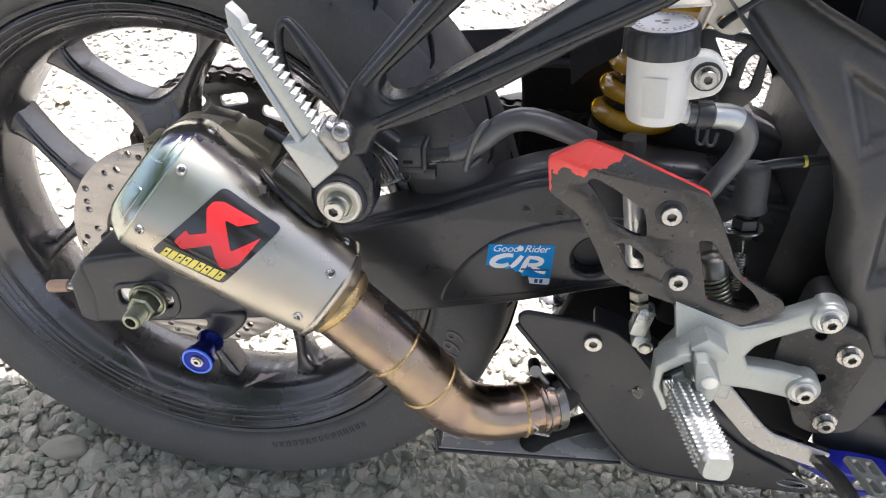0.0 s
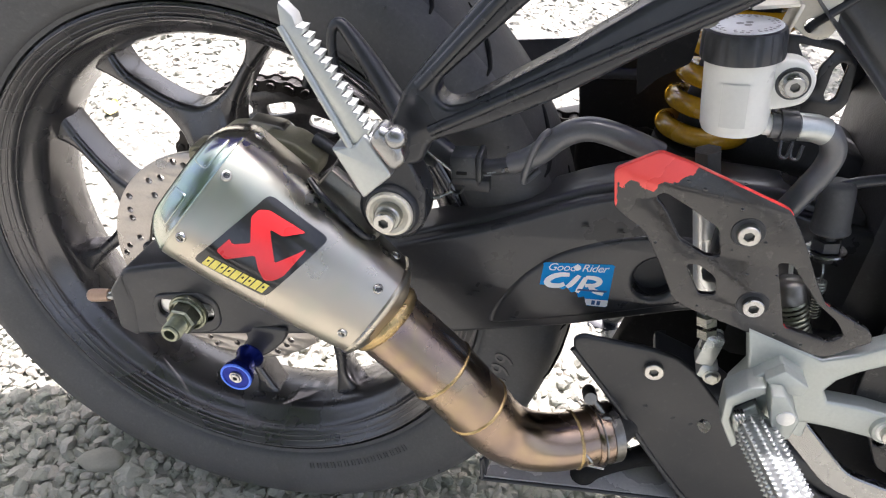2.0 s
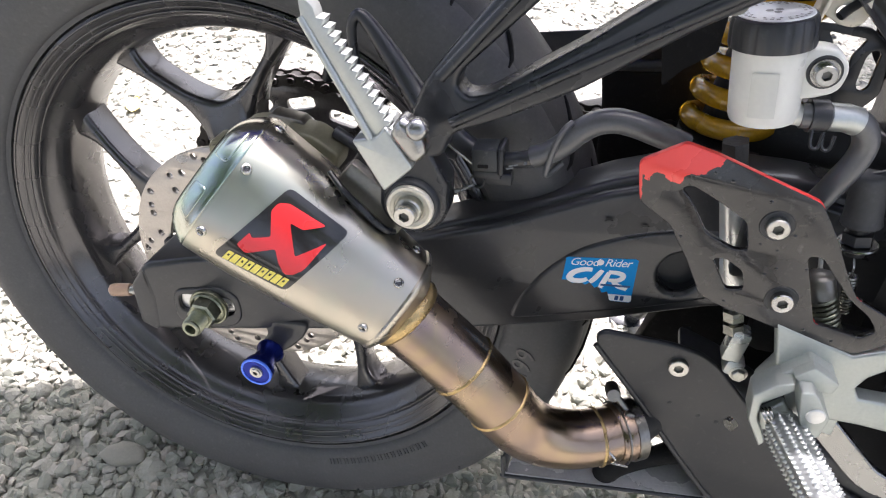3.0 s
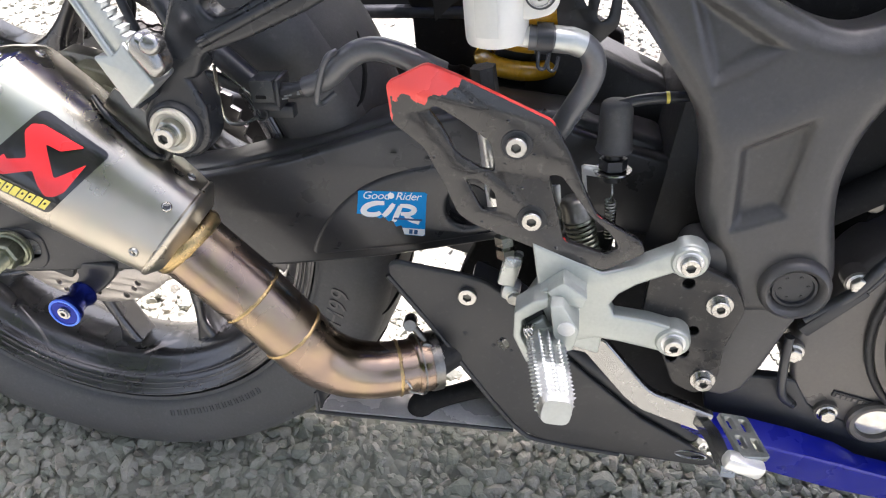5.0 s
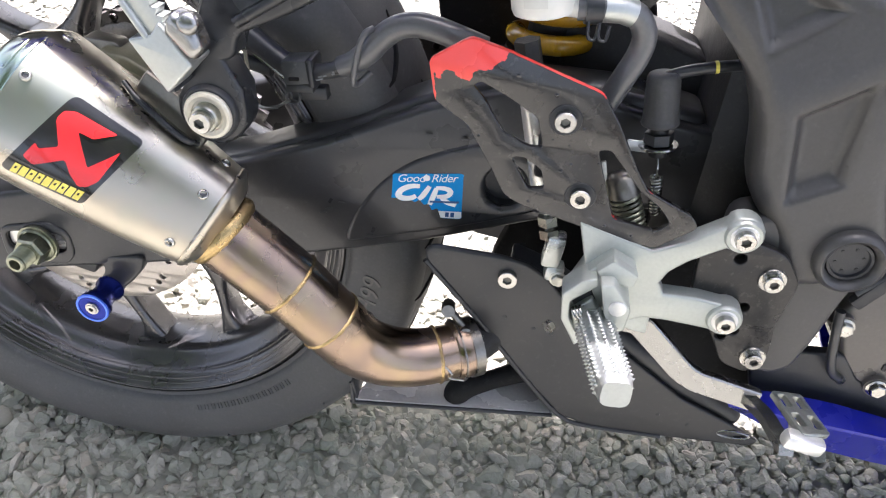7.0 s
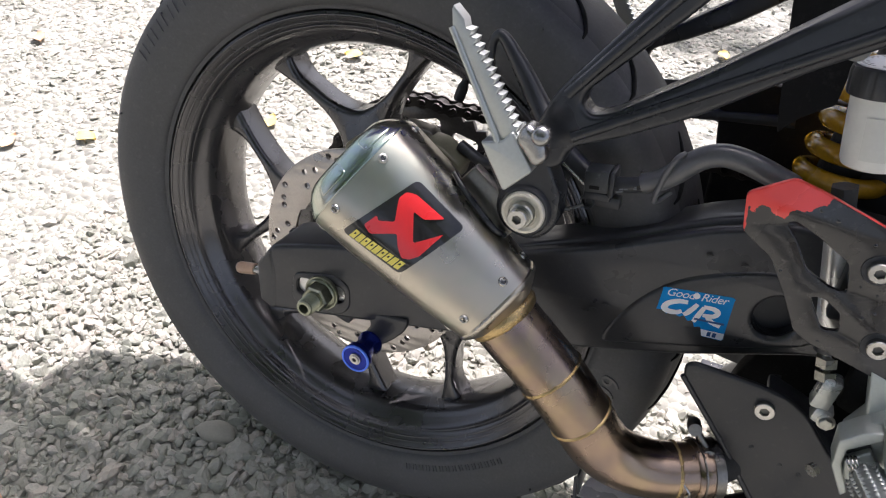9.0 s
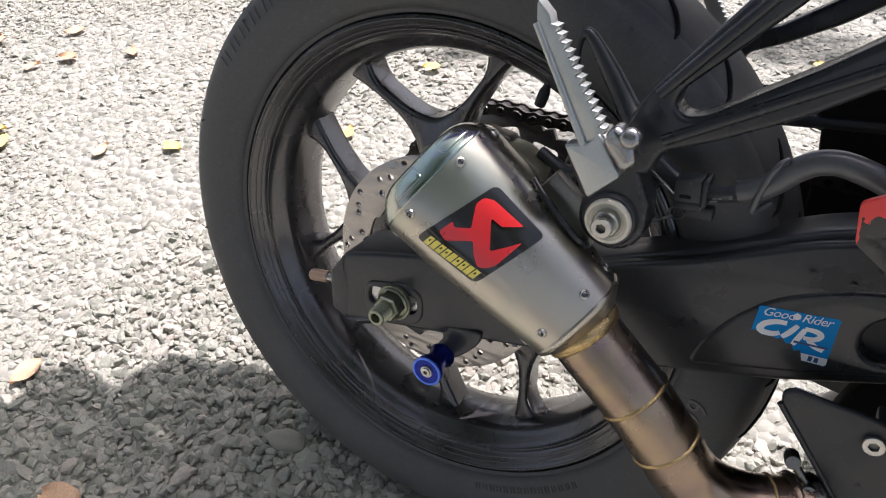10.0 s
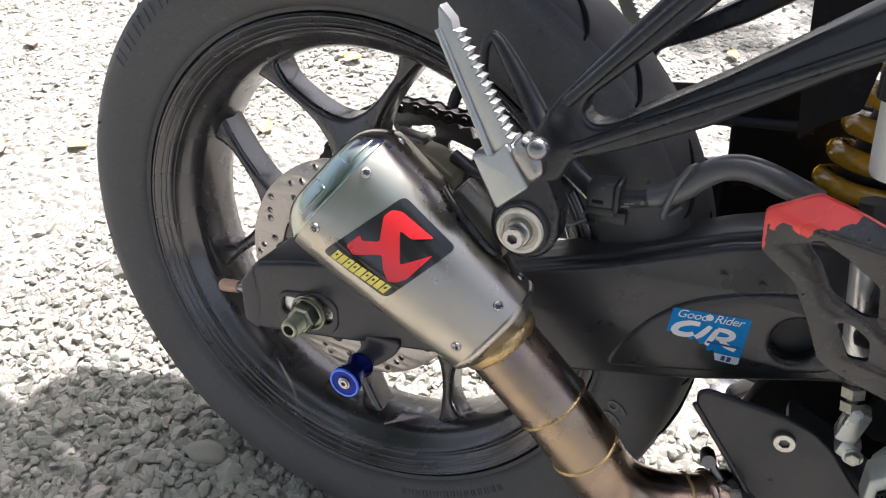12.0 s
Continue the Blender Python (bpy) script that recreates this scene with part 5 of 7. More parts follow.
# ---- brake reservoir, shock, hoses ----
def reservoir():
    low, high = Vector((0.3715, -0.1260, 0.2280)), Vector((0.3600, -0.1260, 0.2960))
    up = (high - low).normalized()

    def stand(profile, n=40):
        """Turned about the reservoir's own axis: (radius, height)."""
        return turned(spun([(r, -h) for r, h in profile], 0, 0, n), low, up)

    cup = part("fluid_reservoir", stand([(0.0, 0.0), (0.0150, 0.0), (0.0178, 0.0012), (0.0188, 0.0040), (0.0192, 0.0150), (0.0196, 0.0430), (0.0185, 0.0440)]), CUP_WHITE, motorcycle, "translucent white brake fluid reservoir with a black cap", smooth=40)
    part("level_window", stand_panel(low, up, 0.0201, -1.95, -1.25, 0.008, 0.033), FLUID, cup, smooth=60)
    cap_rows = []
    n = 96
    bm = bmesh.new()
    for r0, h in ((0.0195, 0.0425), (0.0222, 0.0432), (0.0226, 0.0450), (0.0222, 0.0560), (0.0210, 0.0590), (0.0195, 0.0596)):
        row = []
        for k in range(n):
            a = 2 * math.pi * k / n
            notch = 0.0011 * max(0.0, math.cos(16 * a)) ** 3 if 0.044 < h < 0.0575 else 0
            row.append(bm.verts.new(((r0 - notch) * math.cos(a), -h, (r0 - notch) * math.sin(a))))
        cap_rows.append(row)
    for a, b in zip(cap_rows, cap_rows[1:]):
        for k in range(n):
            bm.faces.new((a[k], a[(k + 1) % n], b[(k + 1) % n], b[k]))
    bm.faces.new(cap_rows[-1])
    bmesh.ops.recalc_face_normals(bm, faces=bm.faces)
    cap = part("cap", turned(bm, low, up), BLACK_PLASTIC, cup, "black grooved screw cap", smooth=35)
    part("cap_disc", stand([(0.0, 0.0604), (0.0190, 0.0604), (0.0196, 0.0598)]), CAP_TOP, cup, "grey printed cap disc with warning text", smooth=35)
    # warning print that cannot be read
    side = up.orthogonal().normalized()
    other = up.cross(side)
    marks = []
    for r, count, wide in ((0.0168, 34, 0.0019), (0.0142, 22, 0.0015)):
        for k in range(count):
            if (k * 7) % 11 in (0, 5):
                continue
            a = 2 * math.pi * k / count
            c = low + up * 0.0606 + (side * math.cos(a) + other * math.sin(a)) * r
            t, o = other * math.cos(a) - side * math.sin(a), side * math.cos(a) + other * math.sin(a)
            bm = bmesh.new()
            bm.faces.new([bm.verts.new(c + t * (wide / 2 * i) + o * (0.0008 * j)) for i, j in ((-1, -1), (1, -1), (1, 1), (-1, 1))])
            marks.append(bm)
    for a in (0.0, 2.1, 4.2):
        c = low + up * 0.0606 + (side * math.cos(a) + other * math.sin(a)) * 0.003
        bm = bmesh.new()
        bm.faces.new([bm.verts.new(c + (side * math.cos(q) + other * math.sin(q)) * 0.0022) for q in np.linspace(0, 2 * math.pi, 9)[:-1]])
        marks.append(bm)
    part("cap_print", joined(*marks), PRINT_GREY, cup)
    # ear with its bolt
    ear = fillet([(0.380, 0.274), (0.396, 0.275), (0.405, 0.266), (0.403, 0.252), (0.392, 0.247), (0.379, 0.244)], 0.006, 4)
    part("ear", plate(ear, -0.136, -0.122, bevel=0.002), CUP_WHITE, cup, smooth=50)
    part("ear_grommet", spun([(0.004, -0.1365), (0.0090, -0.1365), (0.0095, -0.135), (0.004, -0.135)], 0.3925, 0.262, 28, True), BLACK_PLASTIC, cup, smooth=40)
    part("ear_washer", spun([(0.003, -0.1380), (0.0075, -0.1380), (0.0078, -0.1365), (0.003, -0.1365)], 0.3925, 0.262, 28, True), BOLT, cup, smooth=30)
    b = part("ear_bolt", socket_bolt_mesh(0.0055, 0.0045), [BOLT, SOCKET_DARK], cup, smooth=35)
    b.location = (0.3925, -0.138, 0.262)
    part("spout", tube([(0.380, -0.128, 0.2345, 0.0062), (0.392, -0.129, 0.2345, 0.0060), (0.400, -0.129, 0.235, 0.0060)], 0.006, 16), CUP_WHITE, cup, smooth=60)


def stand_panel(low, up, r, a0, a1, h0, h1):
    bm = bmesh.new()
    rows = [[bm.verts.new((r * math.cos(a), -h, r * math.sin(a))) for a in np.linspace(a0, a1, 8)] for h in (h0, h1)]
    for k in range(7):
        bm.faces.new((rows[0][k], rows[0][k + 1], rows[1][k + 1], rows[1][k]))
    return turned(bm, low, up)


reservoir()


def reservoir_hose():
    line = [(0.390, -0.129, 0.2345), (0.401, -0.1285, 0.2352), (0.4147, -0.1245, 0.2347), (0.4255, -0.1210, 0.2305), (0.4315, -0.1195, 0.2200), (0.4304, -0.1190, 0.2075), (0.4255, -0.1185, 0.1940), (0.4200, -0.1180, 0.1800), (0.4110, -0.1170, 0.1600)]
    hose = part("reservoir_hose", tube(line, 0.0074, 18), HOSE_GREY, motorcycle, "grey black rubber brake fluid hose", smooth=60)
    part("hose_clip", tube([(0.394, -0.1288, 0.2348), (0.4035, -0.1277, 0.2353)], 0.0092, 20, smooth_line=False), BLACK_PLASTIC, hose, "black spring clip", smooth=40)
    part("clip_band", tube([(0.4035, -0.1277, 0.2353), (0.4147, -0.1245, 0.2349), (0.4215, -0.1222, 0.2328)], 0.0080, 20, smooth_line=False), ALU, hose, "shiny metal hose ferrule", smooth=40)
    for x in (0.397, 0.403):
        part("clip_ear", tube([(x, -0.135, 0.229), (x + 0.001, -0.138, 0.221), (x + 0.005, -0.138, 0.2205), (x + 0.006, -0.136, 0.228)], 0.0011, 6), BLACK_PLASTIC, hose, smooth=60)


reservoir_hose()


def shock():
    a, b = Vector((0.3790, 0.0200, 0.1560)), Vector((0.3980, 0.0200, 0.330))
    body = part("shock_absorber", tube([a - (b - a) * 0.25, b], 0.020, 20, smooth_line=False), ENGINE_DARK, motorcycle, "rear shock absorber with a yellow spring", smooth=50)
    part("spring", coil(a, b, 0.0290, 0.0078, 7.8, 14, 28), SPRING_YELLOW, body, "ochre yellow coil spring", smooth=60)
    part("spring_seat", tube([a - (b - a) * 0.06, a - (b - a) * 0.005], 0.034, 28, smooth_line=False), ENGINE_DARK, body, smooth=40)
    part("linkage", block((0.05, 0.05, 0.04), Matrix.Translation((0.41, 0, 0.10)), 0.006), ENGINE_DARK, body, smooth=40)


shock()


def seat_bracket():
    """Cream bracket with a bent tongue above the reservoir."""
    out = fillet([(0.3875, 0.330), (0.3875, 0.2880), (0.3910, 0.2830), (0.4010, 0.2775), (0.4100, 0.2770), (0.4150, 0.2830), (0.4130, 0.3000), (0.4160, 0.330)], 0.004)
    br = part("cream_bracket", plate(out, -0.100, -0.096, [ring(0.401, 0.285, 0.0036, 16)], bevel=0.0008), CREAM, motorcycle, "cream painted steel bracket with a slotted hole", smooth=40)
    part("tongue", block((0.024, 0.014, 0.0022), Matrix.Translation((0.3745, -0.116, 0.2975)) @ Matrix.Rotation(-0.2, 4, "Y"), 0.0008), CREAM, br, smooth=40)
    part("bent_leg", block((0.0022, 0.020, 0.016), Matrix.Translation((0.3870, -0.110, 0.2920)) @ Matrix.Rotation(0.2, 4, "Y"), 0.0008), CREAM, br, smooth=40)
    part("lever", tube([(0.399, -0.103, 0.283), (0.4017, -0.101, 0.2857), (0.430, -0.097, 0.312)], 0.0026, 8, smooth_line=False), BLACK_PLASTIC, br, smooth=60)
    out = fillet([(0.3943, 0.2712), (0.4268, 0.2720), (0.4420, 0.2609), (0.4448, 0.2335), (0.4383, 0.2242), (0.4298, 0.2144), (0.4124, 0.2073), (0.4050, 0.2300)], 0.004)
    cuts = [fillet([(0.4047, 0.267), (0.4271, 0.2652), (0.4215, 0.254), (0.4225, 0.2411)], 0.002), fillet([(0.4326, 0.2595), (0.4371, 0.2582), (0.4367, 0.2364), (0.4324, 0.2333), (0.4293, 0.2373), (0.4296, 0.2552)], 0.003)]
    part("slotted_stay", plate(out, -0.0735, -0.0705, cuts, bevel=0.0006), SUB_PAINT, motorcycle, "black slotted steel stay behind the reservoir", smooth=40)
    part("frame_eye", spun([(0.004, -0.150), (0.0066, -0.150), (0.0074, -0.147), (0.0074, -0.135), (0.004, -0.135)], 0.3375, 0.2950, 24, True), STRAP_METAL, motorcycle, "plated hanger bolt washer", smooth=35)


seat_bracket()


CONNECTOR_PLASTIC = material("dusty_connector_plastic", (0.034, 0.038, 0.040), 0.45, bump=0.1, bump_scale=900, speck=(*DUST, 0.3))


def brake_hose():
    line = [(0.338, -0.105, 0.1955, 0.0076), (0.3180, -0.1080, 0.2020, 0.0080), (0.3045, -0.1080, 0.2052, 0.0080), (0.2923, -0.1080, 0.2060, 0.0080), (0.2808, -0.1080, 0.2022, 0.0080), (0.2711, -0.1080, 0.1940, 0.0080), (0.2638, -0.1080, 0.1852, 0.0080), (0.2537, -0.1070, 0.1762, 0.0077), (0.2445, -0.1060, 0.1712, 0.0074)]
    hose = part("brake_hose", tube(line, 0.0074, 16), HOSE_GREY, motorcycle, "thick black rubber hose curving to a connector", smooth=60)
    part("thin_hose", tube([(0.2480, -0.1065, 0.1730), (0.2395, -0.1055, 0.1685), (0.2310, -0.1040, 0.1655), (0.2225, -0.1000, 0.1630)], 0.0058, 14), HOSE_RUBBER, hose, smooth=60)
    part("dark_pipe", tube([(0.2080, -0.0920, 0.1600), (0.1960, -0.0900, 0.1640), (0.1800, -0.0880, 0.1740), (0.1600, -0.0860, 0.1870)], 0.0085, 14), HOSE_RUBBER, hose, smooth=60)
    part("hose_loop", tube([(0.2665, -0.1100, 0.2010), (0.2628, -0.1165, 0.1990), (0.2590, -0.1175, 0.1890), (0.2562, -0.1170, 0.1740), (0.2553, -0.1150, 0.1650), (0.2575, -0.1090, 0.1630), (0.2640, -0.1030, 0.1690)], 0.0021, 8), HOSE_GREY, hose, "black hose guide ring", smooth=60)
    for x, y, z, w in ((0.2308, -0.1102, 0.1622, 0.0050), (0.2313, -0.1105, 0.1643, 0.0030), (0.2345, -0.1108, 0.1655, 0.0028), (0.2408, -0.1123, 0.1680, 0.0022), (0.2410, -0.1125, 0.1695, 0.0018)):
        part("print_bar", block((w, 0.0005, 0.0011), Matrix.Translation((x, y, z)) @ Matrix.Rotation(-0.35, 4, "Y"), 0.0001, 1), PRINT_GREY, hose)
    part("vent_hole", block((0.0024, 0.0005, 0.0030), Matrix.Translation((0.2430, -0.1130, 0.1702)) @ Matrix.Rotation(-0.35, 4, "Y"), 0.0001, 1), PRINT_BLACK, hose)
    con = part("wire_connector", block((0.0178, 0.020, 0.0165), Matrix.Translation((0.2130, -0.098, 0.1632)) @ Matrix.Rotation(-0.15, 4, "Y"), 0.0014), CONNECTOR_PLASTIC, motorcycle, "black plastic wiring connector", smooth=40)
    part("connector_band", block((0.0045, 0.0225, 0.0200), Matrix.Translation((0.2238, -0.098, 0.1640)) @ Matrix.Rotation(-0.10, 4, "Y"), 0.002), BLACK_PLASTIC, con, smooth=40)
    part("connector_slot", block((0.0075, 0.001, 0.0026), Matrix.Translation((0.2122, -0.1082, 0.1592)) @ Matrix.Rotation(-0.12, 4, "Y"), 0.0004, 1), BLACK_AND_SHADE, con)
    part("holder", block((0.0200, 0.018, 0.0066), Matrix.Translation((0.2150, -0.0975, 0.1520)) @ Matrix.Rotation(-0.10, 4, "Y"), 0.0014), BLACK_PLASTIC, con, smooth=40)
    part("holder_foot", block((0.026, 0.010, 0.0100), Matrix.Translation((0.2190, -0.0930, 0.1450)) @ Matrix.Rotation(-0.12, 4, "Y"), 0.002), BLACK_PLASTIC, con, smooth=40)
    part("holder_eye", spun([(0.0040, -0.1000), (0.0050, -0.1005), (0.0056, -0.1000), (0.0056, -0.0975), (0.0040, -0.0975)], 0.2080, 0.1425, 20, True), CONNECTOR_PLASTIC, con, smooth=40)
    part("wire_loop", tube([(0.178, -0.105, 0.176), (0.180, -0.105, 0.150), (0.184, -0.103, 0.134), (0.196, -0.102, 0.134), (0.206, -0.100, 0.140)], 0.0013, 6), ZINC, con, smooth=60)
    part("wire_strut", tube([(0.184, -0.106, 0.172), (0.204, -0.104, 0.158)], 0.0009, 6, smooth_line=False), ZINC, con, smooth=60)


brake_hose()


# ---- rider's footrest set ----
def heel_guard():
    outline = [(0.309, 0.2005), (0.3325, 0.2165), (0.352, 0.2120), (0.4125, 0.1930), (0.4260, 0.1745), (0.4420, 0.1475), (0.4515, 0.1340), (0.4825, 0.1205), (0.4875, 0.1125), (0.4640, 0.0930), (0.4180, 0.1010), (0.3740, 0.1120), (0.3630, 0.1175), (0.3510, 0.1390), (0.3355, 0.1625), (0.3230, 0.1700), (0.3140, 0.1760)]
    holes = [[(0.336, 0.188), (0.341, 0.191), (0.357, 0.184), (0.377, 0.173), (0.383, 0.154), (0.375, 0.153), (0.357, 0.161), (0.345, 0.179)],
             [(0.3645, 0.1445), (0.372, 0.146), (0.384, 0.139), (0.388, 0.126), (0.378, 0.124)],
             [(0.416, 0.157), (0.424, 0.158), (0.447, 0.133), (0.462, 0.123), (0.470, 0.113), (0.462, 0.106), (0.434, 0.111)]]
    bm = plate(fillet(outline, 0.0035, 3), -0.1490, -0.1445, [fillet(h, 0.003, 3) for h in holes], bevel=0.0007)
    bm.faces.ensure_lookup_table()
    bm.normal_update()
    for f in bm.faces:
        c = f.calc_center_median()
        if f.normal.z > 0.35 and f.normal.y > -0.8 and c.z > 0.19 - 0.0 * c.x and c.x < 0.415:
            f.material_index = 1
        elif f.normal.y > -0.6 and c.x > 0.40 and c.z < 0.19 and (f.normal.x > 0.2) and random.random() < 0.22:
            f.material_index = 1
    guard = part("heel_guard", bm, [HEEL_PAINT, RED_PAINT], motorcycle, "scratched black alloy heel guard with worn red paint at its corner and edges", smooth=35)
    for x, z in ((0.3935, 0.1740), (0.4110, 0.1240)):
        part("bolt_cup", spun([(0.004, -0.1492), (0.0096, -0.1497), (0.0100, -0.1490), (0.0100, -0.1480)], x, z, 28), BLACK_PLASTIC, guard, smooth=40)
        socket_bolt(guard, (x, -0.1488, z), 0.0066, 0.0055)
    for x, z, r in ((0.352, 0.2010, 0.0013), (0.3625, 0.1975, 0.0017), (0.3715, 0.1945, 0.0011), (0.3860, 0.1885, 0.0014), (0.4050, 0.1690, 0.0015), (0.3985, 0.1575, 0.0010), (0.4015, 0.1450, 0.0013), (0.3880, 0.1600, 0.0010), (0.3960, 0.1395, 0.0016), (0.4180, 0.1480, 0.0010), (0.4300, 0.1045, 0.0014), (0.3790, 0.1150, 0.0012), (0.4480, 0.1000, 0.0012), (0.3430, 0.1560, 0.0012)):
        part("oil_drop", spun([(0, -0.1496), (r * 0.7, -0.1494), (r, -0.1488)], x, z, 12), PRINT_BLACK, guard, smooth=60)
    return guard


guard = heel_guard()


def master_cylinder():
    a, b = Vector((0.3645, -0.116, 0.205)), Vector((0.4055, -0.121, 0.048))
    at = lambda t: a.lerp(b, t)
    cyl = part("master_cylinder", tube([at(0.12), at(0.62)], 0.0092, 24, smooth_line=False), ALU_RAW, motorcycle, "silver rear brake master cylinder behind the heel guard", smooth=50)
    part("mount", block((0.030, 0.016, 0.050), Matrix.Translation((0.395, -0.128, 0.150)), 0.003), BLACK_PLASTIC, cyl, smooth=40)
    part("banjo_top", tube([at(-0.02), at(0.13)], 0.0085, 6, smooth_line=False), ENGINE_DARK, cyl, smooth=30)
    part("rubber_boot", tube([at(0.62), at(0.70)], 0.0095, 18, smooth_line=False), BLACK_PLASTIC, cyl, smooth=40)
    part("push_rod", tube([at(0.68), at(0.92)], 0.0036, 12, smooth_line=False), BOLT, cyl, smooth=40)
    for t in (0.735, 0.80):
        part("lock_nut", tube([at(t), at(t + 0.045)], 0.0076, 6, smooth_line=False), ZINC, cyl, smooth=25)
    part("clevis", block((0.013, 0.014, 0.026), Matrix.Translation((0.4030, -0.121, 0.0630)) @ Matrix.Rotation(0.10, 4, "Y"), 0.002), ALU, cyl, smooth=40)
    part("clevis_fork", block((0.014, 0.015, 0.014), Matrix.Translation((0.4060, -0.122, 0.0455)) @ Matrix.Rotation(0.10, 4, "Y"), 0.004), ALU, cyl, smooth=40)
    hex_bolt(cyl, (0.4095, -0.129, 0.0430), 0.0046, 0.004, mat=ZINC)
    # return springs and brake light switch
    part("return_spring", coil((0.4425, -0.117, 0.1125), (0.4570, -0.122, 0.0800), 0.0095, 0.0012, 10, 6, 18), OLIVE_ZINC, cyl, "dull plated return spring", smooth=60)
    part("spring_stay", block((0.0060, 0.0020, 0.036), Matrix.Translation((0.4275, -0.1180, 0.1175)) @ Matrix.Rotation(-0.24, 4, "Y"), 0.0008), ZINC, cyl, smooth=40)
    part("spring_sleeve", tube([(0.4370, -0.1150, 0.1270, 0.0070), (0.4378, -0.1155, 0.1245, 0.0105), (0.4425, -0.1170, 0.1120, 0.0108)], 0.0112, 18, smooth_line=False), STRAP_METAL, cyl, smooth=50)


master_cylinder()


def brake_switch():
    top, low = Vector((0.4500, -0.116, 0.2040)), Vector((0.4570, -0.119, 0.1580))
    at = lambda t: top.lerp(low, t)
    boot = part("brake_light_switch", tube([(*at(-0.02), 0.0075), (*at(0.04), 0.0105), (*at(0.30), 0.0112), (*at(0.62), 0.0118), (*at(0.70), 0.0128), (*at(0.74), 0.0120), (*at(0.76), 0.0090)], 0.011, 20, step=3), RUBBER, motorcycle, "black rubber booted brake light switch with a spring", smooth=60)
    part("switch_neck", tube([at(0.76), at(1.22)], 0.0062, 14, smooth_line=False), ENGINE_DARK, boot, smooth=40)
    part("switch_nut", tube([at(0.86), at(1.02)], 0.0098, 6, smooth_line=False), BLACK_PLASTIC, boot, smooth=25)
    part("switch_washer", turned(spun([(0.004, 0.001), (0.0130, 0.001), (0.0135, 0), (0.0130, -0.001), (0.004, -0.001)], 0, 0, 28, True), at(1.06), top - low), BOLT, boot, "plated bracket ring", smooth=35)
    part("bracket_strap", block((0.014, 0.002, 0.008), Matrix.Translation((0.4440, -0.119, 0.1525)), 0.0006), ALU_RAW, boot, smooth=40)
    part("bracket_leg", block((0.003, 0.003, 0.030), Matrix.Translation((0.4410, -0.117, 0.1400)) @ Matrix.Rotation(-0.25, 4, "Y"), 0.0008), ALU_RAW, boot, smooth=40)
    part("pull_wire", tube([at(1.22), (0.4605, -0.123, 0.1400), (0.4610, -0.123, 0.1330)], 0.0009, 6), BOLT, boot, smooth=60)
    part("pull_spring", coil((0.4610, -0.123, 0.1340), (0.4655, -0.125, 0.1060), 0.0038, 0.0008, 12, 6, 14), ZINC, boot, smooth=60)
    part("wire", tube([(0.4520, -0.116, 0.2020), (0.4660, -0.116, 0.2080), (0.4840, -0.114, 0.2120), (0.5050, -0.108, 0.2140)], 0.0038, 10), HOSE_RUBBER, boot, smooth=60)
    boot.location = (0.0034, 0.0270, -0.0157)
    part("wire_tag", tube([(0.4800, -0.1145, 0.2112), (0.4822, -0.1143, 0.2117)], 0.0042, 10, smooth_line=False), PRINT_YELLOW, boot)


brake_switch()


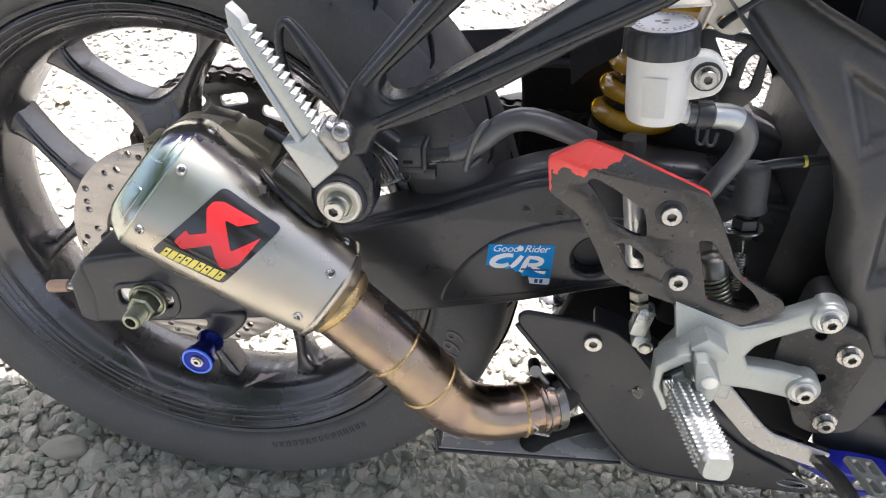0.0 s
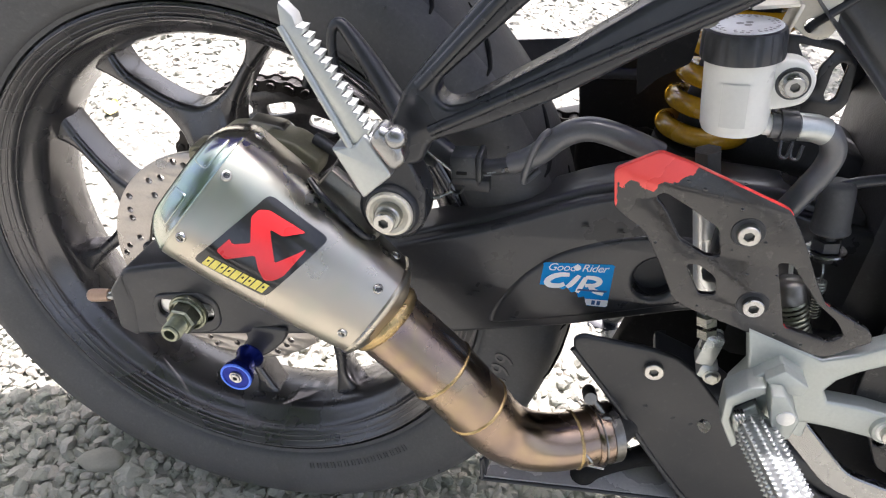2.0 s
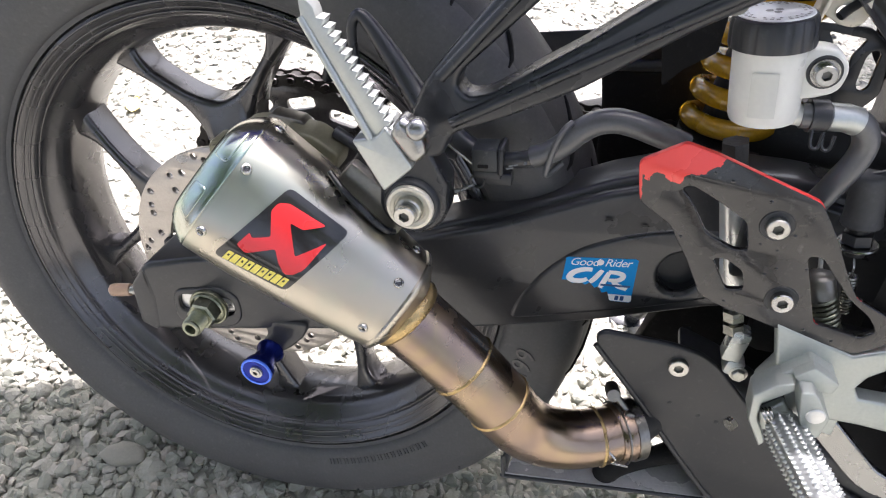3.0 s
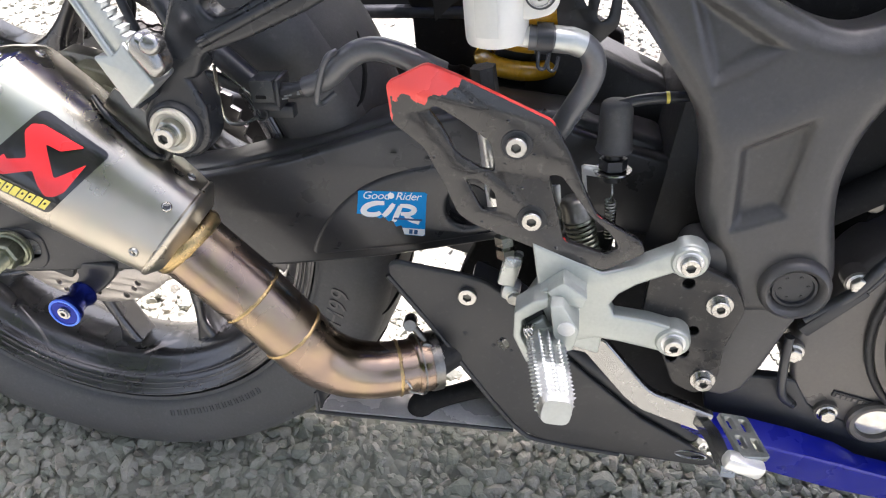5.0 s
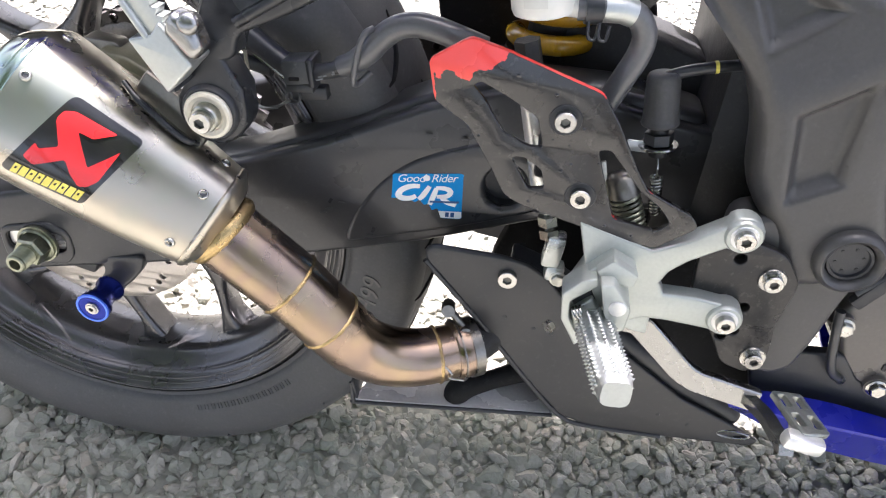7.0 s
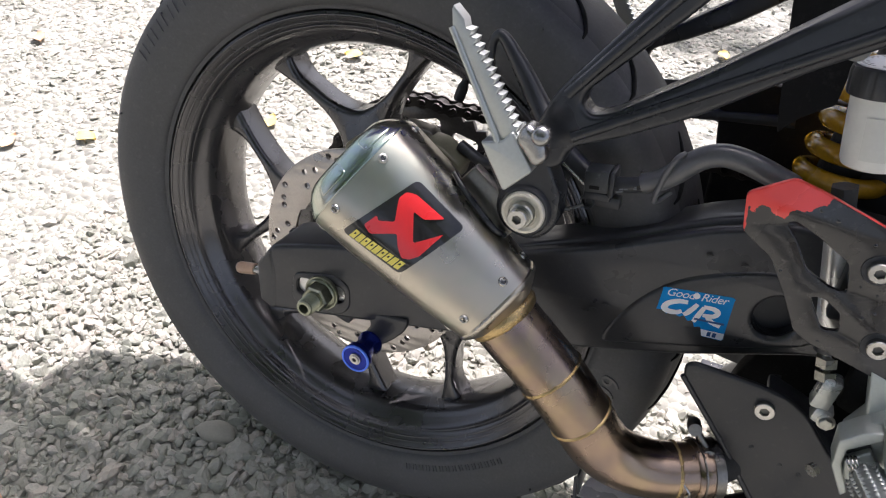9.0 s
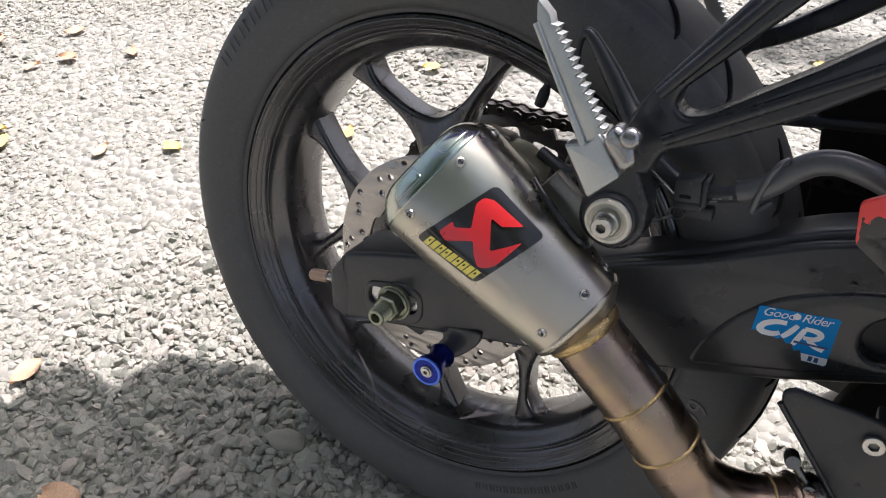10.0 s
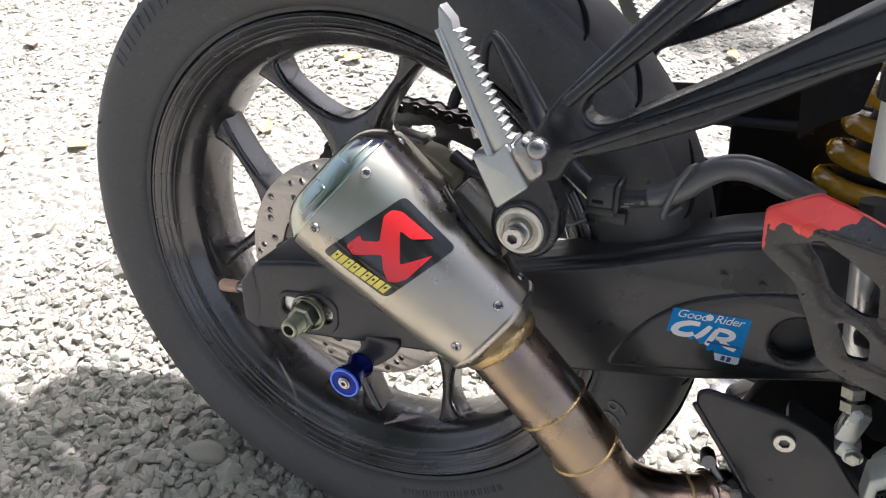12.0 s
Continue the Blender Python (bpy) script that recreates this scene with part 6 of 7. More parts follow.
def rider_hanger():
    end1, end2 = (0.5157, 0.1125), (0.5225, 0.0455)
    outline = [(0.4140, 0.1060), (0.4640, 0.0920), (0.4830, 0.1020), (0.5060, 0.1190)] + [(end1[0] + 0.0130 * math.cos(a), end1[1] + 0.0130 * math.sin(a)) for a in np.linspace(radians(135), radians(-75), 12)]
    outline += [(0.5080, 0.1010), (0.4880, 0.0870), (0.4780, 0.0770), (0.4740, 0.0670), (0.4790, 0.0585), (0.5030, 0.0590)] + [(end2[0] + 0.0122 * math.cos(a), end2[1] + 0.0122 * math.sin(a)) for a in np.linspace(radians(110), radians(-110), 12)]
    outline += [(0.5100, 0.0350), (0.4860, 0.0365), (0.4700, 0.0360), (0.4580, 0.0300), (0.4300, 0.0330), (0.4170, 0.0400), (0.4160, 0.0560), (0.4230, 0.0740)]
    hang = part("rider_hanger", plate(outline, -0.1500, -0.1360, bevel=0.0022, res=2), ALU_GREEN, motorcycle, "matt silver alloy rider footrest bracket with two arms", smooth=45)
    for x, z in (end1, end2):
        part("boss", spun([(0.004, -0.1525), (0.0108, -0.1525), (0.0118, -0.1510), (0.0122, -0.1490), (0.0122, -0.1380), (0.004, -0.1380)], x, z, 36, True), ALU_GREEN, hang, smooth=40)
        part("bolt_recess", spun([(0.004, -0.1532), (0.0082, -0.1532), (0.0088, -0.1526), (0.0088, -0.1520)], x, z, 28), ALU_RAW, hang, smooth=40)
        socket_bolt(hang, (x, -0.1528, z), 0.0064, 0.0055)
    # forked pivot for the peg
    part("pivot_block", plate(fillet([(0.4293, 0.0800), (0.4386, 0.0905), (0.4559, 0.0818), (0.4542, 0.0720), (0.4480, 0.0480), (0.4300, 0.0400), (0.4180, 0.0450), (0.4160, 0.0640)], 0.002, 3), -0.1600, -0.1480, bevel=0.0014), ALU_GREEN, hang, smooth=35)
    part("pivot_lid", plate(fillet([(0.4293, 0.0813), (0.4386, 0.0915), (0.4559, 0.0818), (0.4542, 0.0733), (0.4364, 0.0745)], 0.0012, 2), -0.1680, -0.1590, bevel=0.0010), ALU_GREEN, hang, smooth=30)
    part("pivot_cheek", plate(fillet([(0.4105, 0.0610), (0.4215, 0.0735), (0.4310, 0.0775), (0.4325, 0.0715), (0.4170, 0.0560), (0.4180, 0.0435), (0.4285, 0.0230), (0.4256, 0.0187), (0.4130, 0.0400)], 0.0012, 2), -0.1700, -0.1500, bevel=0.0012), ALU_GREEN, hang, smooth=35)
    part("pivot_cheek", plate(fillet([(0.4323, 0.0792), (0.4408, 0.0804), (0.4546, 0.0625), (0.4535, 0.0454), (0.4470, 0.0424), (0.4385, 0.0560)], 0.0020, 3), -0.1790, -0.1500, bevel=0.0012), ALU_GREEN, hang, smooth=35)
    part("pivot_screw", turned(spun([(0, 0.001), (0.0058, 0.001), (0.0058, -0.0006), (0.0052, -0.0012), (0, -0.0012)], 0, 0, 28), (0.4460, -0.1790, 0.0630), (0, -1, 0)), ALU_RAW, hang, smooth=40)
    part("peg_spring", coil((0.4215, -0.1690, 0.0455), (0.4275, -0.1690, 0.0490), 0.0046, 0.0011, 3, 6, 16), BOLT, hang, smooth=60)
    part("pivot_slot", block((0.0150, 0.004, 0.0170), Matrix.Translation((0.4245, -0.1595, 0.0550)) @ Matrix.Rotation(-0.5, 4, "Y"), 0.001), DARK_INNER, hang)
    part("pedal_boss", plate(fillet([(0.4500, 0.0366), (0.4754, 0.0380), (0.4760, 0.0190), (0.4548, 0.0220)], 0.002), -0.1460, -0.1330, bevel=0.0012), ALU_GREEN, hang, smooth=35)
    part("circlip", turned(spun([(0, 0), (0.0045, 0), (0.0045, -0.004), (0, -0.004)], 0, 0, 16), (0.4085, -0.158, 0.0240), (-0.6, -0.7, -0.2)), BOLT, hang, smooth=40)
    # black adaptor plate behind, with spare holes
    ad = fillet([(0.497, 0.090), (0.520, 0.104), (0.552, 0.094), (0.566, 0.074), (0.562, 0.036), (0.566, 0.010), (0.556, -0.010), (0.536, -0.004), (0.522, 0.022), (0.500, 0.050)], 0.006)
    spare = [ring(x, z, 0.0040, 14) for x, z in ((0.5235, 0.0870), (0.5370, 0.0480), (0.5360, 0.0270), (0.5290, 0.0210))]
    plate_ob = part("adaptor_plate", plate(ad, -0.1370, -0.1300, spare, bevel=0.0012), HEEL_BLACK, motorcycle, "black adaptor plate with spare bolt holes", smooth=40)
    for x, z in ((0.5478, 0.0744), (0.5557, 0.0060)):
        part("adaptor_washer", spun([(0.004, -0.1385), (0.0088, -0.1385), (0.0094, -0.1372), (0.0094, -0.1365), (0.004, -0.1365)], x, z, 28, True), BOLT, plate_ob, smooth=35)
        socket_bolt(plate_ob, (x, -0.1382, z), 0.0064, 0.0055)
    return hang


HEEL_BLACK = material("worn_black_alloy", (0.022, 0.021, 0.020), 0.30, 0.2, bump=0.3, bump_scale=240, speck=(0.3, 0.28, 0.25, 0.25))
rider_hanger()


def rider_peg():
    """A knurled alloy footrest that stands straight out."""
    a, b = Vector((0.4345, -0.166, 0.0400)), Vector((0.4440, -0.2490, 0.0560))
    d = (b - a).normalized()
    u = Vector((1, 0, 0))
    u = (u - d * u.dot(d)).normalized()
    v = d.cross(u)
    rows, n = [], 72
    bm = bmesh.new()
    length = (b - a).length
    steps = 117
    for i in range(steps + 1):
        t = i / steps
        row = []
        for k in range(n):
            ang = 2 * math.pi * k / n
            w = (abs(math.cos(ang)) ** 3.6 + abs(math.sin(ang)) ** 3.6) ** (-1 / 3.6)
            r = 0.0105 * (1.0 - 0.11 * t) * (0.86 + 0.14 * min(1, t * 8)) * w
            knurl = 0.0023 * max(0.0, 1 - 1.5 * abs((k + 3) % 6 - 3) / 3) * (1 - abs((i % 6) - 3) / 3) if 0.05 < t < 0.93 else 0
            if t > 0.955:
                r *= 1 - (t - 0.955) * 2.2
            row.append(bm.verts.new(a + d * (length * t) + (u * math.cos(ang) * 1.04 + v * math.sin(ang)) * (r + knurl)))
        rows.append(row)
    for p, q in zip(rows, rows[1:]):
        for k in range(n):
            bm.faces.new((p[k], p[(k + 1) % n], q[(k + 1) % n], q[k]))
    bm.faces.new(rows[-1])
    bm.faces.new(rows[0][::-1])
    bmesh.ops.recalc_face_normals(bm, faces=bm.faces)
    peg = part("rider_footpeg", bm, ALU, motorcycle, "silver alloy rider footrest with rows of blunt teeth", smooth=28)
    part("peg_eye", turned(spun([(0, 0.007), (0.008, 0.007), (0.0085, 0.004), (0.0085, -0.004), (0.008, -0.007), (0, -0.007)], 0, 0, 24), (0.4330, -0.167, 0.0420), (1, 0.1, 0.2)), ALU_GREEN, peg, smooth=40)
    part("peg_tongue", plate(fillet([(0.4185, 0.0450), (0.4305, 0.0585), (0.4390, 0.0470), (0.4400, 0.0330), (0.4230, 0.0300)], 0.002, 3), -0.1665, -0.1600, bevel=0.0015), ALU_GREEN, peg, smooth=40)


rider_peg()


TOE_GREY = material("worn_grey_alloy_plate", (0.36, 0.38, 0.36), 0.32, 0.75, spread=0.2, bump=0.1)


def brake_pedal():
    line = [(0.4480, -0.1300, 0.0180), (0.4700, -0.1290, 0.0160), (0.4760, -0.1285, 0.0125), (0.5110, -0.1290, -0.0215), (0.5180, -0.1290, -0.0270), (0.5270, -0.1295, -0.0310), (0.5735, -0.1300, -0.0410)]
    shape = [(-0.0030, -0.0095), (0.0030, -0.0095), (0.0042, -0.0084), (0.0042, 0.0084), (0.0030, 0.0095), (-0.0030, 0.0095), (-0.0042, 0.0084), (-0.0042, -0.0084)]
    lever = part("brake_pedal", tube(line, 1.0, profile=shape, smooth_line=False), POLISHED_ALU, motorcycle, "bent polished alloy brake pedal lever", smooth=28)
    part("toe_arm", tube([(0.5650, -0.1280, -0.0395), (0.5690, -0.1420, -0.0350), (0.5690, -0.1650, -0.0230), (0.5670, -0.1900, -0.0120), (0.5660, -0.2130, -0.0030)], 1.0, profile=[(-0.0045, -0.0040), (0.0045, -0.0040), (0.0045, 0.0040), (-0.0045, 0.0040)], step=4), POLISHED_ALU, lever, smooth=30)
    # slotted toe plate
    slots = [fillet([(u - 0.0024, v - 0.0072), (u + 0.0024, v - 0.0072), (u + 0.0024, v + 0.0072), (u - 0.0024, v + 0.0072)], 0.0018) for u, v in ((-0.0046, 0.0135), (0.0050, 0.0115), (-0.0040, -0.0075), (0.0056, -0.0095))]
    bm = flat_mesh([fillet([(-0.0090, -0.024), (0.0105, -0.022), (0.0105, 0.023), (-0.0095, 0.025)], 0.003), *slots], 0.0030, 0.0008)
    bm.transform(Matrix.Translation((0.5765, -0.1880, 0.0055)) @ Matrix(((0.99, -0.12, 0.0, 0), (0.12, 0.97, -0.2, 0), (0.0, -0.2, 0.97, 0), (0, 0, 0, 1))))
    bmesh.ops.recalc_face_normals(bm, faces=bm.faces)
    part("toe_plate", bm, TOE_GREY, lever, "slotted alloy toe plate", smooth=35)
    part("toe_piece", block((0.027, 0.011, 0.012), Matrix.Translation((0.5735, -0.2120, 0.0055)) @ Matrix.Rotation(0.22, 4, "Y") @ Matrix.Rotation(0.05, 4, "Z"), 0.0035), ALU_RAW, lever, smooth=40)


brake_pedal()

# ---- lower guard, tray, frame, engine, fairing ----
GUARD_SLOPE = 0.12


def lower_guard():
    out = [(0.3102, 0.0425), (0.3116, 0.0325), (0.3553, -0.0210), (0.4007, -0.0810), (0.4362, -0.1227), (0.4616, -0.1331), (0.5282, -0.1397), (0.6078, -0.1441), (0.6159, -0.1371), (0.5808, -0.1153), (0.5359, -0.0913), (0.4871, -0.0528), (0.4300, -0.0050), (0.4050, 0.0240), (0.3882, 0.0363), (0.3678, 0.0414), (0.3163, 0.0468)]
    near = lambda x: -0.1543 + GUARD_SLOPE * x
    g = part("lower_guard", plate(fillet(out, 0.006, 4), -0.1543, -0.1488, bevel=0.0026, res=3, slope=GUARD_SLOPE), GLOSS_PANEL, motorcycle, "black painted triangular guard panel below the swingarm", smooth=45)
    part("guard_lip", tube([(x, near(x) + 0.0005, z) for x, z in ((0.3112, 0.0330), (0.3553, -0.0208), (0.4007, -0.0808), (0.4362, -0.1225), (0.4616, -0.1328), (0.5282, -0.1394))], 0.0022, 10, step=3), GLOSS_PANEL, g, smooth=60)
    part("guard_back", plate(fillet([(0.372, 0.030), (0.410, 0.014), (0.52, -0.060), (0.60, -0.118), (0.59, -0.134), (0.46, -0.125), (0.40, -0.060)], 0.01), -0.1480, -0.1060, bevel=0.010, res=3, slope=GUARD_SLOPE), BLACK_PLASTIC, g, smooth=50)
    socket_bolt(g, (0.3741, near(0.3741) + 0.0003, 0.0225), 0.0074, 0.0045)
    for x, z in ((0.376, -0.016), (0.400, -0.026), (0.415, -0.030), (0.520, -0.112), (0.548, -0.122)):
        part("dent", spun([(0, near(x) - 0.0004), (0.0018, near(x) - 0.0002), (0.0022, near(x) + 0.0002)], x, z, 10), DARK_INNER, g)
    part("tip_ring", tube([(0.590 + 0.014 * math.cos(a), near(0.59) - 0.0005, -0.1290 + 0.0040 * math.sin(a)) for a in np.linspace(0, 2 * math.pi, 25)], 0.0012, 6, step=1), BOLT, g, smooth=60)
    return g


lower_guard()


def drawn_in(bm):
    """Slides a shape of the tray inward and down towards its front end."""
    for v in bm.verts:
        f = (v.co.x - 0.26) / 0.18
        v.co += Vector((-0.0068, 0.036, -0.030)) * f
    return bm


def tray():
    """Thin folded tray under the link pipe, its floor shiny."""
    bm = bmesh.new()
    outline = [(0.2600, -0.1300, -0.1165), (0.4380, -0.1300, -0.1010), (0.4440, -0.1220, -0.1005), (0.4420, -0.1000, -0.0975), (0.4250, -0.0985, -0.0970), (0.2720, -0.0960, -0.1110)]
    bot = [bm.verts.new(p) for p in outline]
    bm.faces.new(bot)
    got = bmesh.ops.extrude_face_region(bm, geom=list(bm.faces))
    bmesh.ops.translate(bm, verts=[g for g in got["geom"] if isinstance(g, bmesh.types.BMVert)], vec=(0, 0, 0.0022))
    bmesh.ops.recalc_face_normals(bm, faces=bm.faces)
    t = part("tray", drawn_in(bm), TRAY_METAL, motorcycle, "thin dark satin metal tray under the pipe", smooth=30)
    part("tray_lip", drawn_in(tube([(0.2565, -0.1270, -0.0980), (0.2600, -0.1305, -0.1150), (0.2660, -0.1310, -0.1168), (0.3500, -0.1310, -0.1090), (0.4380, -0.1310, -0.1012)], 0.0017, 8, step=4)), BLACK_PLASTIC, t, smooth=60)
    part("tray_end", block((0.0022, 0.034, 0.020), Matrix.Translation((0.2600, -0.1120, -0.1050)) @ Matrix.Rotation(-0.2, 4, "Y"), 0.0006), BLACK_PLASTIC, t, smooth=40)
    part("rubber_stop", drawn_in(tube([(0.349, -0.116, -0.1120, 0.0125), (0.350, -0.116, -0.1030, 0.0125), (0.356, -0.115, -0.0965, 0.0115), (0.370, -0.112, -0.0920, 0.0090), (0.388, -0.109, -0.0840, 0.0090), (0.408, -0.105, -0.0770, 0.0105), (0.445, -0.100, -0.0740, 0.0120)], 0.01, 16)), BLACK_AND_SHADE, motorcycle, "black moulded rubber stop on the tray", smooth=60)
    for k in range(4):
        part("stamp_bar", drawn_in(block((0.005, 0.0035, 0.0004), Matrix.Translation((0.395 + 0.008 * k, -0.122, -0.1016 + 0.0007 * k)) @ Matrix.Rotation(-0.09, 4, "Y"), 0.0001, 1)), TRAY_METAL, t)


TRAY_METAL = material("satin_tray_metal", (0.66, 0.64, 0.62), 0.26, 0.35, spread=0.10, bump=0.03)
tray()


def inside_depth(x, z, outline):
    """How far a place lies inside an outline, or below 0 outside it (outline turning to the right)."""
    p, best = Vector((x, z)), 1.0
    for a, b in zip(outline, outline[1:] + outline[:1]):
        d = (Vector(b) - Vector(a)).normalized()
        best = min(best, (p - Vector(a)).dot(Vector((d.y, -d.x))))
    return best


def eased(t):
    t = max(0.0, min(1.0, t))
    return t * t * (3 - 2 * t)


def frame_relief(x, z):
    """How far the spar's outer face lies back: two sunk panels, and the upper face that tilts away."""
    sunk = 0.0095 * eased(inside_depth(x, z, [(0.5260, 0.1870), (0.5670, 0.2160), (0.5700, 0.1455), (0.5380, 0.1255)]) / 0.0085)
    sunk += 0.0075 * eased(inside_depth(x, z, [(0.4700, 0.2770), (0.5400, 0.2480), (0.5020, 0.2160)]) / 0.0090)
    d = Vector((0.0743, 0.0561)).normalized()
    over = (Vector((x, z)) - Vector((0.5218, 0.1930))).dot(Vector((-d.y, d.x)))
    return 0.22 * (over + math.sqrt(over * over + 0.003 ** 2)) / 2 + sunk


def main_frame():
    out = [(0.380, 0.318), (0.408, 0.290), (0.4506, 0.2519), (0.4806, 0.2217), (0.4975, 0.2020), (0.5105, 0.1716), (0.516, 0.140), (0.524, 0.120), (0.540, 0.105), (0.545, 0.085), (0.560, 0.060), (0.604, 0.070), (0.620, 0.098), (0.611, 0.122), (0.600, 0.150), (0.595, 0.174), (0.595, 0.194), (0.598, 0.212), (0.606, 0.232), (0.626, 0.253), (0.664, 0.279), (0.710, 0.310), (0.690, 0.350), (0.640, 0.315), (0.600, 0.282), (0.583, 0.267), (0.568, 0.261), (0.552, 0.262), (0.526, 0.270), (0.495, 0.287), (0.452, 0.304), (0.415, 0.326)]
    spar = plate(fillet(out, 0.012, 4), -0.1310, -0.0850, bevel=0.0150, res=6)
    for axis, lo, hi in ((0, 0.400, 0.700), (2, 0.065, 0.340)):
        for c in np.arange(lo, hi, 0.0027):
            co, no = [0, 0, 0], [0, 0, 0]
            co[axis], no[axis] = c, 1
            bmesh.ops.bisect_plane(spar, geom=spar.verts[:] + spar.edges[:] + spar.faces[:], plane_co=co, plane_no=no)
    for v in spar.verts:
        if v.co.y < -0.1150:
            v.co.y += frame_relief(v.co.x, v.co.z) * min(1.0, (-0.1150 - v.co.y) / 0.012)
    bmesh.ops.recalc_face_normals(spar, faces=spar.faces)
    fr = part("main_frame", spar, FRAME_PAINT, motorcycle, "satin black cast frame spar with sunk panels", smooth=80)
    # near-black sheet that puts the shade behind the spar into colour
    part("spar_gap_shade", plate(fillet([(0.490, 0.215), (0.480, 0.330), (0.700, 0.360), (0.690, 0.290), (0.660, 0.235), (0.645, 0.140), (0.572, 0.130), (0.560, 0.210)], 0.01), -0.0830, -0.0780, bevel=0.001), BLACK_AND_SHADE, fr)
    low = [(0.516, 0.112), (0.560, 0.120), (0.606, 0.118), (0.612, 0.090), (0.603, 0.060), (0.597, 0.020), (0.590, -0.008), (0.578, -0.017), (0.552, -0.014), (0.532, 0.006), (0.515, 0.045)]
    part("pivot_plate", plate(fillet(low, 0.012, 4), -0.1270, -0.0950, bevel=0.005, res=3), FRAME_PAINT, fr, smooth=50)
    part("pivot_ring", spun([(0.0150, -0.1340), (0.0165, -0.1385), (0.0190, -0.1400), (0.0215, -0.1385), (0.0230, -0.1345), (0.0230, -0.1255), (0.0150, -0.1255)], 0.5910, 0.0955, 44, True), FRAME_PAINT, fr, smooth=50)
    cap = part("pivot_cap", spun([(0.0, -0.1323), (0.0118, -0.1323), (0.0124, -0.1345), (0.0142, -0.1345), (0.0148, -0.1323), (0.0155, -0.1295)], 0.5910, 0.0955, 40), BLACK_PLASTIC, fr, "round black pivot cap with small holes", smooth=40)
    for k in range(6):
        a = 2 * math.pi * k / 6 + 0.3
        part("cap_hole", spun([(0, -0.1327), (0.0010, -0.1327), (0.0012, -0.1322)], 0.5910 + 0.0088 * math.cos(a), 0.0955 + 0.0088 * math.sin(a), 8), DARK_INNER, fr)
    part("frame_plug", spun([(0, -0.1280), (0.0090, -0.1280), (0.0100, -0.1268), (0.0100, -0.125)], 0.5060, 0.0830, 24), BLACK_PLASTIC, fr, smooth=40)
    for x, z in ((0.5600, 0.0900), (0.5000, 0.020)):
        part("small_hole", spun([(0, -0.1274), (0.0016, -0.1274), (0.0018, -0.1269)], x, z, 10), DARK_INNER, fr)
    return fr


main_frame()


COLUMN_GREY = material("machined_grey_alloy", (0.24, 0.23, 0.22), 0.30, 0.85, spread=0.12, grain=300, stretch=(3, 3, 14), bump=0.05)


